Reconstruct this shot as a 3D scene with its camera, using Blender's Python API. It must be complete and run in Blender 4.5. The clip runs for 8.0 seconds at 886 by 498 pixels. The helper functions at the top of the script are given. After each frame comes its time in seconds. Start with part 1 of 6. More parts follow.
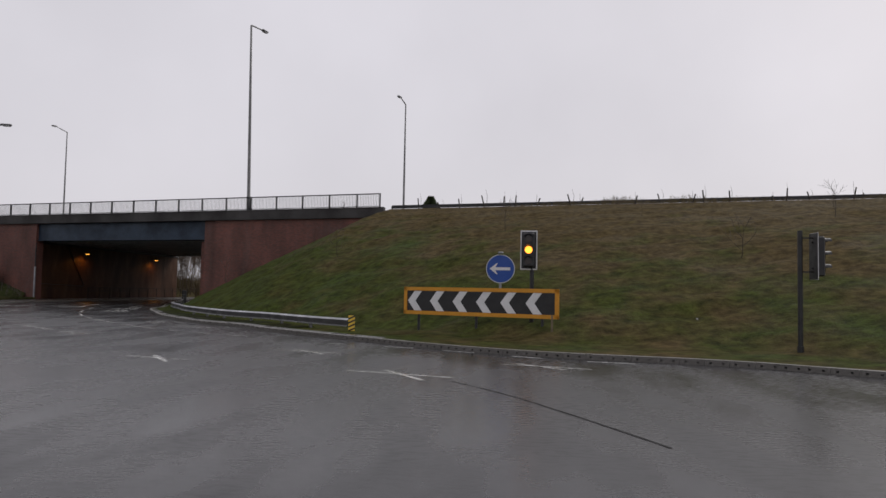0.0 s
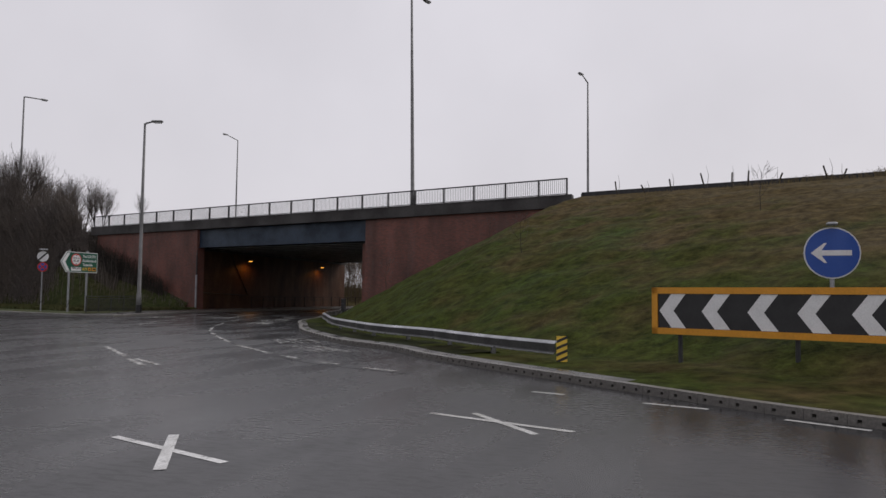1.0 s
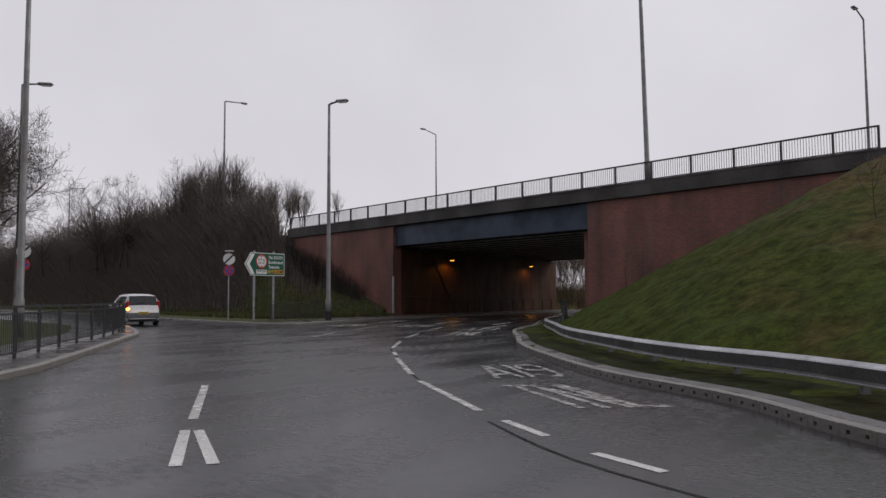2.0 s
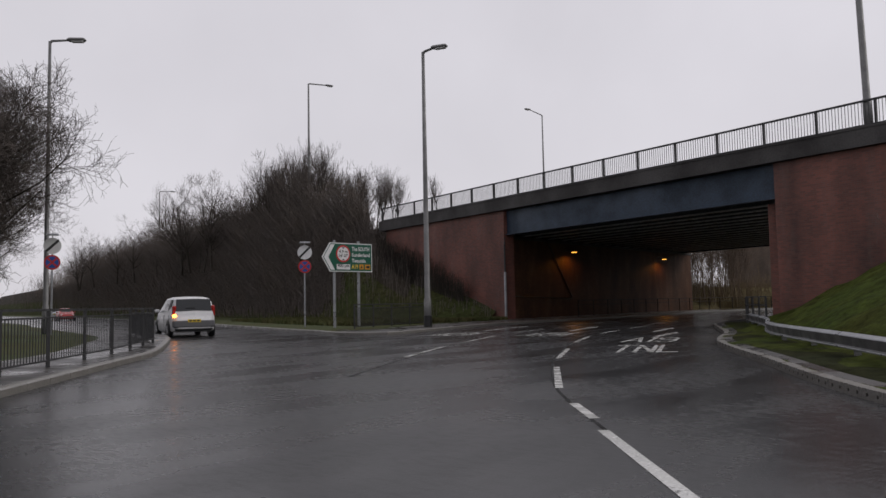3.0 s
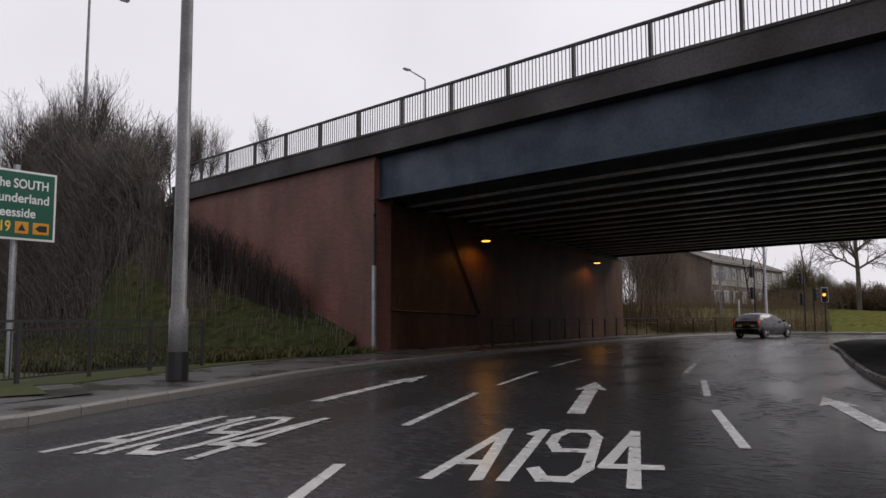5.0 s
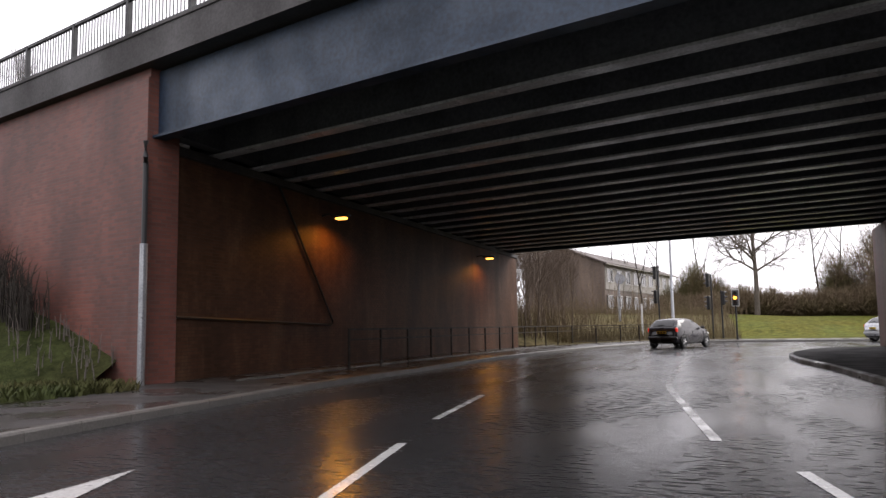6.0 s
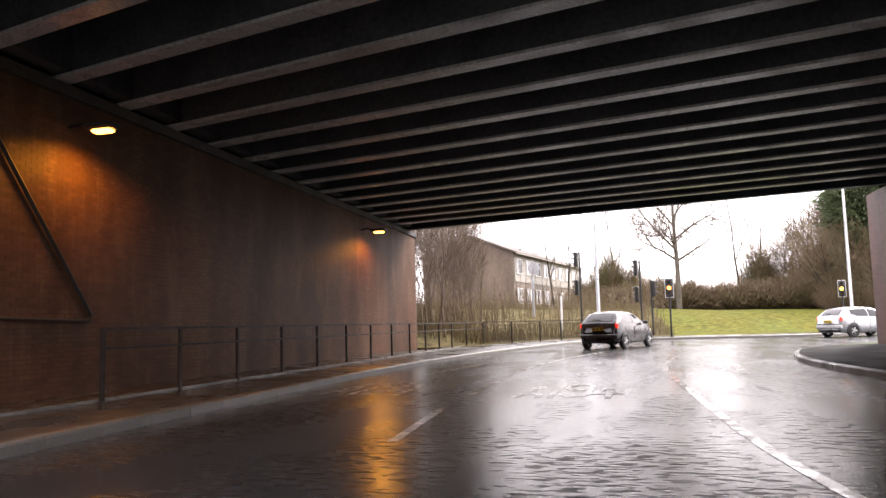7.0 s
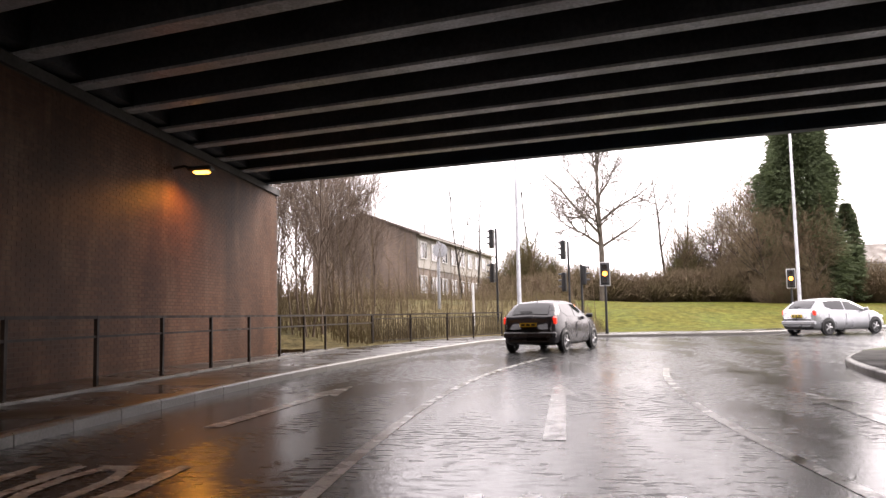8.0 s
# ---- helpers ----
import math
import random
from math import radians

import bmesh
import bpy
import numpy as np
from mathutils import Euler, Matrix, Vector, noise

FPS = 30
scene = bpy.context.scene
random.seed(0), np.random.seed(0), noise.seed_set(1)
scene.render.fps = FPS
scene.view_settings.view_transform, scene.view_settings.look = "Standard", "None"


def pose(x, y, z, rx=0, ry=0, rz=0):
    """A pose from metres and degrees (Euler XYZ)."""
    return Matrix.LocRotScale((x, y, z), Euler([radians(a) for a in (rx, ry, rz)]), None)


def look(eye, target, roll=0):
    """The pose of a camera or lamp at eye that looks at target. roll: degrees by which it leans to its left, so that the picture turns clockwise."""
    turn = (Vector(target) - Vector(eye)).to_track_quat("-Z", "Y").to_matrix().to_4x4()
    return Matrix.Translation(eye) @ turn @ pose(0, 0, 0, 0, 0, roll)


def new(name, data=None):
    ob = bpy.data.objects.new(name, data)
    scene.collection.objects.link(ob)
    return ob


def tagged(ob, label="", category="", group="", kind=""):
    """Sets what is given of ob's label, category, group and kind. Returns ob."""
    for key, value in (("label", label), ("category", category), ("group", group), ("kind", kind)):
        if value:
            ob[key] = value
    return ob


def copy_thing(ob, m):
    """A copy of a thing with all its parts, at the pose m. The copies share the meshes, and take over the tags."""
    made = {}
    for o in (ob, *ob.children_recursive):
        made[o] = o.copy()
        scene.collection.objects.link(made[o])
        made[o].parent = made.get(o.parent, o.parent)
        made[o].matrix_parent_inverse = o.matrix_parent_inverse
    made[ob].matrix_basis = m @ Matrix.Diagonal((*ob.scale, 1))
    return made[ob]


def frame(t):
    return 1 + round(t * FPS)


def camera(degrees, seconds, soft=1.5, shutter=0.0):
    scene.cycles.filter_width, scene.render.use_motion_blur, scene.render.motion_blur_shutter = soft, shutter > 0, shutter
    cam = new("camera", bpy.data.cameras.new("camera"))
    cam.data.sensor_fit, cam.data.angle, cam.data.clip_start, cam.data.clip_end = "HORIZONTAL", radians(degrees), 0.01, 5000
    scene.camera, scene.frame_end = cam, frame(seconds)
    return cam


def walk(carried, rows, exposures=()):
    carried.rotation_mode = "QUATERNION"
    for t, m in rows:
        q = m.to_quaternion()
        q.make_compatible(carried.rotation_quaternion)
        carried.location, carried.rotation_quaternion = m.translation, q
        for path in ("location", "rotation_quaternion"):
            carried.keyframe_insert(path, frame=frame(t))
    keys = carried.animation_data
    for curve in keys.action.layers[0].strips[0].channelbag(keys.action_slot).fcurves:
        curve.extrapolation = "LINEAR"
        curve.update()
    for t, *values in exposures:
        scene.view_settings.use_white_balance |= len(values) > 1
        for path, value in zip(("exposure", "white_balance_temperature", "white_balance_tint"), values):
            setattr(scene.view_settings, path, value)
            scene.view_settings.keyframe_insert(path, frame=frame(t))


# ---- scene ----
cam = camera(60.0, 8.0)
PATH = [
    (0, (6.657, -6.991, 1.437), (6.443, -5.005, 1.548), 1.1),
    (0.5, (5.482, -2.311, 1.38), (5.057, -0.36, 1.494), 0.9),
    (1, (3.832, 2.133, 1.359), (3.189, 4.023, 1.483), 0.6),
    (1.5, (1.56, 6.394, 1.345), (0.681, 8.187, 1.468), 0.1),
    (1.9, (-0.612, 9.601, 1.285), (-1.68, 11.287, 1.413), -0.2),
    (2.2, (-2.484, 11.857, 1.225), (-3.662, 13.468, 1.36), -0.6),
    (3.3, (-10.045, 19.908, 1.125), (-11.376, 21.393, 1.282), -1.0),
    (3.5, (-11.391, 21.399, 1.122), (-12.732, 22.873, 1.296), -0.8),
    (4, (-14.618, 25.307, 1.13), (-15.892, 26.838, 1.31), -0.8),
    (4.5, (-17.522, 29.501, 1.166), (-18.673, 31.127, 1.343), -0.5),
    (5, (-19.977, 33.782, 1.168), (-20.998, 35.492, 1.35), -0.2),
    (5.2, (-20.799, 35.499, 1.178), (-21.772, 37.237, 1.362), -0.4),
    (6.3, (-24.444, 44.851, 1.146), (-25.111, 46.726, 1.349), -0.9),
    (6.5, (-24.971, 46.599, 1.136), (-25.59, 48.491, 1.332), -0.9),
    (6.7, (-25.453, 48.354, 1.127), (-26.015, 50.263, 1.322), -1.2),
    (7, (-26.16, 50.985, 1.099), (-26.657, 52.912, 1.296), -1.5),
    (7.2, (-26.518, 52.762, 1.092), (-26.964, 54.702, 1.284), -1.3),
    (7.5, (-26.939, 55.442, 1.08), (-27.313, 57.398, 1.267), -1.3),
    (7.6, (-27.057, 56.336, 1.079), (-27.408, 58.297, 1.262), -1.4),
    (8, (-27.443, 59.935, 1.089), (-27.701, 61.911, 1.262), -1.2),
]

EXPOSURES = [(0.0, 0.0, 6500, 10), (3.5, 0.0, 6500, 10), (4.5, 0.05, 6500, 10), (5.2, 0.45, 6500, 10), (5.9, 1.3, 6550, 11), (6.5, 2.5, 6600, 11), (7.0, 2.75, 6850, 14), (7.5, 2.6, 6950, 15), (8.0, 2.45, 6950, 15)]
walk(cam, [(t, look(e, q, r)) for t, e, q, r in PATH], EXPOSURES)

# ---- world and light ----
world = bpy.data.worlds.new("overcast_sky")
scene.world = world
world.use_nodes = True
wn, wl = world.node_tree.nodes, world.node_tree.links
wn.clear()
sky = wn.new("ShaderNodeTexSky")
sky.sky_type = "NISHITA"
sky.sun_disc = False
sky.sun_elevation, sky.sun_rotation = radians(39), radians(42)
sky.air_density, sky.dust_density = 1.0, 4.0
grey = wn.new("ShaderNodeMix")
grey.data_type = "RGBA"
grey.inputs[0].default_value = 0.93
grey.inputs[7].default_value = (7.05, 6.82, 7.28, 1)
wl.new(sky.outputs[0], grey.inputs[6])
back = wn.new("ShaderNodeBackground")
back.inputs[1].default_value = 0.1
cloud, cmix, crange = wn.new("ShaderNodeTexNoise"), wn.new("ShaderNodeMix"), wn.new("ShaderNodeMapRange")
cloud.inputs["Scale"].default_value, cloud.inputs["Detail"].default_value = 2.2, 5
for slot, v in zip((1, 2, 3, 4), (0.3, 0.7, 0.93, 1.08)):
    crange.inputs[slot].default_value = v
cmix.data_type, cmix.blend_type = "RGBA", "MULTIPLY"
cmix.inputs[0].default_value = 1
wl.new(cloud.outputs[0], crange.inputs[0])
wl.new(grey.outputs[2], cmix.inputs[6])
wl.new(crange.outputs[0], cmix.inputs[7])
wl.new(cmix.outputs[2], back.inputs[0])
wout = wn.new("ShaderNodeOutputWorld")
wl.new(back.outputs[0], wout.inputs[0])
sun = new("sun", bpy.data.lights.new("sun", "SUN"))
sun.data.energy, sun.data.angle, sun.data.color = 1.0, radians(35), (1.0, 0.97, 0.93)
sun.matrix_world = look((0, 0, 48), (-40, -44, 0))


# ---- materials ----
def material(name, colour, rough=0.6, metal=0.0, var=0.25, scale=3.0, fine=40.0, bump=0.15, wet=0.0, tint=None, emit=None, spec=0.5):
    """Base colour with stains at a large and grain at a small scale, and fine relief."""
    m = bpy.data.materials.new(name)
    m.use_nodes = True
    n, k = m.node_tree.nodes, m.node_tree.links
    b = n["Principled BSDF"]
    b.inputs["Metallic"].default_value = metal
    b.inputs["Specular IOR Level"].default_value = spec
    if emit:
        b.inputs["Emission Color"].default_value = (*emit[:3], 1)
        b.inputs["Emission Strength"].default_value = emit[3]
    co = n.new("ShaderNodeTexCoord")
    big, small = n.new("ShaderNodeTexNoise"), n.new("ShaderNodeTexNoise")
    big.inputs["Scale"].default_value, small.inputs["Scale"].default_value = scale, fine
    big.inputs["Detail"].default_value, small.inputs["Detail"].default_value = 5, 4
    k.new(co.outputs["Object"], big.inputs["Vector"])
    k.new(co.outputs["Object"], small.inputs["Vector"])
    ramp = n.new("ShaderNodeMapRange")
    ramp.inputs[1].default_value, ramp.inputs[2].default_value = 0.3, 0.7
    k.new(big.outputs[0], ramp.inputs[0])
    mix = n.new("ShaderNodeMix")
    mix.data_type = "RGBA"
    other = tint or [c * (1 - var) for c in colour]
    mix.inputs[6].default_value, mix.inputs[7].default_value = (*colour, 1), (*other, 1)
    k.new(ramp.outputs[0], mix.inputs[0])
    grain = n.new("ShaderNodeMix")
    grain.data_type, grain.blend_type = "RGBA", "MULTIPLY"
    grain.inputs[0].default_value = min(1.0, var * 2)
    k.new(mix.outputs[2], grain.inputs[6])
    gr = n.new("ShaderNodeMapRange")
    gr.inputs[1].default_value, gr.inputs[2].default_value, gr.inputs[3].default_value, gr.inputs[4].default_value = 0.3, 0.7, 0.6, 1.25
    k.new(small.outputs[0], gr.inputs[0])
    k.new(gr.outputs[0], grain.inputs[7])
    k.new(grain.outputs[2], b.inputs["Base Color"])
    rr = n.new("ShaderNodeMapRange")
    rr.inputs[3].default_value, rr.inputs[4].default_value = max(0.02, rough - 0.12 - wet), min(1, rough + 0.12)
    rr.inputs[1].default_value, rr.inputs[2].default_value = 0.35, 0.65
    k.new(big.outputs[0], rr.inputs[0])
    k.new(rr.outputs[0], b.inputs["Roughness"])
    if bump:
        bp = n.new("ShaderNodeBump")
        bp.inputs["Strength"].default_value, bp.inputs["Distance"].default_value = bump, 0.02
        k.new(small.outputs[0], bp.inputs["Height"])
        k.new(bp.outputs[0], b.inputs["Normal"])
    return m


def asphalt(name, colour=(0.027, 0.027, 0.028)):
    """Wet asphalt: aggregate grain, films of water of uneven depth, long patched seams."""
    m = bpy.data.materials.new(name)
    m.use_nodes = True
    n, k = m.node_tree.nodes, m.node_tree.links
    b = n["Principled BSDF"]
    co = n.new("ShaderNodeTexCoord")

    def tex(scale, detail, stretch=None, turn=0.0):
        t = n.new("ShaderNodeTexNoise")
        t.inputs["Scale"].default_value, t.inputs["Detail"].default_value = scale, detail
        if stretch:
            mp = n.new("ShaderNodeMapping")
            mp.inputs["Scale"].default_value = stretch
            mp.inputs["Rotation"].default_value = (0, 0, turn)
            k.new(co.outputs["Object"], mp.inputs[0])
            k.new(mp.outputs[0], t.inputs["Vector"])
        else:
            k.new(co.outputs["Object"], t.inputs["Vector"])
        return t

    def ranged(src, a, z, lo, hi):
        r = n.new("ShaderNodeMapRange")
        for i, v in zip((1, 2, 3, 4), (a, z, lo, hi)):
            r.inputs[i].default_value = v
        k.new(src, r.inputs[0])
        return r.outputs[0]

    large, patch, grit = tex(0.12, 4), tex(0.9, 5, (1, 0.28, 1), 0.45), tex(55, 3)
    ripple, fleck = tex(30, 3, (1, 0.6, 1), 1.4), tex(11, 10, (0.5, 1.3, 1), 0.2)

    def math_(op, a, z):
        q = n.new("ShaderNodeMath")
        q.operation = op
        for i, v in enumerate((a, z)):
            if isinstance(v, (int, float)):
                q.inputs[i].default_value = v
            else:
                k.new(v, q.inputs[i])
        return q.outputs[0]

    # the lanes towards the bridge are older and coarser than the smooth roundabout surface
    where, edge = n.new("ShaderNodeSeparateXYZ"), tex(0.5, 3)
    k.new(co.outputs["Object"], where.inputs[0])
    across = math_("ADD", where.outputs["Y"], math_("MULTIPLY", where.outputs["X"], 0.95))
    across = math_("ADD", across, math_("MULTIPLY", edge.outputs[0], 2.0))
    coarse = ranged(across, 14.2, 15.6, 0, 1)
    # open stones show as dark flecks where the film of water is thin
    thin = math_("MULTIPLY", ranged(fleck.outputs[0], 0.48, 0.6, 0, 1), ranged(patch.outputs[0], 0.36, 0.6, 1.0, 0.3))
    thin = math_("MULTIPLY", thin, ranged(large.outputs[0], 0.38, 0.6, 1.0, 0.35))
    thin = math_("MULTIPLY", thin, ranged(coarse, 0, 1, 0.2, 0.95))
    tone = n.new("ShaderNodeMix")
    tone.data_type = "RGBA"
    tone.inputs[6].default_value = (*colour, 1)
    tone.inputs[7].default_value = (*[c * 0.5 for c in colour], 1)
    k.new(thin, tone.inputs[0])
    mul = n.new("ShaderNodeMix")
    mul.data_type, mul.blend_type = "RGBA", "MULTIPLY"
    mul.inputs[0].default_value = 1
    k.new(tone.outputs[2], mul.inputs[6])
    k.new(ranged(grit.outputs[0], 0.3, 0.7, 0.65, 1.4), mul.inputs[7])
    k.new(mul.outputs[2], b.inputs["Base Color"])
    film = math_("MULTIPLY", ranged(large.outputs[0], 0.4, 0.62, 0.8, 1), ranged(patch.outputs[0], 0.35, 0.65, 0.36, 0.24))
    film = math_("MULTIPLY", film, ranged(coarse, 0, 1, 1.0, 0.68))
    k.new(math_("ADD", film, math_("MULTIPLY", thin, 0.35)), b.inputs["Roughness"])
    k.new(math_("MULTIPLY", ranged(thin, 0, 1, 0.25, 0.1), ranged(coarse, 0, 1, 0.73, 1.0)), b.inputs["Specular IOR Level"])
    bp = n.new("ShaderNodeBump")
    bp.inputs["Strength"].default_value, bp.inputs["Distance"].default_value = 0.7, 0.0052
    height = math_("MULTIPLY", ripple.outputs[0], ranged(patch.outputs[0], 0.36, 0.62, 1.3, 0.5))
    height = math_("MULTIPLY", height, ranged(coarse, 0, 1, 0.25, 0.9))
    k.new(math_("ADD", height, math_("MULTIPLY", grit.outputs[0], 0.22)), bp.inputs["Height"])
    k.new(bp.outputs[0], b.inputs["Normal"])
    return m


def worn_paint(name, colour, gone):
    """Thermoplastic road paint, scuffed through to the asphalt in places."""
    m = material(name, colour, 0.24, var=0.3, scale=4, fine=40, bump=0.06, wet=0.1)
    n, k = m.node_tree.nodes, m.node_tree.links
    b = n["Principled BSDF"]
    src = b.inputs["Base Color"].links[0].from_socket
    geo, tx, r, mx = n.new("ShaderNodeNewGeometry"), n.new("ShaderNodeTexNoise"), n.new("ShaderNodeMapRange"), n.new("ShaderNodeMix")
    tx.inputs["Scale"].default_value, tx.inputs["Detail"].default_value, tx.inputs["Roughness"].default_value = 5.5, 8, 0.72
    k.new(geo.outputs["Position"], tx.inputs["Vector"])
    for i, v in zip((1, 2, 3, 4), (0.66 - gone, 0.74 - gone, 0.0, 0.9)):
        r.inputs[i].default_value = v
    k.new(tx.outputs[0], r.inputs[0])
    mx.data_type = "RGBA"
    mx.inputs[7].default_value = (0.05, 0.048, 0.046, 1)
    k.new(r.outputs[0], mx.inputs[0])
    k.new(src, mx.inputs[6])
    k.new(mx.outputs[2], b.inputs["Base Color"])
    return m


def brickwork(name, turn=0.0, c1=(0.16, 0.052, 0.036), c2=(0.098, 0.036, 0.027), mortar=(0.095, 0.062, 0.052)):
    """Stretcher bond of 225 x 75 mm in the wall's own plane, damp and stained."""
    m = bpy.data.materials.new(name)
    m.use_nodes = True
    n, k = m.node_tree.nodes, m.node_tree.links
    b = n["Principled BSDF"]
    co, mp, br = n.new("ShaderNodeTexCoord"), n.new("ShaderNodeMapping"), n.new("ShaderNodeTexBrick")
    k.new(co.outputs["UV"], mp.inputs[0])
    k.new(mp.outputs[0], br.inputs["Vector"])
    br.inputs["Color1"].default_value, br.inputs["Color2"].default_value, br.inputs["Mortar"].default_value = (*c1, 1), (*c2, 1), (*mortar, 1)
    for key, v in (("Scale", 1.0), ("Mortar Size", 0.006), ("Brick Width", 0.225), ("Row Height", 0.075), ("Bias", -0.1)):
        br.inputs[key].default_value = v
    st = n.new("ShaderNodeTexNoise")
    st.inputs["Scale"].default_value, st.inputs["Detail"].default_value = 0.45, 6
    mp2 = n.new("ShaderNodeMapping")
    mp2.inputs["Scale"].default_value = (1.6, 1.6, 0.5)
    k.new(co.outputs["Object"], mp2.inputs[0])
    k.new(mp2.outputs[0], st.inputs["Vector"])
    r = n.new("ShaderNodeMapRange")
    for i, v in zip((1, 2, 3, 4), (0.3, 0.7, 0.5, 1.35)):
        r.inputs[i].default_value = v
    k.new(st.outputs[0], r.inputs[0])
    mul = n.new("ShaderNodeMix")
    mul.data_type, mul.blend_type = "RGBA", "MULTIPLY"
    mul.inputs[0].default_value = 1
    k.new(br.outputs[0], mul.inputs[6])
    k.new(r.outputs[0], mul.inputs[7])
    lime = n.new("ShaderNodeTexNoise")
    lime.inputs["Scale"].default_value, lime.inputs["Detail"].default_value, lime.inputs["Roughness"].default_value = 0.8, 8, 0.65
    mp3 = n.new("ShaderNodeMapping")
    mp3.inputs["Location"].default_value, mp3.inputs["Scale"].default_value = (7, 3, 1), (1.2, 1.2, 0.35)
    k.new(co.outputs["Object"], mp3.inputs[0])
    k.new(mp3.outputs[0], lime.inputs["Vector"])
    r3 = n.new("ShaderNodeMapRange")
    for i, v in zip((1, 2, 3, 4), (0.53, 0.74, 0.0, 0.4)):
        r3.inputs[i].default_value = v
    k.new(lime.outputs[0], r3.inputs[0])
    pale = n.new("ShaderNodeMix")
    pale.data_type = "RGBA"
    k.new(r3.outputs[0], pale.inputs[0])
    k.new(mul.outputs[2], pale.inputs[6])
    pale.inputs[7].default_value = (*[min(0.4, 1.3 * c + 0.02) for c in mortar], 1)
    k.new(pale.outputs[2], b.inputs["Base Color"])
    b.inputs["Roughness"].default_value = 0.62
    bp = n.new("ShaderNodeBump")
    bp.inputs["Strength"].default_value, bp.inputs["Distance"].default_value = 0.5, 0.01
    bp.invert = True
    k.new(br.outputs["Fac"], bp.inputs["Height"])
    k.new(bp.outputs[0], b.inputs["Normal"])
    return m


def brick_piece(name, joined, c1=(0.155, 0.054, 0.038), c2=(0.105, 0.04, 0.03)):
    """Single fired bricks, each of its own shade, under the same damp stains as the wall."""
    m = bpy.data.materials.new(name)
    m.use_nodes = True
    n, k = m.node_tree.nodes, m.node_tree.links
    b = n["Principled BSDF"]
    geo = n.new("ShaderNodeNewGeometry")
    pick = geo.outputs["Random Per Island"] if joined else n.new("ShaderNodeObjectInfo").outputs["Random"]
    mix, stain, r, mul, grain = n.new("ShaderNodeMix"), n.new("ShaderNodeTexNoise"), n.new("ShaderNodeMapRange"), n.new("ShaderNodeMix"), n.new("ShaderNodeTexNoise")
    mix.data_type = mul.data_type = "RGBA"
    mul.blend_type = "MULTIPLY"
    mul.inputs[0].default_value = 1
    mix.inputs[6].default_value, mix.inputs[7].default_value = (*c1, 1), (*c2, 1)
    k.new(pick, mix.inputs[0])
    mp = n.new("ShaderNodeMapping")
    mp.inputs["Scale"].default_value = (1.6, 1.6, 0.5)
    k.new(geo.outputs["Position"], mp.inputs[0])
    k.new(mp.outputs[0], stain.inputs["Vector"])
    stain.inputs["Scale"].default_value, stain.inputs["Detail"].default_value = 0.45, 6
    for i, v in zip((1, 2, 3, 4), (0.3, 0.7, 0.5, 1.35)):
        r.inputs[i].default_value = v
    k.new(stain.outputs[0], r.inputs[0])
    k.new(mix.outputs[2], mul.inputs[6])
    k.new(r.outputs[0], mul.inputs[7])
    lime, lr, pale = n.new("ShaderNodeTexNoise"), n.new("ShaderNodeMapRange"), n.new("ShaderNodeMix")
    lime.inputs["Scale"].default_value, lime.inputs["Detail"].default_value, lime.inputs["Roughness"].default_value = 0.9, 8, 0.7
    k.new(mp.outputs[0], lime.inputs["Vector"])
    for i, v in zip((1, 2, 3, 4), (0.52, 0.74, 0.0, 0.6)):
        lr.inputs[i].default_value = v
    k.new(lime.outputs[0], lr.inputs[0])
    pale.data_type = "RGBA"
    pale.inputs[7].default_value = (0.15, 0.1, 0.066, 1)
    k.new(lr.outputs[0], pale.inputs[0])
    k.new(mul.outputs[2], pale.inputs[6])
    k.new(pale.outputs[2], b.inputs["Base Color"])
    b.inputs["Roughness"].default_value = 0.6
    b.inputs["Specular IOR Level"].default_value = 0.14
    grain.inputs["Scale"].default_value, grain.inputs["Detail"].default_value = 60, 3
    k.new(geo.outputs["Position"], grain.inputs["Vector"])
    bp = n.new("ShaderNodeBump")
    bp.inputs["Strength"].default_value, bp.inputs["Distance"].default_value = 0.25, 0.01
    k.new(grain.outputs[0], bp.inputs["Height"])
    k.new(bp.outputs[0], b.inputs["Normal"])
    return m


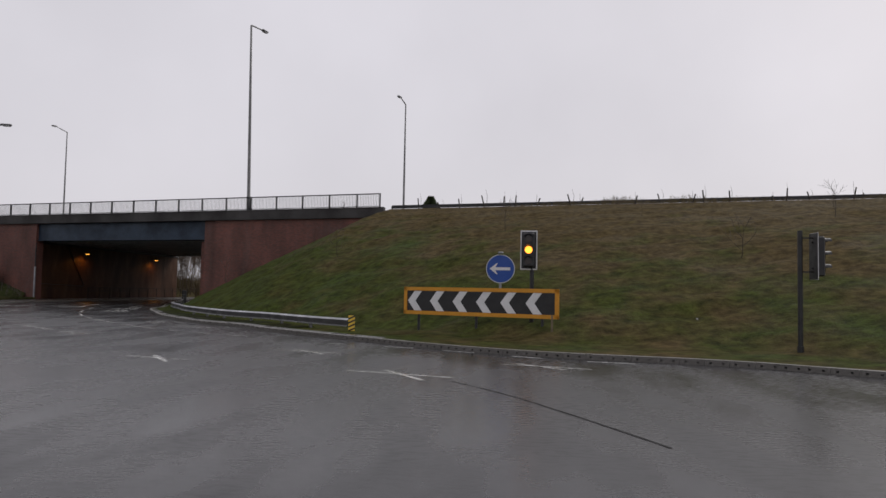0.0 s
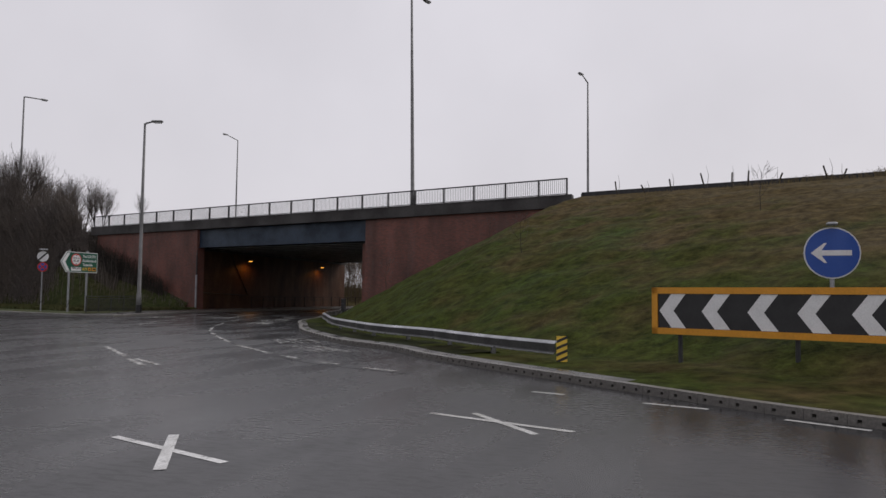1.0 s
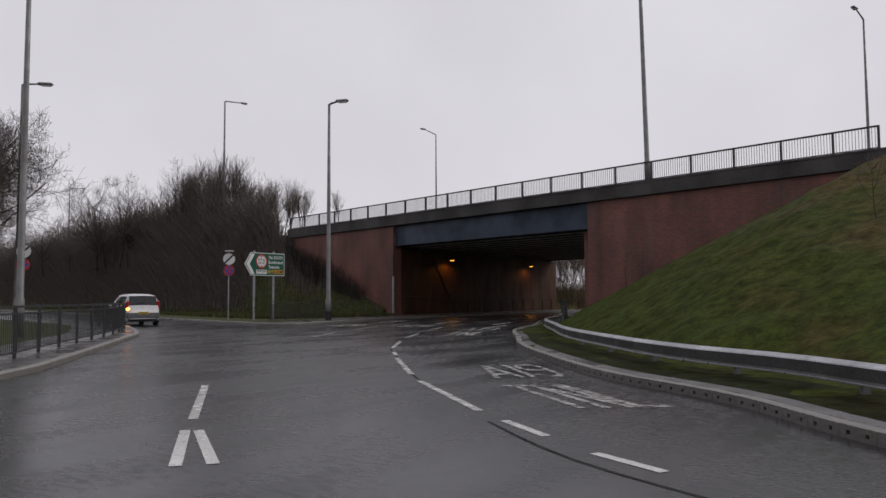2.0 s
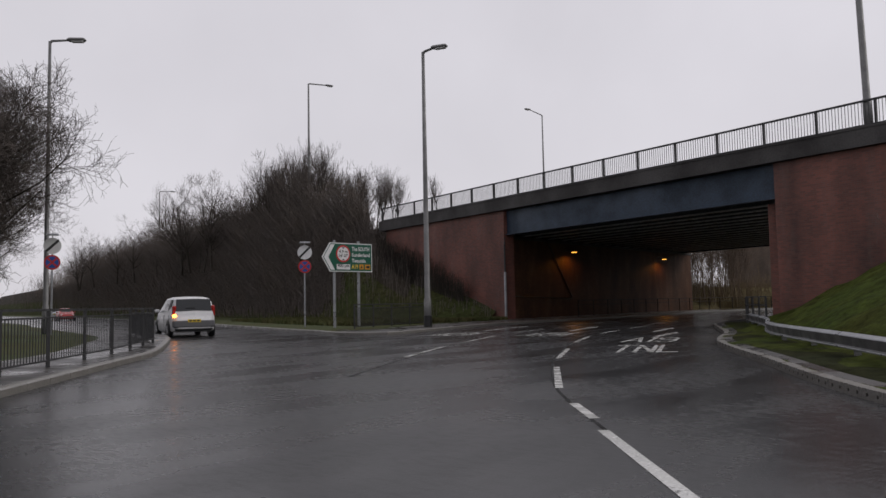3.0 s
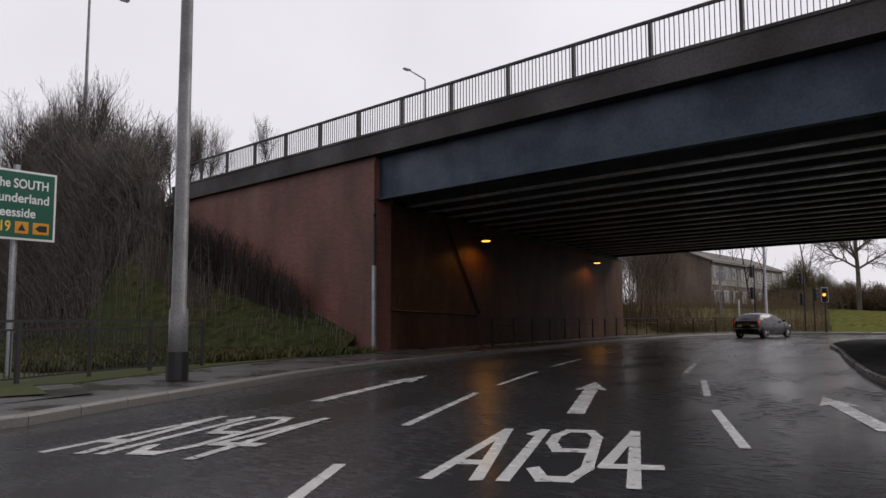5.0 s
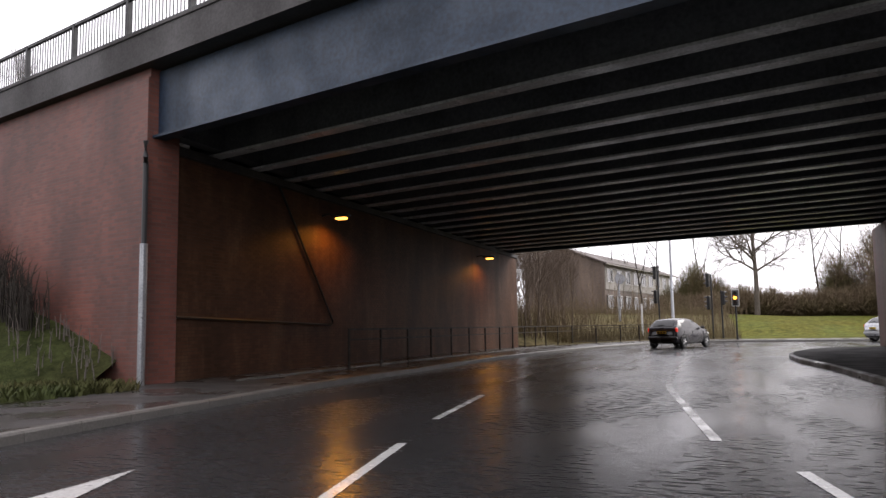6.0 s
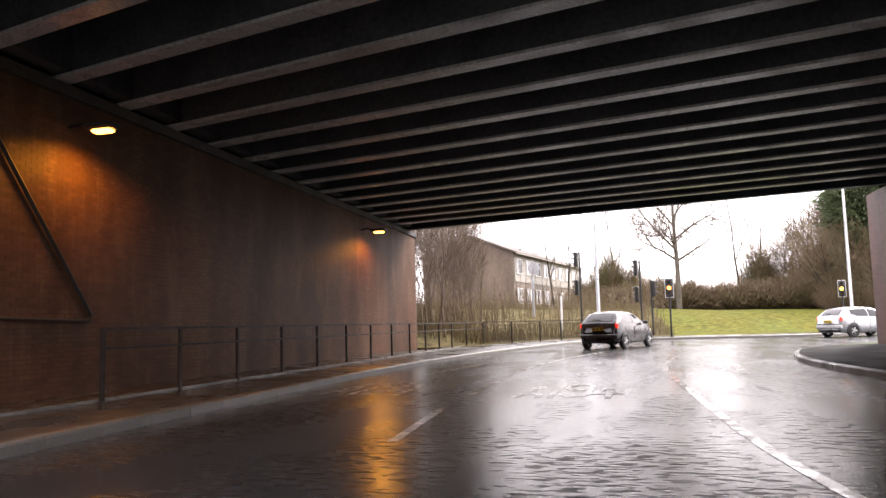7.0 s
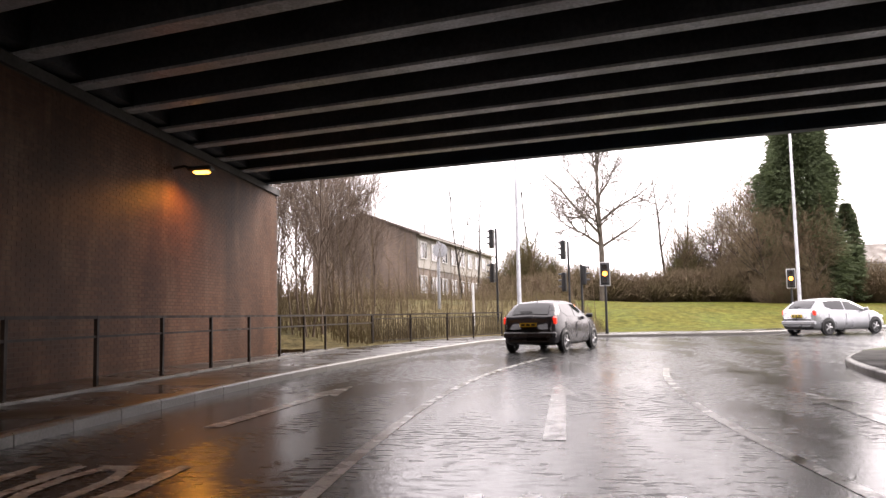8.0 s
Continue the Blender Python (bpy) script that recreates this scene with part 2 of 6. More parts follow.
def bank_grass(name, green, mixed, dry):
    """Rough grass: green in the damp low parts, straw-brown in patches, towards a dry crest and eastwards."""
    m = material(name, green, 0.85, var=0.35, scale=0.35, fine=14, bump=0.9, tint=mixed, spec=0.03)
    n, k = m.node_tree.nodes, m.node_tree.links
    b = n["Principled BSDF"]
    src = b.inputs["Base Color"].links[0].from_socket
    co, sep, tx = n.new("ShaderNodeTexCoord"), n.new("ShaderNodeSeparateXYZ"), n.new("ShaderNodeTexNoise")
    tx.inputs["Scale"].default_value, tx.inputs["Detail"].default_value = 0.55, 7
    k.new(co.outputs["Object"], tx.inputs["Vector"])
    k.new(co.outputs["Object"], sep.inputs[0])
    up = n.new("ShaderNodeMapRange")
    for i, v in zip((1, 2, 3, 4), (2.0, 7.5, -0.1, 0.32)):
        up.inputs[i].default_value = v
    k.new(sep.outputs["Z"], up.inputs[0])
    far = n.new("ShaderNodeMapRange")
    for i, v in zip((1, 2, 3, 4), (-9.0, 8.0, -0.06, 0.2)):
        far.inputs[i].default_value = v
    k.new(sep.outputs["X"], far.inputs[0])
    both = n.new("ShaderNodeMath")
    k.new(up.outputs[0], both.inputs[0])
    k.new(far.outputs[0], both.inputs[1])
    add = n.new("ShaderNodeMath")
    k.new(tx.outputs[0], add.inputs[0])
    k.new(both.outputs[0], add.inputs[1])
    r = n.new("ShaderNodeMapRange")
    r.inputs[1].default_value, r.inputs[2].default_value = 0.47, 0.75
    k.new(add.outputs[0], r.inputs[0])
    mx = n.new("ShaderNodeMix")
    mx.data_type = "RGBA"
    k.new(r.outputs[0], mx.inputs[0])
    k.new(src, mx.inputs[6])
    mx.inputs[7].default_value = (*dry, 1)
    # tussocks: light on the tips and shade in the hollows put into the colour
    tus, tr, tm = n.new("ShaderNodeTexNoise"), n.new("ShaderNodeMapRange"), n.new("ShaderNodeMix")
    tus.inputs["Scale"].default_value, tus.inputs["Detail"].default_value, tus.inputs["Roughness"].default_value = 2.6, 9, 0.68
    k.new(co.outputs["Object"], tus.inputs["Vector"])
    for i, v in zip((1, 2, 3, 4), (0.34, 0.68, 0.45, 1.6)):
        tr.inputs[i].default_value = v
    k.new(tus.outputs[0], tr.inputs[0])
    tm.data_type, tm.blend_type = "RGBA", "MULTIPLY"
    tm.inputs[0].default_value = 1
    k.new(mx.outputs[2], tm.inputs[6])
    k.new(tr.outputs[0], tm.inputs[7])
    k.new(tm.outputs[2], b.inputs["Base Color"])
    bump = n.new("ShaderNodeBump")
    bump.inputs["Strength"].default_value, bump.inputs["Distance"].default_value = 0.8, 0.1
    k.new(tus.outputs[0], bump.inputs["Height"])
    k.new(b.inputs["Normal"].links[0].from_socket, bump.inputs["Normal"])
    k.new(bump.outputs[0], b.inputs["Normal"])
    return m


def plain(name, colour, rough=0.4, metal=0.0, emit=0.0):
    m = bpy.data.materials.new(name)
    m.use_nodes = True
    b = m.node_tree.nodes["Principled BSDF"]
    b.inputs["Base Color"].default_value = (*colour, 1)
    b.inputs["Roughness"].default_value, b.inputs["Metallic"].default_value = rough, metal
    if emit:
        b.inputs["Emission Color"].default_value = (*colour, 1)
        b.inputs["Emission Strength"].default_value = emit
    return m


ROAD = asphalt("wet_asphalt")
KERBFACE = material("grimy_kerb", (0.14, 0.132, 0.12), 0.45, var=0.45, scale=1.7, fine=30, bump=0.2, wet=0.15)
FOOT = material("wet_paving", (0.066, 0.063, 0.06), 0.4, var=0.35, scale=0.8, fine=25, bump=0.2, wet=0.15)
SETTS = material("rough_dark_paving", (0.045, 0.043, 0.042), 0.8, var=0.4, scale=1.2, fine=12, bump=0.5, spec=0.15)
KERB = material("kerb_concrete", (0.19, 0.18, 0.165), 0.5, var=0.4, scale=1.3, fine=30, bump=0.2, wet=0.15)
WORN = worn_paint("worn_road_paint", (0.5, 0.5, 0.49), 0.16)
PAINT = worn_paint("road_paint", (0.66, 0.66, 0.64), 0.09)
GRASS = material("rough_grass", (0.034, 0.054, 0.014), 0.8, var=0.3, scale=0.3, fine=9, bump=0.6, tint=(0.06, 0.055, 0.022), spec=0.12)
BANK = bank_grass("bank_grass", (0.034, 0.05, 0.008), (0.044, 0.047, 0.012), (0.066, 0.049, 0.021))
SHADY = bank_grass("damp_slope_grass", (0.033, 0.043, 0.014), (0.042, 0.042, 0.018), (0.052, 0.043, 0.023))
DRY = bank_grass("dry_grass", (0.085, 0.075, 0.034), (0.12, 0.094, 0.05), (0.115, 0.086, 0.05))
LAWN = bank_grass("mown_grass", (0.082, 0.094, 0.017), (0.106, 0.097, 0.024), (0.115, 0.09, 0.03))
# verge grass with the barrier's shade put into its colour
BARRIERSHADE = bank_grass("shaded_verge_grass", (0.017, 0.022, 0.008), (0.024, 0.024, 0.01), (0.03, 0.025, 0.013))
EARTH = material("leaf_litter", (0.04, 0.033, 0.024), 0.85, var=0.4, scale=0.7, fine=12, bump=0.6, spec=0.1)
MORTAR = material("damp_mortar", (0.064, 0.034, 0.019), 0.85, var=0.4, scale=0.6, fine=25, bump=0.2)
BRICK_ONE = brick_piece("brick_single", False, (0.102, 0.047, 0.026), (0.073, 0.034, 0.019))
BRICK_MANY = brick_piece("brick_courses", True, (0.102, 0.047, 0.026), (0.073, 0.034, 0.019))
STONE = material("grey_stone", (0.11, 0.105, 0.1), 0.6, var=0.4, scale=3, fine=20, bump=0.3)
BRICK = brickwork("red_brick")
CONC = material("stained_concrete", (0.047, 0.043, 0.042), 0.7, var=0.5, scale=0.6, fine=18, bump=0.2)
BLUE = material("blue_girder_paint", (0.017, 0.038, 0.07), 0.55, var=0.5, scale=0.9, fine=14, bump=0.1)
SOFFIT = material("dark_soffit", (0.1, 0.107, 0.12), 0.7, var=0.4, scale=0.8, fine=14, bump=0.1)
# pale colour carries the light thrown up from the wet road
LITFLANGE = material("road_lit_flange", (0.62, 0.64, 0.67), 0.3, var=0.4, scale=1.2, fine=20, bump=0.1)
BROWNRAIL = material("brown_rail_paint", (0.028, 0.021, 0.017), 0.6, var=0.3, scale=5, fine=50, bump=0.05, spec=0.2)
RAIL = material("rail_paint", (0.042, 0.042, 0.044), 0.55, var=0.3, scale=5, fine=50, bump=0.05, spec=0.28)
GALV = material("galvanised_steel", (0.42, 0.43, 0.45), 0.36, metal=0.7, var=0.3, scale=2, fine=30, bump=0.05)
# galvanised steel darkened in colour for a face turned to the dark road
SHADEGALV = material("shaded_galvanised_steel", (0.11, 0.11, 0.112), 0.45, metal=0.3, var=0.4, scale=2, fine=30, bump=0.05)
COLUMN = material("lamp_column_steel", (0.2, 0.2, 0.2), 0.5, metal=0.3, var=0.35, scale=1.5, fine=30, bump=0.05)
BLACK = material("black_paint", (0.014, 0.014, 0.015), 0.45, var=0.3, scale=4, fine=40, bump=0.03)
WHITE = material("white_sheeting", (0.72, 0.72, 0.72), 0.4, var=0.12, scale=3, fine=40, bump=0.0)
YELLOW = material("amber_sheeting", (0.62, 0.27, 0.012), 0.45, var=0.15, scale=3, fine=40, bump=0.0)
SIGNBLUE = material("blue_sheeting", (0.012, 0.07, 0.34), 0.4, var=0.12, scale=3, fine=40, bump=0.0)
SIGNGREEN = material("green_sheeting", (0.004, 0.085, 0.05), 0.4, var=0.12, scale=3, fine=40, bump=0.0)
SIGNRED = material("red_sheeting", (0.5, 0.02, 0.02), 0.4, var=0.12, scale=3, fine=40, bump=0.0)
SIGNYEL = material("yellow_lettering", (0.75, 0.5, 0.05), 0.4, var=0.1, scale=3, fine=40, bump=0.0)
POLEBARK = material("pole_bark", (0.165, 0.125, 0.095), 0.75, var=0.4, scale=3, fine=25, bump=0.3, spec=0.2)
BARK = material("wet_bark", (0.05, 0.042, 0.034), 0.75, var=0.4, scale=3, fine=25, bump=0.4, spec=0.2)
TWIG = material("bare_twigs", (0.12, 0.102, 0.093), 0.8, var=0.4, scale=0.6, fine=6, bump=0.0, spec=0.15)
BRUSH = material("bramble_twigs", (0.118, 0.104, 0.097), 0.85, var=0.45, scale=0.4, fine=6, bump=0.0, tint=(0.138, 0.116, 0.1), spec=0.1)
WETSTEM = material("wet_dark_stems", (0.05, 0.043, 0.036), 0.8, var=0.4, scale=0.6, fine=6, bump=0.0, spec=0.15)
PALE = material("pale_stems", (0.2, 0.16, 0.11), 0.8, var=0.4, scale=0.6, fine=6, bump=0.0, spec=0.15)
NEEDLE = material("conifer_needles", (0.135, 0.17, 0.09), 0.8, var=0.45, scale=0.5, fine=5, bump=0.0, spec=0.15)
VERGEBLADE = material("verge_blades", (0.05, 0.066, 0.02), 0.8, var=0.4, scale=0.5, fine=5, bump=0.0, tint=(0.08, 0.068, 0.03), spec=0.12)
STRAW = material("dry_stems", (0.17, 0.135, 0.08), 0.8, var=0.4, scale=0.5, fine=5, bump=0.0, tint=(0.13, 0.105, 0.05), spec=0.15)
TYRE = material("tyre_rubber", (0.012, 0.012, 0.012), 0.7, var=0.2, scale=5, fine=40, bump=0.05)
ALLOY = plain("wheel_alloy", (0.45, 0.45, 0.46), 0.35, 0.7)
GLASS = plain("tinted_glass", (0.012, 0.014, 0.016), 0.06)
DARKTRIM = plain("dark_plastic", (0.02, 0.02, 0.021), 0.5)
SODIUM = plain("sodium_glow", (1.0, 0.43, 0.06), 0.4, 0, 2.0)
AMBERLIT = plain("amber_signal_lit", (1.0, 0.3, 0.03), 0.4, 0, 3.0)
REDLIT = plain("red_signal_lit", (1.0, 0.06, 0.03), 0.4, 0, 6.0)
LENSOFF = plain("signal_lens_off", (0.03, 0.02, 0.015), 0.25)
TAILLIT = plain("tail_lamp_lit", (0.7, 0.03, 0.015), 0.25, 0, 0.22)
TAIL = plain("tail_lamp_red", (0.3, 0.012, 0.01), 0.15)
INDICATOR = plain("indicator_lit", (1.0, 0.3, 0.03), 0.3, 0, 14.0)
PLATE = plain("yellow_plate", (0.7, 0.5, 0.03), 0.4)
HOUSEBRICK = brickwork("house_brick", 0, (0.12, 0.082, 0.058), (0.09, 0.064, 0.048), (0.12, 0.1, 0.085))
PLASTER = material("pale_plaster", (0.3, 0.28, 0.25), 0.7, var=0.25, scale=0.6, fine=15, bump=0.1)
ROOF = material("brown_roof_tiles", (0.075, 0.055, 0.045), 0.7, var=0.35, scale=0.8, fine=12, bump=0.3)
DULLWHITE = plain("dull_white_paint", (0.42, 0.41, 0.39), 0.5)
PANE = plain("window_pane", (0.05, 0.055, 0.06), 0.08)


# ---- mesh helpers ----
class Geo:
    """Plain lists of points and faces, with boxes, tubes and prisms."""

    def __init__(self):
        self.v, self.f = [], []

    def add(self, pts, faces):
        o = len(self.v)
        self.v += [tuple(p) for p in pts]
        self.f += [tuple(i + o for i in q) for q in faces]

    def box(self, c, s, m=None, bev=0.0):
        x, y, z = s[0] / 2, s[1] / 2, s[2] / 2
        if bev:
            ring = [(-x + bev, -y), (x - bev, -y), (x, -y + bev), (x, y - bev), (x - bev, y), (-x + bev, y), (-x, y - bev), (-x, -y + bev)]
            inner = [(a * (1 - bev / x), b * (1 - bev / y)) for a, b in ring]
            pts = [(a, b, -z) for a, b in inner] + [(a, b, -z + bev) for a, b in ring] + [(a, b, z - bev) for a, b in ring] + [(a, b, z) for a, b in inner]
            faces = [tuple(range(7, -1, -1)), tuple(range(24, 32))]
            for r in range(3):
                faces += [(r * 8 + i, r * 8 + (i + 1) % 8, r * 8 + 8 + (i + 1) % 8, r * 8 + 8 + i) for i in range(8)]
        else:
            pts = [(a, b, d) for d in (-z, z) for a, b in ((-x, -y), (x, -y), (x, y), (-x, y))]
            faces = [(3, 2, 1, 0), (4, 5, 6, 7), (0, 1, 5, 4), (1, 2, 6, 5), (2, 3, 7, 6), (3, 0, 4, 7)]
        pts = [Vector(p) + Vector(c) for p in pts]
        if m:
            pts = [m @ p for p in pts]
        self.add(pts, faces)
        return self

    def tube(self, pts, radii, n=6, caps=True):
        pts = [Vector(p) for p in pts]
        rings = []
        for i, p in enumerate(pts):
            d = (pts[min(i + 1, len(pts) - 1)] - pts[max(i - 1, 0)]).normalized()
            a = d.cross(Vector((0, 0, 1)) if abs(d.z) < 0.9 else Vector((1, 0, 0))).normalized()
            b = d.cross(a)
            r = radii[i] if isinstance(radii, (list, tuple)) else radii
            rings += [p + (a * math.cos(6.2832 * j / n) + b * math.sin(6.2832 * j / n)) * r for j in range(n)]
        faces = [(i * n + j, i * n + (j + 1) % n, (i + 1) * n + (j + 1) % n, (i + 1) * n + j) for i in range(len(pts) - 1) for j in range(n)]
        if caps:
            faces += [tuple(range(n - 1, -1, -1)), tuple(range((len(pts) - 1) * n, len(pts) * n))]
        self.add(rings, faces)
        return self

    def prism(self, outline, lo, hi, m=None):
        """An outline in x, y raised from lo to hi."""
        n = len(outline)
        pts = [Vector((a, b, lo)) for a, b in outline] + [Vector((a, b, hi)) for a, b in outline]
        if m:
            pts = [m @ p for p in pts]
        self.add(pts, [tuple(range(n - 1, -1, -1)), tuple(range(n, 2 * n))] + [(i, (i + 1) % n, n + (i + 1) % n, n + i) for i in range(n)])
        return self

    def disc(self, c, r, thick, m=None, n=24):
        return self.prism([(c[0] + r * math.cos(6.2832 * i / n), c[1] + r * math.sin(6.2832 * i / n)) for i in range(n)], c[2] - thick / 2, c[2] + thick / 2, m)

    def mesh(self, name, mat, smooth=False):
        me = bpy.data.meshes.new(name)
        me.from_pydata(self.v, [], self.f)
        me.materials.append(mat)
        if smooth:
            me.polygons.foreach_set("use_smooth", [True] * len(me.polygons))
        me.update()
        return me


def part(name, geo, mat, parent=None, label="", smooth=False):
    ob = new(name, geo.mesh(name, mat, smooth))
    if parent:
        ob.parent = parent
    if label:
        ob["label"] = label
    return ob


def thing(name, label, category, group="", at=None, kind=""):
    e = new(name)
    e.empty_display_size = 0.3
    if at is not None:
        e.matrix_world = at
    return tagged(e, label, category, group, kind)


def structure(name, geo, mat, label, category, kind="structure", smooth=False):
    return tagged(part(name, geo, mat, None, "", smooth), label, category, "", kind)


def wall_uv(ob):
    """Wall coordinates in metres: along the wall, and up."""
    me = ob.data
    uv = me.uv_layers.new(name="wall")
    for p in me.polygons:
        nx, ny, nz = p.normal
        for li in p.loop_indices:
            x, y, z = me.vertices[me.loops[li].vertex_index].co
            if abs(nz) > 0.7:
                u, w = x, y
            else:
                k = math.hypot(nx, ny) or 1
                u, w = (-ny * x + nx * y) / k, z
            uv.data[li].uv = (u, w)


def spread(line, step):
    """Points at even steps along a polyline in plan, smoothed."""
    p = [Vector(q).to_2d() for q in line]
    dense = []
    for i in range(len(p) - 1):
        a, b, c, d = p[max(i - 1, 0)], p[i], p[i + 1], p[min(i + 2, len(p) - 1)]
        n = max(2, int((c - b).length / 0.4))
        for j in range(n):
            t = j / n
            dense.append(0.5 * ((2 * b) + (c - a) * t + (2 * a - 5 * b + 4 * c - d) * t * t + (3 * b - a - 3 * c + d) * t ** 3))
    dense.append(p[-1])
    out, left = [dense[0]], step
    for a, b in zip(dense, dense[1:]):
        d = (b - a).length
        s = 0.0
        while d - s >= left:
            s += left
            out.append(a + (b - a) * (s / d))
            left = step
        left -= d - s
    return out


def side(pts, i):
    """Unit vector to the left of a plan line at point i."""
    d = pts[min(i + 1, len(pts) - 1)] - pts[max(i - 1, 0)]
    return Vector((-d.y, d.x)).normalized()


def ribbon(geo, pts, profile, closed=False):
    """Sweep a profile of (offset to the left, height) along a plan line."""
    n = len(profile)
    v = []
    for i, p in enumerate(pts):
        s = side(pts, i)
        v += [(p.x + s.x * o, p.y + s.y * o, z) for o, z in profile]
    f = [(i * n + j, i * n + j + 1, (i + 1) * n + j + 1, (i + 1) * n + j) for i in range(len(pts) - 1) for j in range(n - 1)]
    geo.add(v, f)
    return geo

# ---- plan ----
R0 = Vector((-18.0, 49.85))            # near corner of the eastern abutment
ALONG, INTO = Vector((0.9684, -0.2494)), Vector((0.2494, 0.9684))
SKEW = -0.295                          # how far the walls lean along the bridge for each metre in
DECK = 27.4                            # width of the bridge
SPAN = -17.3                           # the western abutment, along the bridge
BRIDGE_TURN = math.atan2(ALONG.y, ALONG.x)


def bp(s, d, z=0.0):
    """A place s metres along the bridge, d metres in from its near face."""
    p = R0 + ALONG * s + INTO * d
    return Vector((p.x, p.y, z))


LEFT_NEAR, LEFT_FAR = Vector((-34.75, 54.17)), Vector((-35.6, 82.75))
RIGHT_NEAR, RIGHT_FAR = R0, Vector((-18.15, 78.8))
EAST_KERB = [(60, -22), (40, -8), (25, 1), (13.3, 8.0), (11.9, 9.0), (10.3, 9.75), (8.2, 10.25), (6.6, 10.85), (4.7, 12.05), (2.1, 14.3), (-1.7, 17.75), (-3.5, 19.9), (-5.95, 21.95),
             (-8.45, 24.95), (-10.6, 27.9), (-12.6, 31.4), (-14.3, 34.3), (-15.5, 36.8), (-16.8, 40.7), (-18.6, 44.8), (-20.25, 49.0), (-21.2, 55.8), (-21.9, 62.8), (-22.5, 67.5), (-22.6, 71.0),
             (-22.2, 74.0), (-21.4, 76.5), (-19.3, 79.6), (-15, 82.0), (-5, 83.5), (25, 80)]
WEST_KERB = [(-320, 115), (-140, 72), (-96, 60.5), (-57, 47.3), (-41, 41.3), (-35.6, 39.3), (-33.0, 38.5), (-31.0, 37.6), (-29.4, 37.4), (-28.3, 38.2), (-28.65, 39.5), (-29.1, 41.0), (-29.75, 43.3), (-30.55, 46.0), (-31.1, 49.2),
             (-31.5, 53.0), (-31.85, 57.3), (-32.15, 64.0), (-32.2, 70.0), (-31.95, 75.0), (-31.35, 80.0), (-30.5, 85.0), (-29.4, 89.8), (-28.0, 92.3), (-26.0, 93.8), (-23.0, 94.3), (-19.8, 94.4),
             (-15.9, 96.6), (-11.0, 100.3), (-3, 106), (12, 116), (60, 150)]
SOUTH_KERB = [(10, -12), (-2, 2), (-8, 9.5), (-14.1, 16.8), (-16.2, 18.95), (-23.1, 25.05), (-26.1, 27.6), (-31.7, 31.1), (-34.2, 32.5), (-37.3, 33.8), (-48, 36.9), (-60, 40.2), (-100, 51), (-320, 102)]

# ---- ground and roads ----
g = Geo()
N = 24
for i in range(N + 1):
    for j in range(N + 1):
        g.v.append((-2500 + 5000 * i / N, -2500 + 5000 * j / N, -0.06))
g.f = [(i * (N + 1) + j, (i + 1) * (N + 1) + j, (i + 1) * (N + 1) + j + 1, i * (N + 1) + j + 1) for i in range(N) for j in range(N)]
structure("ground", g, GRASS, "flat grassy land reaching to the horizon", "ground")
g = Geo()
nx, ny = 100, 50
for i in range(nx + 1):
    for j in range(ny + 1):
        g.v.append((-330 + 430 * i / nx, -50 + 230 * j / ny, 0.0))
g.f = [(i * (ny + 1) + j, (i + 1) * (ny + 1) + j, (i + 1) * (ny + 1) + j + 1, i * (ny + 1) + j + 1) for i in range(nx) for j in range(ny)]
structure("road", g, ROAD, "wet dark asphalt of the roundabout and its arms", "road")

KERB_SHAPE = [(0.0, -0.05), (0.0, 0.1), (0.02, 0.12), (0.15, 0.125), (0.15, -0.05)]


def strip(name, line, profile, mat, label, category, step=0.8):
    return structure(name, ribbon(Geo(), spread(line, step), profile), mat, label, category)


strip("kerb_west", WEST_KERB[:5], KERB_SHAPE, KERB, "wet grey concrete kerb beside the footway", "kerb")
strip("kerb_south", SOUTH_KERB[10:][::-1], [(-o, z) for o, z in KERB_SHAPE], KERB, "wet grey concrete kerb along the entry road", "kerb")
WEST_FOOT = [p for p in WEST_KERB if p[0] > -34]
strip("verge_edge", WEST_KERB[:8], [(0.15, 0.12), (1.0, 0.15), (2.7, 0.17)], GRASS, "grass verge coming down to the kerb", "verge")
strip("pavement_west", WEST_FOOT, [(0.15, 0.12), (1.4, 0.13), (3.3, 0.15)], FOOT, "wet grey footway round the corner and under the bridge", "pavement")
strip("pavement_south", SOUTH_KERB, [(0.15, 0.12), (1.2, 0.13), (2.4, 0.14)], FOOT, "wet grey footway behind the pedestrian railing", "pavement")


def ruled(name, rows, mat, label, category, bumpy=0.0, kind="structure", grain=0.6, rough=0.0):
    """A sheet through rows of points of equal length."""
    g = Geo()
    m = len(rows[0])
    for r in rows:
        for j, p in enumerate(r):
            h = bumpy * min(1, j / 8, (m - 1 - j) / 3) * (noise.noise(Vector((p[0] * grain, p[1] * grain, 0))) + rough * noise.fractal(Vector((p[0] * 1.9, p[1] * 1.9, 5)), 0.7, 2.1, 3)) if bumpy else 0
            g.v.append((p[0], p[1], p[2] + h))
    g.f = [(i * m + j, i * m + j + 1, (i + 1) * m + j + 1, (i + 1) * m + j) for i in range(len(rows) - 1) for j in range(m - 1)]
    return structure(name, g, mat, label, category, kind, True)


def bank_height(s):
    """How high the eastern bank reaches up the wing wall."""
    return min(7.15, max(0.16, 0.3 + 0.44 * s))


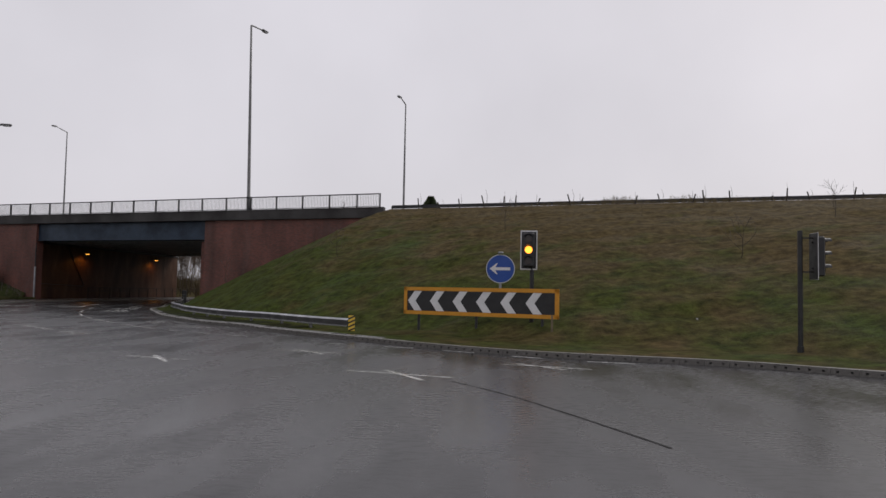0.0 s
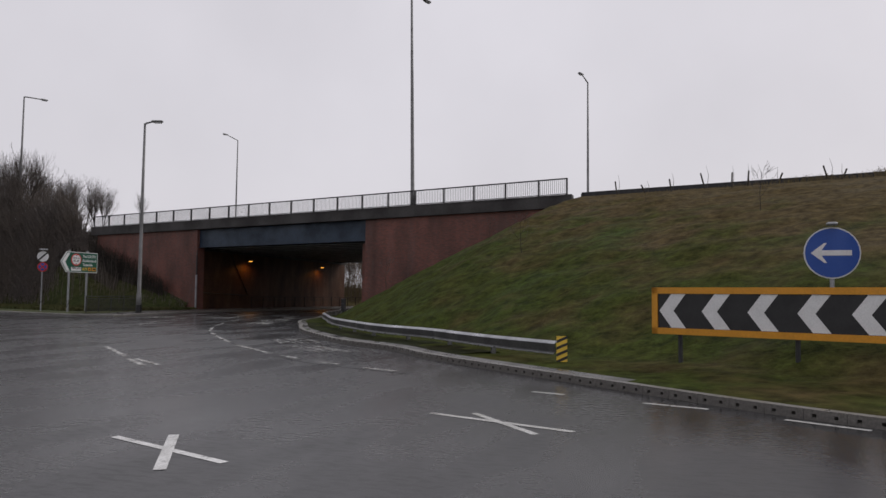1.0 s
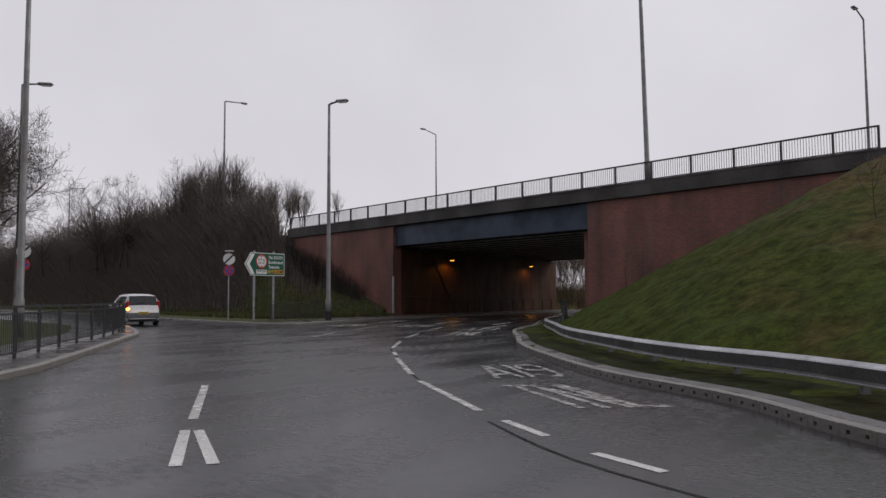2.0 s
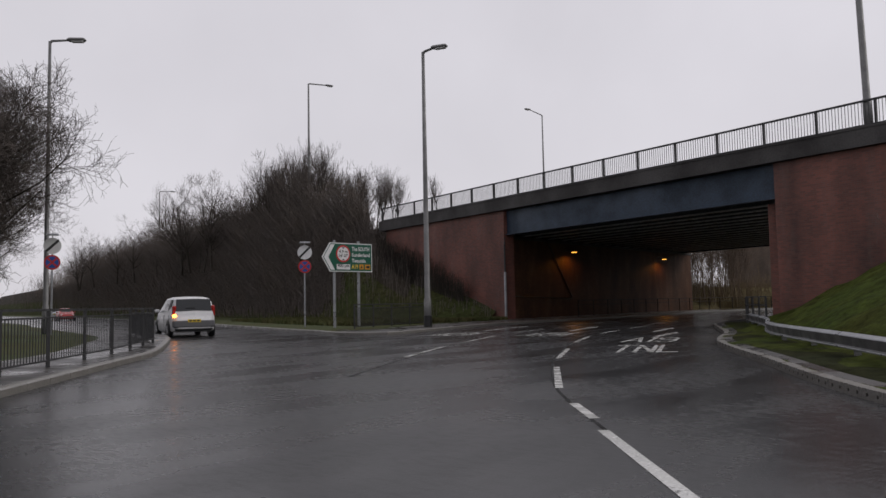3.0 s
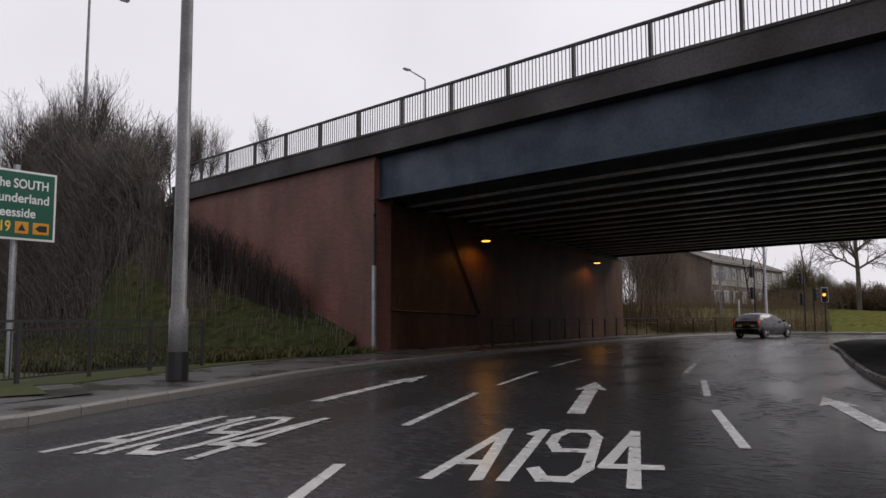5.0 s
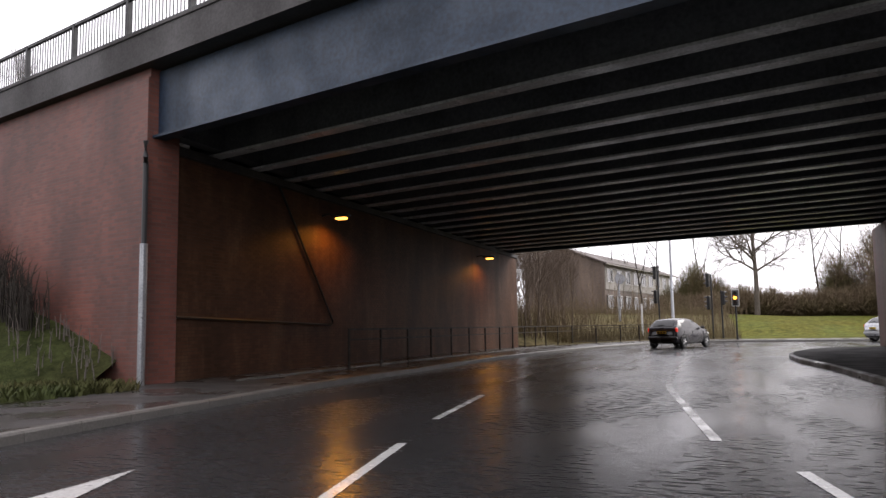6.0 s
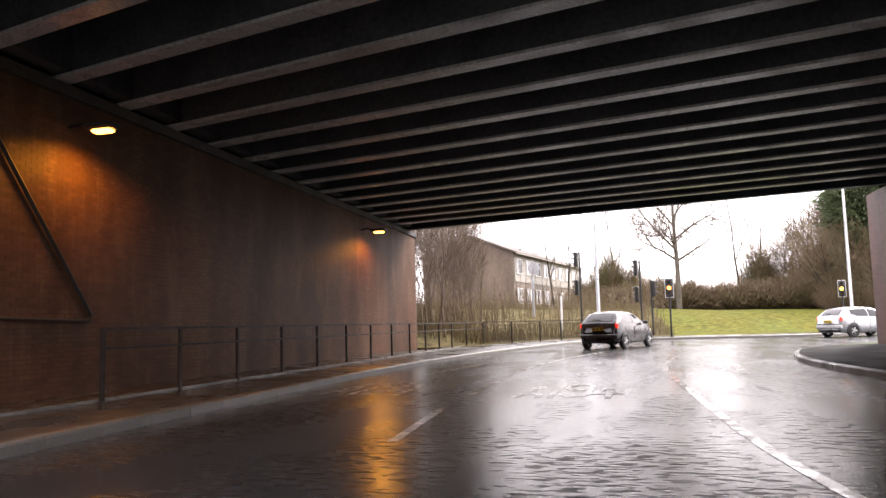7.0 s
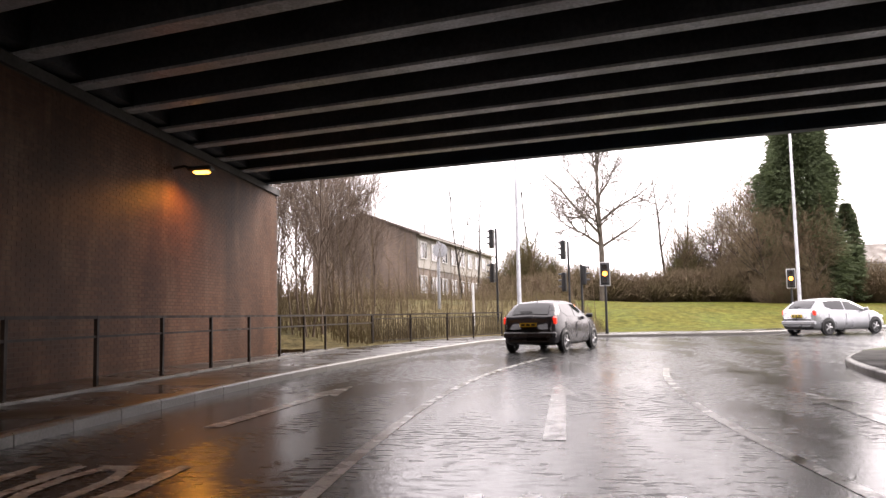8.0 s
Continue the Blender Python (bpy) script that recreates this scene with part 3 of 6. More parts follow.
# eastern bank: from the kerb up to the approach road
east = [p for p in spread(EAST_KERB, 0.4)]
run, arc = 0.0, []
k0 = min(range(len(east)), key=lambda i: (east[i] - Vector((-18.6, 44.8))).length)
east_front = east[:k0 + 1][::-1]
rows = []
table = [(0, 0), (22, 12.5), (37, 26), (50, 39), (81, 68), (110, 96)]
total = 0.0
EAST_ROWS = []
for i, p in enumerate(east_front):
    if i:
        total += (p - east_front[i - 1]).length
    s = float(np.interp(total, [a for a, _ in table], [b for _, b in table]))
    crest = bp(s, -0.02)
    a = Vector((p.x, p.y)) + (Vector((crest.x, crest.y)) - p).normalized() * 0.16
    d = Vector((crest.x, crest.y)) - a
    H, Q = bank_height(s), d.length
    row = []
    for j in range(61):
        q = Q * j / 60
        flat = min(2.8, Q * 0.4)
        if q < flat:
            z = 0.12 + 0.03 * q
        else:
            t = (q - flat) / (Q - flat)
            z = 0.12 + 0.03 * flat + (H - 0.12 - 0.03 * flat) * (t + 0.1 * math.sin(t * 3.1416))
        w = a + d * (j / 60)
        row.append((w.x, w.y, z))
    EAST_ROWS.append(row)
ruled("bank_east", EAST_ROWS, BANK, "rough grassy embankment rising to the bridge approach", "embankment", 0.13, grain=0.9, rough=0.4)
ruled("approach_east", [[(*bp(s + SKEW * d, d).to_2d(), 7.15 if 0 <= d <= DECK else 0.0) for d in (-0.02, 2, 9, 18, DECK, DECK + 0.5 + 12 * min(1, s / 30))] for s in [0.5 + 4 * i for i in range(30)]], GRASS, "grassed top of the approach embankment", "embankment")

# verge under the bridge on the east side
back = [p for p in east[k0:]]
rows = []
for i, p in enumerate(back):
    if p.y < 49.9:
        w = Vector((-17.9 + (p.y - 49.9) * -0.25, min(49.9, p.y + 1.0)))
    elif p.y < 78.5 and p.x < -18.5:
        w = Vector((-18.0 - (p.y - 49.85) * 0.0052, p.y))
    else:
        w = Vector((p.x * 0.7 + 2, 60.0))
        break
    rows.append([(p.x + (w.x - p.x) * t, p.y + (w.y - p.y) * t, 0.13 + 0.02 * t) for t in (0.03, 0.5, 1)])
ruled("pavement_east", rows, SETTS, "narrow wet paved strip beside the abutment", "pavement")
isl = Geo()
tip = [p for p in east if p.y > 78.0] + [Vector((25, 70)), Vector((-18.9, 77.5))]
isl.prism([(p.x, p.y) for p in tip], 0.0, 0.13)
structure("island_north", isl, GRASS, "grassy ground of the central island past the bridge", "ground")

# western verge and wooded bank
TOE = [(-330, 124), (-140, 80), (-96, 68), (-60, 57), (-46, 52.5), (-41, 51.5), (-38, 52.2), (-35.0, 53.9)]
toe = spread(TOE, 2.0)
g = Geo()
outline = [(-330, 117.5), (-140, 74.5), (-96, 63), (-57, 49.6), (-41, 43.4), (-36, 41.6), (-33.6, 40.9), (-31.9, 40.2), (-31.6, 41.5), (-32.3, 43.6), (-33.2, 46.3), (-33.8, 49.5), (-34.4, 53.6)] + [(x, y + 0.3) for x, y in TOE[::-1]]
g.prism(outline, 0.0, 0.16)
structure("verge_west", g, GRASS, "grass verge behind the footway and signs", "verge")
rows = []
for i, t in enumerate(toe):
    s = float(np.interp(t.x, [-330, -140, -96, -60, -46, -41, -38, -35], [-330, -140, -88, -54, -36, -27, -21.5, -17.4]))
    c = bp(s, -0.02)
    H = float(np.interp(s, [-56, -38, -32.4, -29.8, -24.7, -20.9, -17.4], [7.2, 7.2, 7.0, 3.5, 2.4, 1.5, 0.4]))
    rows.append([(t.x + (c.x - t.x) * k, t.y + (c.y - t.y) * k, 0.16 + (H - 0.16) * k) for k in [j / 10 for j in range(11)]])
WEST_ROWS = rows
near_wing = next(i for i, r in enumerate(rows) if r[10][0] > -47)
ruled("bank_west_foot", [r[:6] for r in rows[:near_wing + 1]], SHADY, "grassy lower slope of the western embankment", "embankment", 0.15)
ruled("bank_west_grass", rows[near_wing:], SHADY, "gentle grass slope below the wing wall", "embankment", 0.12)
ruled("bank_west", [r[5:] for r in rows[:near_wing + 1]], EARTH, "dark brambly embankment west of the bridge", "embankment", 0.25)
ruled("approach_west", [[(*bp(s + SKEW * d, d).to_2d(), 7.2 if 0 <= d <= DECK else 0.0) for d in (-0.02, 2, 9, 18, DECK, DECK + 0.5 + 12 * min(1, (-17.6 - s) / 30))] for s in [-17.6 - 4 * i for i in range(80)]], EARTH, "top of the western approach embankment", "embankment")

# land south of the entry road
south = spread(SOUTH_KERB, 2.0)
ruled("verge_south", [[(p.x + side(south, i).x * o, p.y + side(south, i).y * o, z) for o, z in ((2.4, 0.14), (4, 0.2), (8, 0.3), (14, 0.5), (60, 0.6))] for i, p in enumerate(south)], GRASS, "grass verge with trees beside the entry road", "verge", 0.1)

# land north of the roundabout
north = [p for p in spread(WEST_KERB, 1.0) if p.y > 83.2 and p.x > -34]
rows = []
for i, p in enumerate(north):
    q = Vector((np.interp(p.x, [-31.5, -28, -24, -15, 0, 60], [-70, -50, -30, -10, 20, 130]), np.interp(p.x, [-31.5, -28, -24, -15, 0, 60], [84, 135, 175, 185, 190, 200])))
    d = (q - p).normalized()
    L = (q - p).length
    hgt = np.interp(p.x, [-33.4, -31, -26, -20, -8], [0.3, 2.4, 1.9, 1.5, 1.3])
    rows.append([(p.x + d.x * o, p.y + d.y * o, z) for o, z in ((2.6, 0.15), (5, 0.3), (9, 0.4 + hgt * 0.35), (14, 0.25 + hgt * 0.8), (20, 0.2 + hgt), (L, 0.4 + hgt))])
NORTH_ROWS = rows
cut = next(i for i, r in enumerate(rows) if r[0][0] > -25.5)
skirt = [(x, y - 1.6 - 0.25 * j, 0.05) for j, (x, y, z) in enumerate(rows[0])]
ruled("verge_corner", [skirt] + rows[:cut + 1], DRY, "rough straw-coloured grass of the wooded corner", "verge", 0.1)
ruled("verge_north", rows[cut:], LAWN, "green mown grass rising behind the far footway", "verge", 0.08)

g = Geo().prism([(-35.5, 82.85), (-33.6, 82.85), (-33.1, 85.5), (-32.6, 88.0), (-36.0, 98.0), (-80.0, 125.0), (-80.0, 84.0)], 0.0, 0.156)
structure("verge_wall_end", g, DRY, "rough grass at the foot of the wall end", "verge")

# ---- bridge walls ----


def brick_wall(name, a, b, z0, z1, thick, label):
    """A wall from a to b, its face on that line, its thickness to the left."""
    a, b = Vector(a), Vector(b)
    n = (b - a).normalized()
    w = Vector((-n.y, n.x)) * thick
    g = Geo().prism([tuple(a), tuple(b), tuple(b + w), tuple(a + w)], z0, z1)
    ob = structure(name, g, BRICK, label, "wall")
    wall_uv(ob)
    return ob


def p2(s, d=0.0):
    q = bp(s, d)
    return (q.x, q.y)


brick_wall("wall_east_wing", p2(0.0), p2(15.2), -0.3, 6.55, 0.7, "damp red brick wing wall above the grass bank")
brick_wall("wall_east_abutment", RIGHT_FAR, p2(-0.002, 0.72), -0.3, 4.98, -0.7, "damp red brick abutment under the bridge")
brick_wall("wall_west_wing", p2(-31.0), p2(SPAN), -0.3, 6.55, 0.7, "damp red brick wing wall beside the brambles")
west_abutment = brick_wall("wall_west_abutment", tuple(LEFT_NEAR + Vector((-0.02, 0.72))), tuple(LEFT_FAR), -0.3, 4.9, 0.7, "long red brick abutment wall lit by sodium lamps")
brick_wall("wall_west_pier", p2(SPAN - 1.6, -0.06), p2(SPAN + 0.02, -0.06), -0.3, 6.35, 0.06, "slightly proud brick pier at the wall end")
brick_wall("wall_north_wing", tuple(LEFT_FAR + Vector((-0.75, 0.02))), p2(SPAN - 16 + SKEW * DECK, DECK + 0.3), -0.3, 6.4, -0.7, "red brick wing wall on the far side")
brick_wall("wall_north_wing_east", p2(1.0 + SKEW * DECK, DECK + 0.2), p2(14 + SKEW * DECK, DECK + 0.2), -0.3, 6.4, -0.7, "red brick wing wall on the far side")

# ---- bridge deck ----
bridge = thing("bridge", "road bridge on blue steel girders with a concrete edge", "bridge")


def along_box(geo, s0, s1, d0, d1, z0, z1):
    return geo.prism([p2(s0 + SKEW * d0, d0), p2(s1 + SKEW * d0, d0), p2(s1 + SKEW * d1, d1), p2(s0 + SKEW * d1, d1)], z0, z1)


part("deck_slab", along_box(Geo(), SPAN - 1.0, 2.2, 0.3, DECK - 0.3, 6.5, 7.1), SOFFIT, bridge, "dark concrete deck underside")
for k, (d0, d1) in enumerate(((-0.22, 0.6), (DECK - 0.6, DECK + 0.22))):
    g = Geo()
    along_box(g, SPAN - 14.5, 15.2, d0, d1, 6.56, 7.22)
    along_box(g, SPAN - 14.5, 15.2, d0 + (0.03 if k else -0.03), d1 + (0.03 if k else -0.03), 7.22, 7.3)
    part("edge_beam", g, CONC, bridge, "stained grey concrete edge beam")
GIRDERS = [0.22] + [2.05 + 1.5 * i for i in range(16)] + [26.4]
for d in GIRDERS:
    outer = d in (GIRDERS[0], GIRDERS[-1])
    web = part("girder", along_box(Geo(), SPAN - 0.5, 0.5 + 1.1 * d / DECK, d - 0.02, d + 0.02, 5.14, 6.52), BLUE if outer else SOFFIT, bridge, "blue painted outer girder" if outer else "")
    # inner flanges get the paler colour in place of light from below
    part("flange", along_box(Geo(), SPAN - 0.5, 0.5 + 1.1 * d / DECK, d - 0.15, d + 0.15, 5.1, 5.15), BLUE if outer else LITFLANGE, web)
structure("road_bridge", along_box(Geo(), -100, 90, 2.2, DECK - 2.2, 7.21, 7.26), ROAD, "wet asphalt carriageway over the bridge", "road")
part("cross_beam", along_box(Geo(), SPAN + 0.0, SPAN + 0.35, 0.5, DECK - 0.5, 5.2, 6.5), SOFFIT, bridge)
part("cross_beam", Geo().prism([p2(-0.3, 0.5), p2(0.1, 0.5), p2(1.1 + SKEW * DECK, DECK - 0.5), p2(0.7 + SKEW * DECK, DECK - 0.5)], 5.2, 6.5), SOFFIT, bridge)


# ---- parapets ----
def parapet(name, stations, d, label):
    """Posts at the given stations along the bridge, rails and bars between them."""
    top = thing(name, label, "railing", "bridge railings")
    kit = {}

    def bay(L):
        key = round(L, 2)
        if key not in kit:
            joined = Geo()
            count = round(L / 0.125)
            for q in range(count - 1):
                joined.box(((q + 1) * L / count, 0, 7.8), (0.016, 0.022, 0.86))
            kit[key] = (count, joined.mesh("bar_panel", RAIL), Geo().box((L / 2, 0, 8.27), (L, 0.08, 0.07)).mesh("top_rail", RAIL), Geo().box((L / 2, 0, 7.38), (L, 0.04, 0.04)).mesh("bottom_rail", RAIL))
        return kit[key]

    bar_mesh = Geo().box((0, 0, 7.8), (0.016, 0.022, 0.86)).mesh("bar", RAIL)
    post_mesh = Geo().box((0, 0, 7.76), (0.08, 0.1, 1.08)).box((0, 0, 7.28), (0.16, 0.18, 0.05)).mesh("post", RAIL)
    for i, st in enumerate(stations):
        w = bp(st + SKEW * d, d)
        m = Matrix.Translation((w.x, w.y, 0)) @ Matrix.Rotation(BRIDGE_TURN, 4, "Z")
        pieces = [("post", post_mesh)]
        single = False
        if i < len(stations) - 1:
            L = stations[i + 1] - st
            count, panel, rail_mesh, low_mesh = bay(L)
            single = d < 1 and i >= 5
            pieces += [("top_rail", rail_mesh), ("bottom_rail", low_mesh)] + ([] if single else [("bar_panel", panel)])
        for nm, me in pieces:
            o = new(nm, me)
            o.parent, o.matrix_basis = top, m
            if nm == "bar_panel":
                o["kind"] = "stuff"
        if single:
            for q in range(count - 1):
                o = new("bar", bar_mesh)
                o.parent, o.matrix_basis = top, m @ Matrix.Translation(((q + 1) * L / count, 0, 0))
    return top


STATIONS = [-31.65 + 2.235 * i for i in range(21)] + [14.85]
parapet("parapet", STATIONS, 0.05, "dark painted steel parapet with thin upright bars")
parapet("parapet", STATIONS, DECK - 0.05, "dark painted steel parapet on the far edge")


# ---- kerb of the central island: drainage blocks with an inlet each ----
kerb_east = thing("kerb_east", "pale concrete drainage kerb with a row of dark inlets", "kerb", kind="structure")
block = Geo()
for prof in [[(-0.247, 0.247, 0.075, 0.12), (-0.247, 0.247, -0.05, 0.035), (-0.247, -0.15, 0.035, 0.075), (-0.1, 0.1, 0.035, 0.075), (0.15, 0.247, 0.035, 0.075)]]:
    for x0, x1, z0, z1 in prof:
        block.box(((x0 + x1) / 2, 0.08, (z0 + z1) / 2), (x1 - x0, 0.16, z1 - z0))
block.box((0, 0.14, 0.05), (0.4, 0.03, 0.05))
block_mesh = block.mesh("kerb_block", KERBFACE)
kline = [p for p in spread(EAST_KERB, 0.5)]
near = [i for i, p in enumerate(kline) if p.y < 52 and p.x < 15.5]
count = 0
for i, p in enumerate(kline[:-1]):
    d = kline[i + 1] - p
    if i in near and count < 180:
        o = new("kerb_block", block_mesh)
        o.parent = kerb_east
        o.matrix_basis = Matrix.Translation(((p.x + kline[i + 1].x) / 2, (p.y + kline[i + 1].y) / 2, 0)) @ Matrix.Rotation(math.atan2(-d.y, -d.x), 4, "Z")
        count += 1
strip("kerb_east_far", [tuple(p) for p in kline if p.y > 51.5][::1], [(-o, z) for o, z in KERB_SHAPE], KERB, "wet concrete kerb round the island under the bridge", "kerb")
strip("kerb_east_back", [tuple(p) for p in kline if p.x > 15.2 and p.y < 30], [(-o, z) for o, z in KERB_SHAPE], KERB, "wet concrete kerb round the island", "kerb")
strip("kerb_top", [tuple(p) for p in kline if p.y < 52 and p.x < 15.5], [(-0.006, 0.1215), (-0.165, 0.1225)], KERB, "pale wet top of the drainage kerb", "kerb")
strip("kerb_apron", [tuple(p) for p in kline if 13.8 < p.y < 49.5 and p.x < 4], [(-0.168, 0.124), (-0.36, 0.14)], FOOT, "wet concrete apron behind the drainage kerb", "kerb")

# dark strip painting the shade at the foot of the barrier
strip("verge_kerbside", [tuple(p) for p in kline if 17.4 < p.y < 49.0 and p.x < 4], [(-0.37, 0.14), (-0.8, 0.16), (-1.4, 0.178), (-1.7, 0.12)], BARRIERSHADE, "grass strip between kerb and barrier, coloured dark for the barrier's shade", "verge")


def frame2(a, b, z=0.0):
    """A pose whose x runs from plan point a to b, z up; seen from its -y side."""
    a, b = Vector(a), Vector(b)
    return Matrix.Translation((a.x, a.y, z)) @ Matrix.Rotation(math.atan2(b.y - a.y, b.x - a.x), 4, "Z")


def facing(x, y, tx, ty, z=0.0):
    """A pose at x, y whose -y side looks to tx, ty."""
    return Matrix.Translation((x, y, z)) @ Matrix.Rotation(math.atan2(ty - y, tx - x) + math.pi / 2, 4, "Z")


UPRIGHT = Matrix.Rotation(math.pi / 2, 4, "X")      # turns an outline in x, y into one in x, z


def plate(outline, depth, thick=0.004):
    """A flat shape in the x, z plane, its front at y = -depth."""
    return Geo().prism(outline, depth - thick, depth, UPRIGHT)


def ringshape(cx, cz, r, n=28):
    return [(cx + r * math.cos(6.2832 * i / n), cz + r * math.sin(6.2832 * i / n)) for i in range(n)]


def lettering(body, size, width=None):
    """Mesh data of a word, lying in x, y, its lower left at the origin, fitted to a width."""
    cu = bpy.data.curves.new("word", "FONT")
    cu.body, cu.size, cu.offset = body, size, 0.018 * size
    ob = new("word", cu)
    bpy.context.view_layer.update()
    me = bpy.data.meshes.new_from_object(ob.evaluated_get(bpy.context.evaluated_depsgraph_get()))
    bpy.data.objects.remove(ob)
    co = np.array([v.co for v in me.vertices])
    lo, hi = co.min(0), co.max(0)
    sc = (width / (hi[0] - lo[0])) if width else 1.0
    for v in me.vertices:
        v.co.x, v.co.y = (v.co.x - lo[0]) * sc, v.co.y - lo[1]
    return me, hi[1] - lo[1]


def word(text, x, z, size, mat, parent, depth, width=None):
    me, _ = lettering(text, size, width)
    me.materials.append(mat)
    me.transform(Matrix.Translation((x, -depth, z)) @ UPRIGHT)
    o = new("lettering", me)
    o.parent = parent
    return o


def post(x, z0, z1, r, y=0.04, n=8):
    return Geo().tube([(x, y, z0), (x, y, z1)], r, n)


# ---- signs on the island ----
m = frame2((2.95, 16.6), (7.6, 14.45))
chev = thing("chevron_board", "black and white chevron board in an amber frame on posts", "road sign", at=m)
W = 5.12
part("board", Geo().box((W / 2, 0.0, 1.15), (W - 0.1, 0.03, 0.72)), BLACK, chev, "black board")
fr = Geo()
fr.box((W / 2, -0.012, 1.51), (W, 0.05, 0.11)).box((W / 2, -0.012, 0.79), (W, 0.05, 0.11)).box((0.055, -0.012, 1.15), (0.11, 0.05, 0.83)).box((W - 0.055, -0.012, 1.15), (0.11, 0.05, 0.83))
part("frame", fr, YELLOW, chev, "amber frame")
for i in range(6):
    x = 0.14 + i * 0.795
    h = 0.3
    part("chevron", plate([(x, 1.15), (x + 0.23, 1.15 - h), (x + 0.5, 1.15 - h), (x + 0.27, 1.15), (x + 0.5, 1.15 + h), (x + 0.23, 1.15 + h)], 0.019), WHITE, chev, "white chevron")
for x in (0.5, 2.5, 4.6):
    part("post", post(x, 0, 1.5, 0.04, 0.06), RAIL, chev)
m = facing(5.9, 16.6, 5.6, -1)
blue = thing("direction_arrow_sign", "round blue sign with a white arrow on a grey post", "road sign", at=m)
part("disc", Geo().prism(ringshape(0, 2.17, 0.44), 0.0, 0.02, UPRIGHT), WHITE, blue, "white rim")
part("face", plate(ringshape(0, 2.17, 0.42), 0.026, 0.005), SIGNBLUE, blue, "blue face")
part("arrow", plate([(-0.33, 2.17), (-0.12, 2.34), (-0.08, 2.34), (-0.16, 2.215), (0.3, 2.215), (0.3, 2.125), (-0.16, 2.125), (-0.08, 2.0), (-0.12, 2.0)], 0.032), WHITE, blue, "white arrow")
part("post", post(0, 0, 2.6, 0.038), GALV, blue)
part("lamp_hood", Geo().box((0, -0.06, 2.66), (0.16, 0.22, 0.05), None, 0.015), GALV, blue)
st = thing("marker_stake", "thin weathered wooden stake in the grass", "stake")
st.matrix_world = Matrix.Translation((7.4, 14.2, 0.2))
part("stake", Geo().box((0, 0, 0.3), (0.05, 0.03, 0.7)), PALE, st)


def signal(x, y, tx, ty, heads, height, label, reach=0.0, board=True):
    """Traffic signal: a pole with heads at (offset, base height, turn)."""
    t = thing("traffic_light", label, "traffic light", "traffic lights", at=facing(x, y, tx, ty))
    part("pole", Geo().tube([(0, 0, 0), (0, 0, height)], 0.057, 10).tube([(0, 0, 0), (0, 0, 0.35)], 0.075, 10), BLACK, t, "black pole")
    for off, base, turn, on in heads:
        hm = Matrix.Translation((off, -0.08 - reach, base)) @ Matrix.Rotation(turn, 4, "Z")
        g = Geo().box((0, -0.06, 0.48), (0.3, 0.2, 0.92), None, 0.03)
        for k in range(3):
            cz = 0.18 + 0.3 * k
            g.add([Vector((0.13 * math.cos(a), -0.16 - d, cz + 0.13 * math.sin(a))) for d in (0, 0.16) for a in [0.35 + 2.44 * q / 8 for q in range(9)]], [(q, q + 1, q + 10, q + 9) for q in range(8)])
        g.box((off * -0.5, 0.08, 0.2), (abs(off) * 1.0 + 0.05, 0.04, 0.04)).box((off * -0.5, 0.08, 0.8), (abs(off) * 1.0 + 0.05, 0.04, 0.04))
        if reach:
            g.box((0, 0.03 + reach / 2, 0.12), (0.04, reach + 0.1, 0.03)).box((0, 0.03 + reach / 2, 0.9), (0.04, reach + 0.1, 0.03))
        g.v = [tuple(hm @ Vector(p)) for p in g.v]
        head = part("signal_head", g, BLACK, t)
        if board and turn == 0:
            b = Geo()
            b.box((0, 0.05, 0.48), (0.46, 0.015, 1.06), None, 0.004)
            b.v = [tuple(hm @ Vector(p)) for p in b.v]
            part("backing_board", b, BLACK, head)
            b = Geo()
            for bx, bz, sx, sz in ((0, 1.0, 0.46, 0.035), (0, -0.04, 0.46, 0.035), (-0.215, 0.48, 0.03, 1.06), (0.215, 0.48, 0.03, 1.06)):
                b.box((bx, 0.035, bz), (sx, 0.012, sz))
            b.v = [tuple(hm @ Vector(p)) for p in b.v]
            part("white_edge", b, WHITE, head, "white reflective border")
        for k in range(3):
            cz = 0.18 + 0.3 * k
            ln = Geo().prism(ringshape(0, cz, 0.1, 16), 0.16, 0.18, UPRIGHT)
            ln.v = [tuple(hm @ Vector(p)) for p in ln.v]
            mt = LENSOFF
            if on == "amber" and k == 1:
                mt = AMBERLIT
            if on == "red" and k == 2:
                mt = REDLIT
            part("lens", ln, mt, head, "glowing amber lens" if mt is AMBERLIT else "glowing red lens" if mt is REDLIT else "")
    return t


near_signal = signal(6.85, 15.3, 6.0, -4.0, [(-0.09, 2.06, 0, "amber")], 2.95, "black traffic light with white border showing amber")
near_signal.matrix_world = near_signal.matrix_world @ Matrix.Scale(1.055, 4)
signal(12.95, 11.45, 40.0, 12.5, [(0.0, 1.93, 0, "")], 3.0, "black traffic light turned away with hooded lenses", reach=0.27)

# ---- safety barrier ----
barrier = thing("safety_barrier", "galvanised corrugated steel safety barrier on posts", "crash barrier")
kl = [i for i, p in enumerate(kline) if 15.55 < p.y < 47.5]
bl = spread([tuple(kline[i] - side(kline, i) * 1.2) for i in kl[::4]], 0.8)
prof = [(0.02, 0.285), (0.06, 0.29), (0.065, 0.305), (0.02, 0.335), (0.05, 0.475), (0.055, 0.49), (-0.03, 0.53), (-0.05, 0.51)]
rail = ribbon(Geo(), bl, [(o, z) for o, z in prof])
ribbon(rail, bl, [(o - 0.004, z) for o, z in prof[::-1]])
# shaded face and sky-lit edges are set by two steel colours
part("rail", rail, SHADEGALV, barrier, "steel face of the beam, coloured dark as in shade")
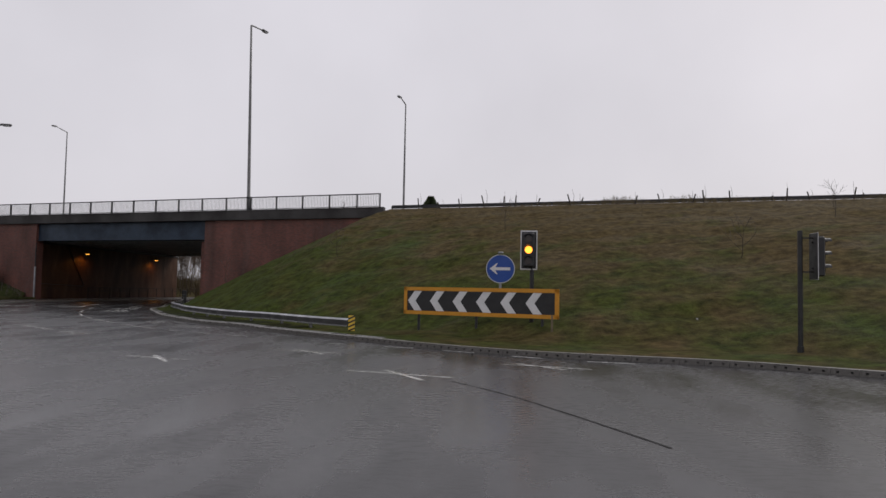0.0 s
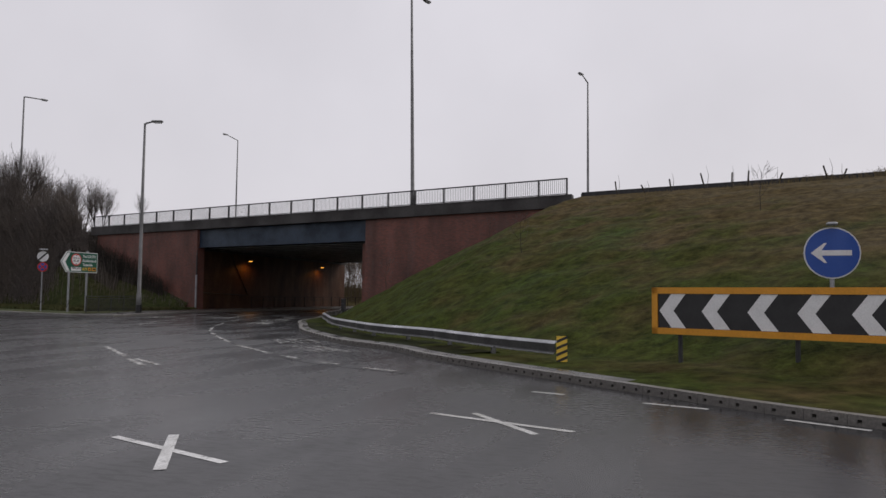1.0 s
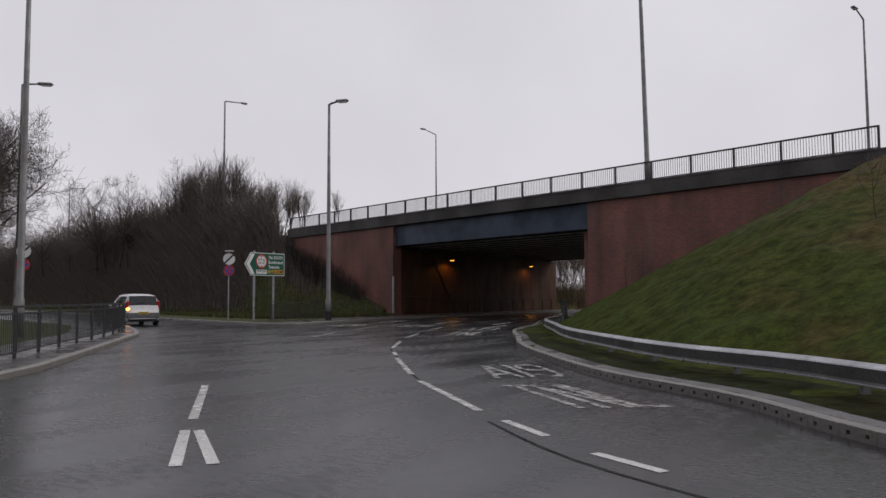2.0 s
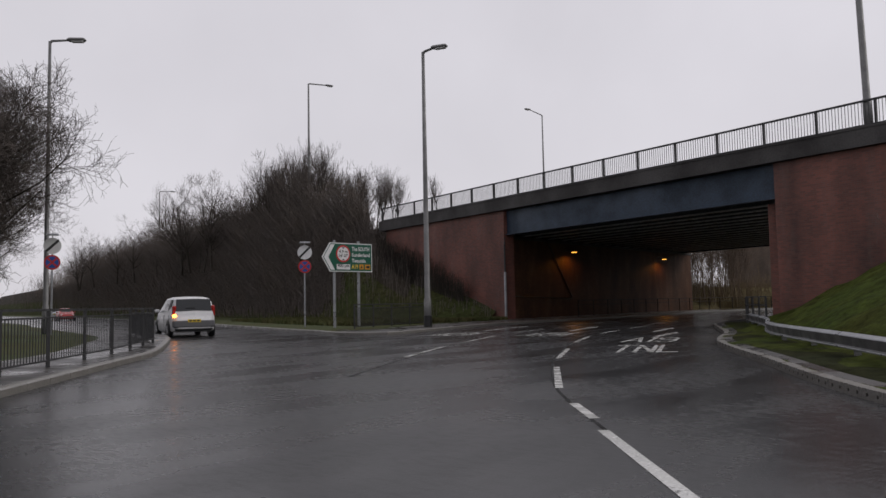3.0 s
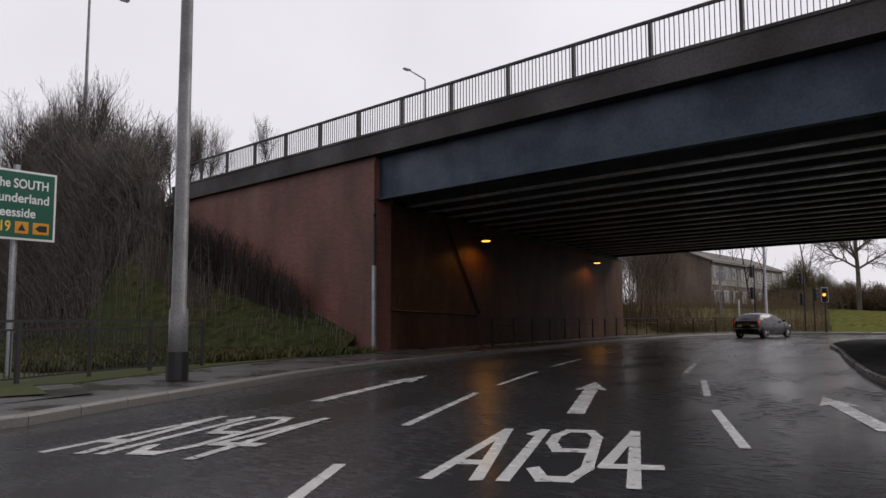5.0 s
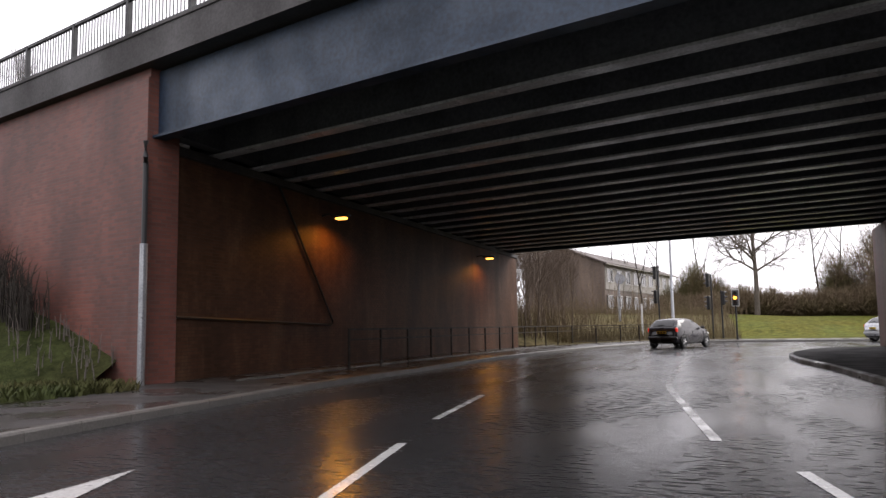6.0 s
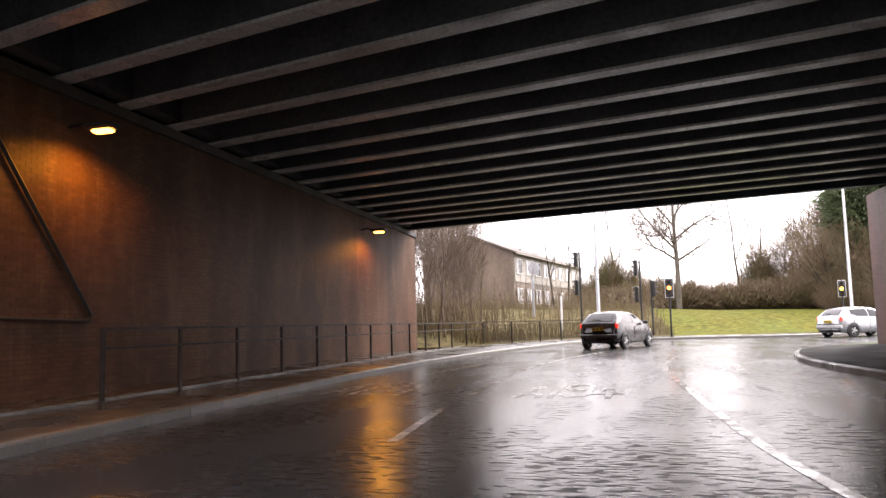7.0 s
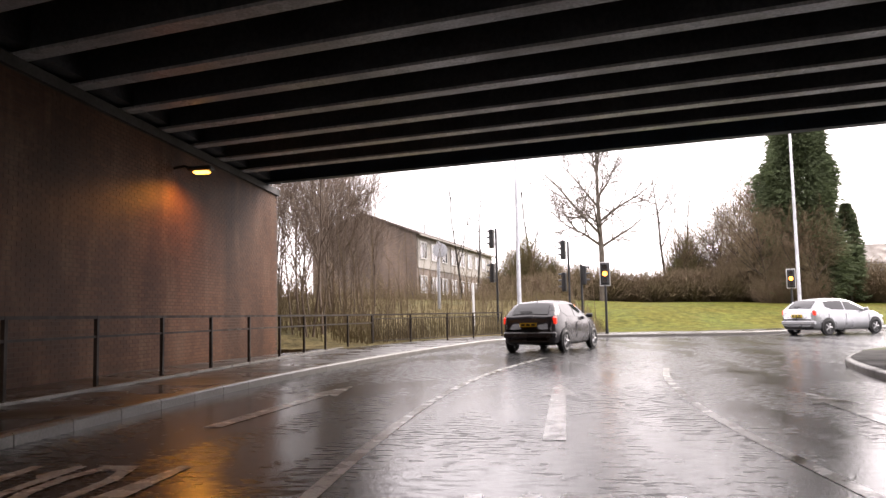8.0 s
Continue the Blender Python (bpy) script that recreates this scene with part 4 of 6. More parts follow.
part("top_flange", ribbon(Geo(), bl, [(0.058, 0.484), (0.05, 0.5), (-0.03, 0.54), (-0.055, 0.515)]), GALV, barrier, "galvanised top flange, coloured bright as lit from above")
part("bottom_lip", ribbon(Geo(), bl, [(0.064, 0.284), (0.07, 0.292), (0.07, 0.306), (0.06, 0.312)]), GALV, barrier, "galvanised lower lip, coloured bright as lit from above")
pm = Geo().box((0, 0, 0.1), (0.1, 0.06, 0.5)).mesh("post", COLUMN)
for i in range(0, len(bl), 3):
    s = side(bl, i)
    o = new("post", pm)
    o.parent = barrier
    o.matrix_basis = Matrix.Translation((bl[i].x - s.x * 0.09, bl[i].y - s.y * 0.09, 0.1)) @ Matrix.Rotation(math.atan2(s.y, s.x), 4, "Z")
mk = thing("hazard_marker", "yellow and black striped marker at the barrier end", "road sign", at=facing(bl[0].x + 0.12, bl[0].y - 0.12, 4.5, 2.0, 0.12))
part("panel", Geo().box((0, 0, 0.26), (0.2, 0.02, 0.52)), SIGNYEL, mk)
for k in range(4):
    z = 0.01 + k * 0.125
    part("stripe", plate([(-0.1, z), (0.1, z + 0.09), (0.1, z + 0.145), (-0.1, z + 0.055)], 0.013), BLACK, mk, "black stripe")
part("post", post(0, -0.1, 0.5, 0.03), GALV, mk)


# ---- street lamps ----
def street_lamp(x, y, z0, z1, arm, out, label, hue=COLUMN, r=0.1, rise=0.12, lean=(0.0, 0.0)):
    """Tapered column with an outreach arm towards arm (a plan direction) of length out, and a lantern."""
    t = thing("street_lamp", label, "street lamp", "street lamps", at=Matrix.Translation((x, y, z0)))
    h = z1 - z0
    a = Vector((arm[0], arm[1])).normalized()
    tx, ty = lean[0] * h, lean[1] * h
    part("column", Geo().tube([(lean[0] * q, lean[1] * q, q) for q in (0, 1.2, 1.25, h * 0.55, h)], [r * 1.25, r * 1.25, r, r * 0.8, r * 0.55], 10), hue, t, "", True)
    part("arm", Geo().tube([(tx, ty, h - 0.05), (tx + a.x * 0.1, ty + a.y * 0.1, h + 0.02), (tx + a.x * out, ty + a.y * out, h + rise)], [r * 0.55, r * 0.5, r * 0.4], 8), hue, t)
    rot = Matrix.Translation((tx + a.x * (out + 0.3), ty + a.y * (out + 0.3), h + rise)) @ Matrix.Rotation(math.atan2(a.y, a.x), 4, "Z")
    ln = Geo().box((0, 0, 0.02), (0.75, 0.3, 0.14), rot, 0.05)
    lantern = part("lantern", ln, hue, t)
    part("diffuser", Geo().box((0.05, 0, -0.07), (0.5, 0.22, 0.05), rot, 0.02), WHITE, lantern)
    return t


vi = tuple(INTO)
vo = (-INTO.x, -INTO.y)
street_lamp(-14.33, 49.2, 7.15, 21.65, vi, 1.5, "tall grey steel street lamp behind the bridge railing", r=0.13, lean=(-0.018, 0.0))
street_lamp(-62.4, 62.1, 7.2, 21.5, vi, 1.8, "tall grey steel street lamp on the embankment", r=0.13)
street_lamp(-5.9, 70.8, 7.15, 20.75, vo, 1.3, "grey steel street lamp on the far side of the bridge", r=0.12, rise=0.4)
street_lamp(-54.2, 88.2, 7.2, 21.65, vo, 1.8, "grey steel street lamp on the far side of the bridge", r=0.12, rise=0.4)
street_lamp(-112.8, 75.2, 7.2, 18.4, vi, 1.6, "distant street lamp above the trees", r=0.12)
street_lamp(-30.8, 42.93, 0.14, 12.5, (1, 0.35), 0.5, "tall grey street lamp with a dark base at the kerb", r=0.13)
part("base_door", Geo().tube([(-30.8, 42.93, 0.14), (-30.8, 42.93, 0.62)], 0.19, 10), BLACK, None)
bpy.data.objects["base_door"].parent = bpy.data.objects["street_lamp.005"]
bpy.data.objects["base_door"].matrix_basis = Matrix.Translation((30.8, -42.93, -0.14))
street_lamp(-41.4, 31.0, 0.14, 12.6, (0.7, 0.7), 0.8, "grey street lamp among the roadside trees", r=0.11, rise=0.05)
street_lamp(-25.4, 22.9, 0.14, 13.4, (1, 0.2), 0.8, "pale grey street lamp behind the pedestrian railing", COLUMN, 0.11)
street_lamp(-28.55, 94.3, 0.15, 11.5, (0.5, -0.8), 0.8, "pale grey street lamp beyond the bridge", GALV, 0.1)
street_lamp(-13.1, 105.8, 0.2, 13.0, (-0.5, -0.8), 0.8, "pale grey street lamp before the conifers", GALV, 0.1)

# ---- direction sign ----
m = frame2((-34.22, 39.78), (-33.93, 42.53))
ads = thing("direction_sign", "green direction sign with a white arrowhead edge on two posts", "road sign", at=m)
W, z0, z1 = 2.78, 2.66, 3.96
zm = (z0 + z1) / 2
outer = [(0, zm), (0.42, z0), (W, z0), (W, z1), (0.42, z1)]
part("board", Geo().prism(outer, 0.0, 0.03, UPRIGHT), WHITE, ads, "white border")
part("field", plate([(0.06, zm), (0.45, z0 + 0.04), (W - 0.04, z0 + 0.04), (W - 0.04, z1 - 0.04), (0.45, z1 - 0.04)], 0.036), SIGNGREEN, ads, "green field")
part("arrowhead", plate([(0.1, zm), (0.46, z0 + 0.08), (0.68, z0 + 0.08), (0.33, zm), (0.68, z1 - 0.08), (0.46, z1 - 0.08)], 0.041), WHITE, ads, "white arrowhead")
ring = part("height_limit", plate(ringshape(1.14, zm + 0.16, 0.39), 0.042, 0.004), SIGNRED, ads, "red ring")
part("disc", plate(ringshape(1.14, zm + 0.16, 0.32), 0.047, 0.004), WHITE, ring, "white disc")
word("4.9 m", 0.9, zm + 0.19, 0.2, BLACK, ring, 0.05, 0.48)
word("16'-0\"", 0.9, zm + 0.0, 0.2, BLACK, ring, 0.05, 0.48)
part("triangle", plate([(1.06, zm + 0.46), (1.22, zm + 0.46), (1.14, zm + 0.38)], 0.05), BLACK, ring)
part("triangle", plate([(1.06, zm - 0.14), (1.22, zm - 0.14), (1.14, zm - 0.06)], 0.05), BLACK, ring)
dist = part("distance_plate", plate([(0.78, z0 + 0.1), (1.52, z0 + 0.1), (1.52, z0 + 0.34), (0.78, z0 + 0.34)], 0.043), WHITE, ads, "white plate")
word("400 yds", 0.83, z0 + 0.16, 0.2, BLACK, dist, 0.048, 0.64)
word("The SOUTH", 1.62, z1 - 0.34, 0.24, WHITE, ads, 0.042, 1.0)
word("Sunderland", 1.62, z1 - 0.61, 0.24, WHITE, ads, 0.042, 1.02)
word("Teesside", 1.62, z1 - 0.88, 0.24, WHITE, ads, 0.042, 0.78)
word("A19", 1.6, z0 + 0.14, 0.27, SIGNYEL, ads, 0.042, 0.36)
for x, w in ((2.04, 0.24), (2.36, 0.3)):
    sy = part("symbol", plate([(x, z0 + 0.12), (x + w, z0 + 0.12), (x + w, z0 + 0.34), (x, z0 + 0.34)], 0.043), YELLOW, ads, "orange symbol panel")
    part("glyph", plate([(x + 0.05, z0 + 0.17), (x + w - 0.05, z0 + 0.17), (x + w / 2, z0 + 0.3)] if w < 0.3 else [(x + 0.04, z0 + 0.23), (x + 0.12, z0 + 0.17), (x + w - 0.04, z0 + 0.17), (x + w - 0.04, z0 + 0.29), (x + 0.12, z0 + 0.29)], 0.048), BLACK, sy)
for x in (0.75, 2.1):
    part("post", post(x, 0.1, z1 + 0.12, 0.065, 0.11), GALV, ads, "grey steel post")


def limit_sign(x, y, z, tx, ty, stop=True, tall=4.1):
    t = thing("speed_limit_sign", "white disc with black diagonal bar above a blue disc", "road sign", "speed limit signs", at=facing(x, y, tx, ty))
    part("post", post(0, 0.1, tall, 0.04, 0.05), GALV, t, "grey post")
    part("disc", Geo().prism(ringshape(0, z, 0.34), 0.0, 0.02, UPRIGHT), WHITE, t)
    part("bar", plate([(-0.27, z - 0.2), (-0.2, z - 0.27), (0.27, z + 0.2), (0.2, z + 0.27)], 0.026), BLACK, t, "black diagonal bar")
    zz = z - 0.68
    part("no_stopping_disc", Geo().prism(ringshape(0, zz, 0.31), 0.0, 0.02, UPRIGHT), SIGNRED, t, "red ring")
    part("no_stopping_face", plate(ringshape(0, zz, 0.24), 0.026, 0.005), SIGNBLUE, t, "blue face")
    for sgn in (1, -1):
        part("cross_bar", plate([(-0.2, zz - sgn * 0.15), (-0.15, zz - sgn * 0.2), (0.2, zz + sgn * 0.15), (0.15, zz + sgn * 0.2)][::sgn], 0.032), SIGNRED, t)
    part("lamp_hood", Geo().box((0, -0.2, z + 0.45), (0.5, 0.25, 0.08), None, 0.02), GALV, t)
    part("bracket", Geo().tube([(0, 0.05, z + 0.35), (0, -0.1, z + 0.45)], 0.02, 6), GALV, t)


limit_sign(-36.86, 40.96, 3.7, -14, 24)
limit_sign(-40.7, 30.95, 3.82, -14, 18)


# ---- pedestrian railings ----
def railing(name, line, label, h=1.05, bay=1.9, bars=16, base=0.13, open_rails=False, hue=RAIL, group="pedestrian railings"):
    t = thing(name, label, "railing", group)
    length = 0.05 * (len(spread(line, 0.05)) - 1)
    pts = spread(line, length / max(1, round(length / bay)) * 0.9995)
    for i, p in enumerate(pts):
        part("post", Geo().box((p.x, p.y, base + h / 2 - 0.1), (0.055, 0.055, h + 0.2)), hue, t)
        if i == len(pts) - 1:
            break
        q = pts[i + 1]
        L = (q - p).length
        m = Matrix.Translation((p.x, p.y, base)) @ Matrix.Rotation(math.atan2(q.y - p.y, q.x - p.x), 4, "Z")
        part("top_rail", Geo().box((L / 2, 0, h - 0.02), (L, 0.045, 0.045), m), hue, t)
        if open_rails:
            part("mid_rail", Geo().box((L / 2, 0, h - 0.3), (L, 0.035, 0.035), m), hue, t)
        else:
            part("upper_rail", Geo().box((L / 2, 0, h - 0.16), (L, 0.03, 0.03), m), hue, t)
            part("lower_rail", Geo().box((L / 2, 0, 0.12), (L, 0.03, 0.03), m), hue, t)
            for k in range(bars):
                part("bar", Geo().box(((k + 0.5) * L / bars, 0, 0.12 + (h - 0.28) / 2), (0.014, 0.014, h - 0.28), m), hue, t)
    return t


railing("railing", [(-9.0, 10.2), (-14.9, 16.4), (-16.4, 17.95), (-19.2, 20.45), (-25.4, 26.1), (-30.0, 29.6)], "black steel pedestrian railing along the wet footway")
railing("railing", [(-30.0, 29.6), (-33.3, 31.0), (-37.0, 32.4)], "black steel pedestrian railing turning the corner")
railing("railing", [(-31.6, 39.3), (-32.3, 41.4), (-32.9, 43.5), (-33.4, 45.8)], "thin grey pedestrian railing before the grass")
railing("railing", [(-33.7, 60.5), (-33.9, 70.33), (-33.95, 78.0), (-33.9, 83.0), (-33.4, 86.2)], "brown steel two-rail fence beside the brick wall", open_rails=True, bay=2.0, base=0.14, hue=BROWNRAIL)
strip("edging", [(-33.55, 55.5), (-33.75, 62.0), (-33.8, 78.0), (-33.7, 84.0)], [(0.0, 0.1), (0.0, 0.175), (0.05, 0.18), (0.05, 0.1)], KERB, "low concrete edging under the railing", "kerb")
railing("railing", [(-33.4, 86.2), (-32.3, 88.2), (-31.2, 89.9), (-30.2, 92.2), (-29.3, 93.6)], "brown pedestrian railing round the corner", base=0.14, hue=BROWNRAIL)
railing("railing", [(-16.6, 43.9), (-18.3, 47.0), (-19.0, 49.0)], "dark steel rail posts by the abutment", open_rails=True, bay=1.2, base=0.12)


# ---- road markings ----
def stripe(line, width=0.105, label="white painted lane line, worn and wet", name="road_marking", z=0.004, smooth=True):
    pts = spread(line, 0.5) if smooth and len(line) > 2 else [Vector(p) for p in line]
    return tagged(part(name, ribbon(Geo(), pts, [(-width / 2, z), (width / 2, z)]), PAINT), label, "road marking", "lane markings")


for a, b in [((-19.5, 29.7), (-21.35, 33.1)), ((-22.2, 34.9), (-23.95, 38.8)), ((-24.75, 40.95), (-25.85, 44.65)), ((-26.2, 46.1), (-26.98, 49.5)), ((-27.45, 51.5), (-28.02, 55.0)), ((-28.55, 58.1), (-28.8, 61.0)),
             ((-1.45, 15.16), (-2.28, 15.5)), ((-3.03, 15.97), (-3.73, 16.34)), ((-4.41, 16.84), (-5.18, 17.43)), ((-5.77, 17.9), (-8.23, 20.17)), ((-8.9, 20.9), (-11.4, 23.75)), ((-11.8, 24.3), (-12.55, 25.15)),
             ((-13.5, 26.35), (-15.3, 29.1)), ((-16.35, 30.8), (-17.85, 33.6)), ((-19.15, 36.05), (-20.55, 39.25)), ((-21.25, 41.2), (-22.1, 44.1)), ((-22.55, 45.8), (-23.3, 49.0)),
             ((4.69, 11.75), (5.48, 11.3)), ((6.39, 10.65), (7.07, 10.25)), ((3.06, 12.54), (3.87, 12.28)), ((8.0, 9.75), (9.0, 9.55)), ((1.47, 13.15), (1.96, 12.98)), ((-8.05, 15.77), (-10.6, 18.0))]:
    stripe([a, b])
stripe([(-24.0, 50.5), (-24.6, 54.0), (-25.2, 57.9), (-25.55, 63.8), (-25.75, 68.5), (-25.5, 72.9), (-25.1, 75.5)], 0.115)
stripe([(-28.8, 62.2), (-28.95, 66.0), (-28.9, 70.0), (-28.6, 73.5), (-28.1, 76.5), (-27.4, 79.5)], 0.12)
for a, b, c, d in [((3.53, 6.52), (5.49, 5.9), (4.17, 6.78), (5.04, 5.37)), ((-1.48, 8.12), (0.15, 7.53), (-1.02, 8.4), (-0.16, 7.13)), ((1.27, 10.85), (2.24, 9.74), (0.8, 10.66), (2.57, 10.03)), ((6.49, 8.86), (7.43, 7.8), (6.24, 8.61), (7.95, 8.02))]:
    g = Geo()
    ribbon(g, [Vector(a), Vector(b)], [(-0.045, 0.004), (0.045, 0.004)])
    ribbon(g, [Vector(c), Vector(d)], [(-0.05, 0.0046), (0.05, 0.0046)])
    tagged(part("road_marking", g, PAINT), "white painted cross where two lane lines meet", "road marking", "lane markings")
g = Geo()
ribbon(g, [Vector((-6.235, 14.175)), Vector((-7.53, 15.27))], [(-0.05, 0.004), (0.05, 0.004)])
ribbon(g, [Vector((-6.05, 14.385)), Vector((-7.42, 15.34))], [(-0.05, 0.0046), (0.05, 0.0046)])
tagged(part("road_marking", g, PAINT), "white painted fork in a lane line", "road marking", "lane markings")


GLYPHS = {"A": (((0, 0), (0.5, 1), (1, 0)), ((0.14, 0.25), (0.86, 0.25))), "1": (((0.7, 0), (0.7, 1), (0.0, 0.9)),), "4": (((0.55, -0.05), (0.55, 1), (0, 0.24), (1, 0.24)),),
          "9": (((0, 0.16), (0.25, 0.02), (0.75, 0.02), (1, 0.2), (1, 0.84), (0.78, 1), (0.22, 1), (0, 0.86), (0, 0.68), (0.22, 0.52), (1, 0.52)),),
          "T": (((0, 1), (1, 1)), ((0.5, 0), (0.5, 1))), "N": (((0, 0), (0, 1), (1, 0), (1, 1)),), "L": (((0, 1), (0, 0), (1, 0)),)}
CELLS = {"A194": ((0.05, 0.25), (0.31, 0.38), (0.45, 0.67), (0.74, 0.97)), "A19": ((0.02, 0.36), (0.44, 0.56), (0.65, 0.98)), "TNL": ((0.0, 0.28), (0.38, 0.64), (0.74, 1.0))}


def road_word(text, a, b, up, height, mat=PAINT, label="white road lettering, elongated and worn"):
    """Painted letters drawn with broad strokes; their foot runs from a to b and they reach up along a plan direction."""
    a, b = Vector(a), Vector(b)
    u = Vector(up).normalized()
    wide, half, g, count = (b - a).length, 0.052, Geo(), 0
    for letter, (x0, x1) in zip(text, CELLS[text]):
        for line in GLYPHS[letter]:
            pts = [Vector(((x0 + (x1 - x0) * px) * wide, py * height / 2)) for px, py in line]
            for p, q in zip(pts, pts[1:]):
                d = (q - p).normalized()
                n = Vector((-d.y, d.x)) * half
                e = d * half * 0.8
                quad = [p - e - n, q + e - n, q + e + n, p - e + n]
                count += 1
                g.add([(*(a + (b - a) * (c.x / wide) + u * (c.y * 2)), 0.0042 + 0.0002 * count) for c in quad], [(0, 1, 2, 3)])
    tagged(part("road_lettering", g, mat), label, "road marking", "road lettering")


road_word("A194", (-23.15, 38.7), (-21.45, 39.35), (-0.3, 1.0), 2.5)
road_word("A194", (-26.7, 37.95), (-25.0, 38.6), (-0.27, 1.0), 2.5)
road_word("TNL", (-16.3, 32.75), (-15.1, 33.5), (-0.42, 1.0), 2.6)
road_word("A19", (-18.05, 36.6), (-16.8, 37.15), (-0.36, 1.0), 2.4)
road_word("TNL", (-5.05, 18.65), (-4.1, 19.35), (-0.8, 0.72), 2.3, WORN)
road_word("A19", (-7.45, 21.2), (-6.55, 22.0), (-0.72, 0.8), 2.1, WORN)
road_word("A194", (-28.15, 62.5), (-26.5, 62.5), (0.0, 1.0), 2.1)
road_word("A194", (-31.5, 63.0), (-29.85, 63.0), (-0.03, 1.0), 2.4)


def road_arrow(a, b, width=0.16, head=0.55):
    a, b = Vector(a), Vector(b)
    d = (b - a).normalized()
    s = Vector((-d.y, d.x))
    L = (b - a).length
    hl = L * 0.3
    shape = [a - s * width / 2, a + s * width / 2, b - d * hl + s * width / 2, b - d * (hl + 0.25) + s * head / 2, b, b - d * (hl + 0.25) - s * head / 2, b - d * hl - s * width / 2]
    g = Geo()
    g.add([(p.x, p.y, 0.005) for p in shape], [(0, 6, 2, 1), (2, 4, 3), (6, 5, 4), (2, 6, 4)])
    tagged(part("road_arrow", g, PAINT), "white painted lane arrow, worn and wet", "road marking", "lane arrows")


road_arrow((-23.5, 42.85), (-24.9, 47.5), 0.22)
road_arrow((-27.25, 42.4), (-28.55, 47.5), 0.2)
road_arrow((-20.15, 43.0), (-21.05, 46.5), 0.22)
road_arrow((-18.4, 39.4), (-19.2, 42.8), 0.2)
road_arrow((-27.4, 66.7), (-27.25, 72.0), 0.2)
road_arrow((-30.85, 67.5), (-30.5, 72.0), 0.2)
road_arrow((-24.3, 66.8), (-24.15, 70.5), 0.2)
SEAM = material("tar_seam", (0.018, 0.018, 0.018), 0.6, var=0.3, scale=3, fine=30, bump=0.1, spec=0.06)
for line in ([(5.5, 5.4), (6.4, 4.0), (7.3, 2.2), (8.2, 0.2)], [(-5.3, 17.3), (-3.6, 15.9), (-1.0, 14.7)], [(-5.85, 18.0), (-8.3, 20.27), (-11.5, 23.9), (-13.6, 26.42), (-15.4, 29.15), (-16.45, 30.82), (-17.95, 33.6), (-19.25, 36.05), (-20.65, 39.25)],  [(-17.2, 26.0), (-18.4, 28.0), (-19.5, 29.9), (-21.3, 33.2)], [(-34, 36.5), (-30.5, 35.6), (-26.5, 35.9), (-23, 36.8)]):
    o = stripe(line, 0.042, "dark tar seam in the wet asphalt", "tar_seam", 0.003)
    o.data.materials[0] = SEAM


# ---- fittings under the bridge ----
def wall_x(y):
    return LEFT_NEAR.x + (LEFT_FAR.x - LEFT_NEAR.x) * (y - LEFT_NEAR.y) / (LEFT_FAR.y - LEFT_NEAR.y)


for y in (61.2, 75.6):
    wx = wall_x(y)
    t = thing("underpass_lamp", "glowing orange sodium lamp bracketed off the brick wall", "lamp", "underpass lamps", at=Matrix.Translation((wx, y, 4.3)))
    part("bracket", Geo().tube([(0.0, 0, 0.12), (0.25, 0, 0.16), (0.45, 0, 0.08)], 0.03, 6), DARKTRIM, t)
    part("housing", Geo().box((0.62, 0, 0.08), (0.55, 0.26, 0.1), None, 0.03), DARKTRIM, t)
    part("glowing_lens", Geo().box((0.64, 0, 0.005), (0.34, 0.18, 0.06), None, 0.025), SODIUM, t, "glowing orange lens")
    lamp = new("lamp_light", bpy.data.lights.new("lamp_light", "SPOT"))
    lamp.data.spot_size, lamp.data.spot_blend = radians(166), 0.2
    lamp.data.energy, lamp.data.color, lamp.data.shadow_soft_size = 34, (1.0, 0.38, 0.035), 0.28
    lamp.parent = t
    lamp.matrix_basis = Matrix.Translation((0.64, 0, -0.22))
pipe = thing("downpipe", "rainwater downpipe with a pale lower length", "pipe")
part("upper_pipe", Geo().tube([(-34.45, 53.75, 4.9), (-34.45, 53.75, 4.6), (-34.6, 53.92, 4.5), (-34.6, 53.92, 2.9)], 0.055, 8), DARKTRIM, pipe)
part("lower_pipe", Geo().tube([(-34.6, 53.92, 2.9), (-34.6, 53.92, 0.05)], 0.075, 8), GALV, pipe, "pale grey lower pipe")
cable = thing("wall_conduit", "dark conduit running down and along the brick wall", "pipe")
part("conduit", Geo().tube([(wall_x(58.9) + 0.05, 58.9, 4.88), (wall_x(61.75) + 0.05, 61.75, 1.42), (wall_x(61.75) + 0.05, 61.72, 1.34), (wall_x(61.6) + 0.05, 61.6, 1.31), (wall_x(55.0) + 0.05, 55.0, 1.48)], 0.035, 6), DARKTRIM, cable)
structure("trim", Geo().prism([(LEFT_NEAR.x + 0.08, LEFT_NEAR.y + 0.75), (LEFT_FAR.x + 0.08, LEFT_FAR.y), (LEFT_FAR.x - 0.65, LEFT_FAR.y), (LEFT_NEAR.x - 0.65, LEFT_NEAR.y + 0.75)], 4.9, 5.08), CONC, "dark concrete bearing shelf along the wall top", "ledge")
structure("trim_east", Geo().prism([(RIGHT_NEAR.x - 0.08, RIGHT_NEAR.y + 0.75), (RIGHT_FAR.x - 0.08, RIGHT_FAR.y), (RIGHT_FAR.x + 0.65, RIGHT_FAR.y), (RIGHT_NEAR.x + 0.65, RIGHT_NEAR.y + 0.75)], 4.98, 5.08), CONC, "dark concrete bearing shelf along the wall top", "ledge")


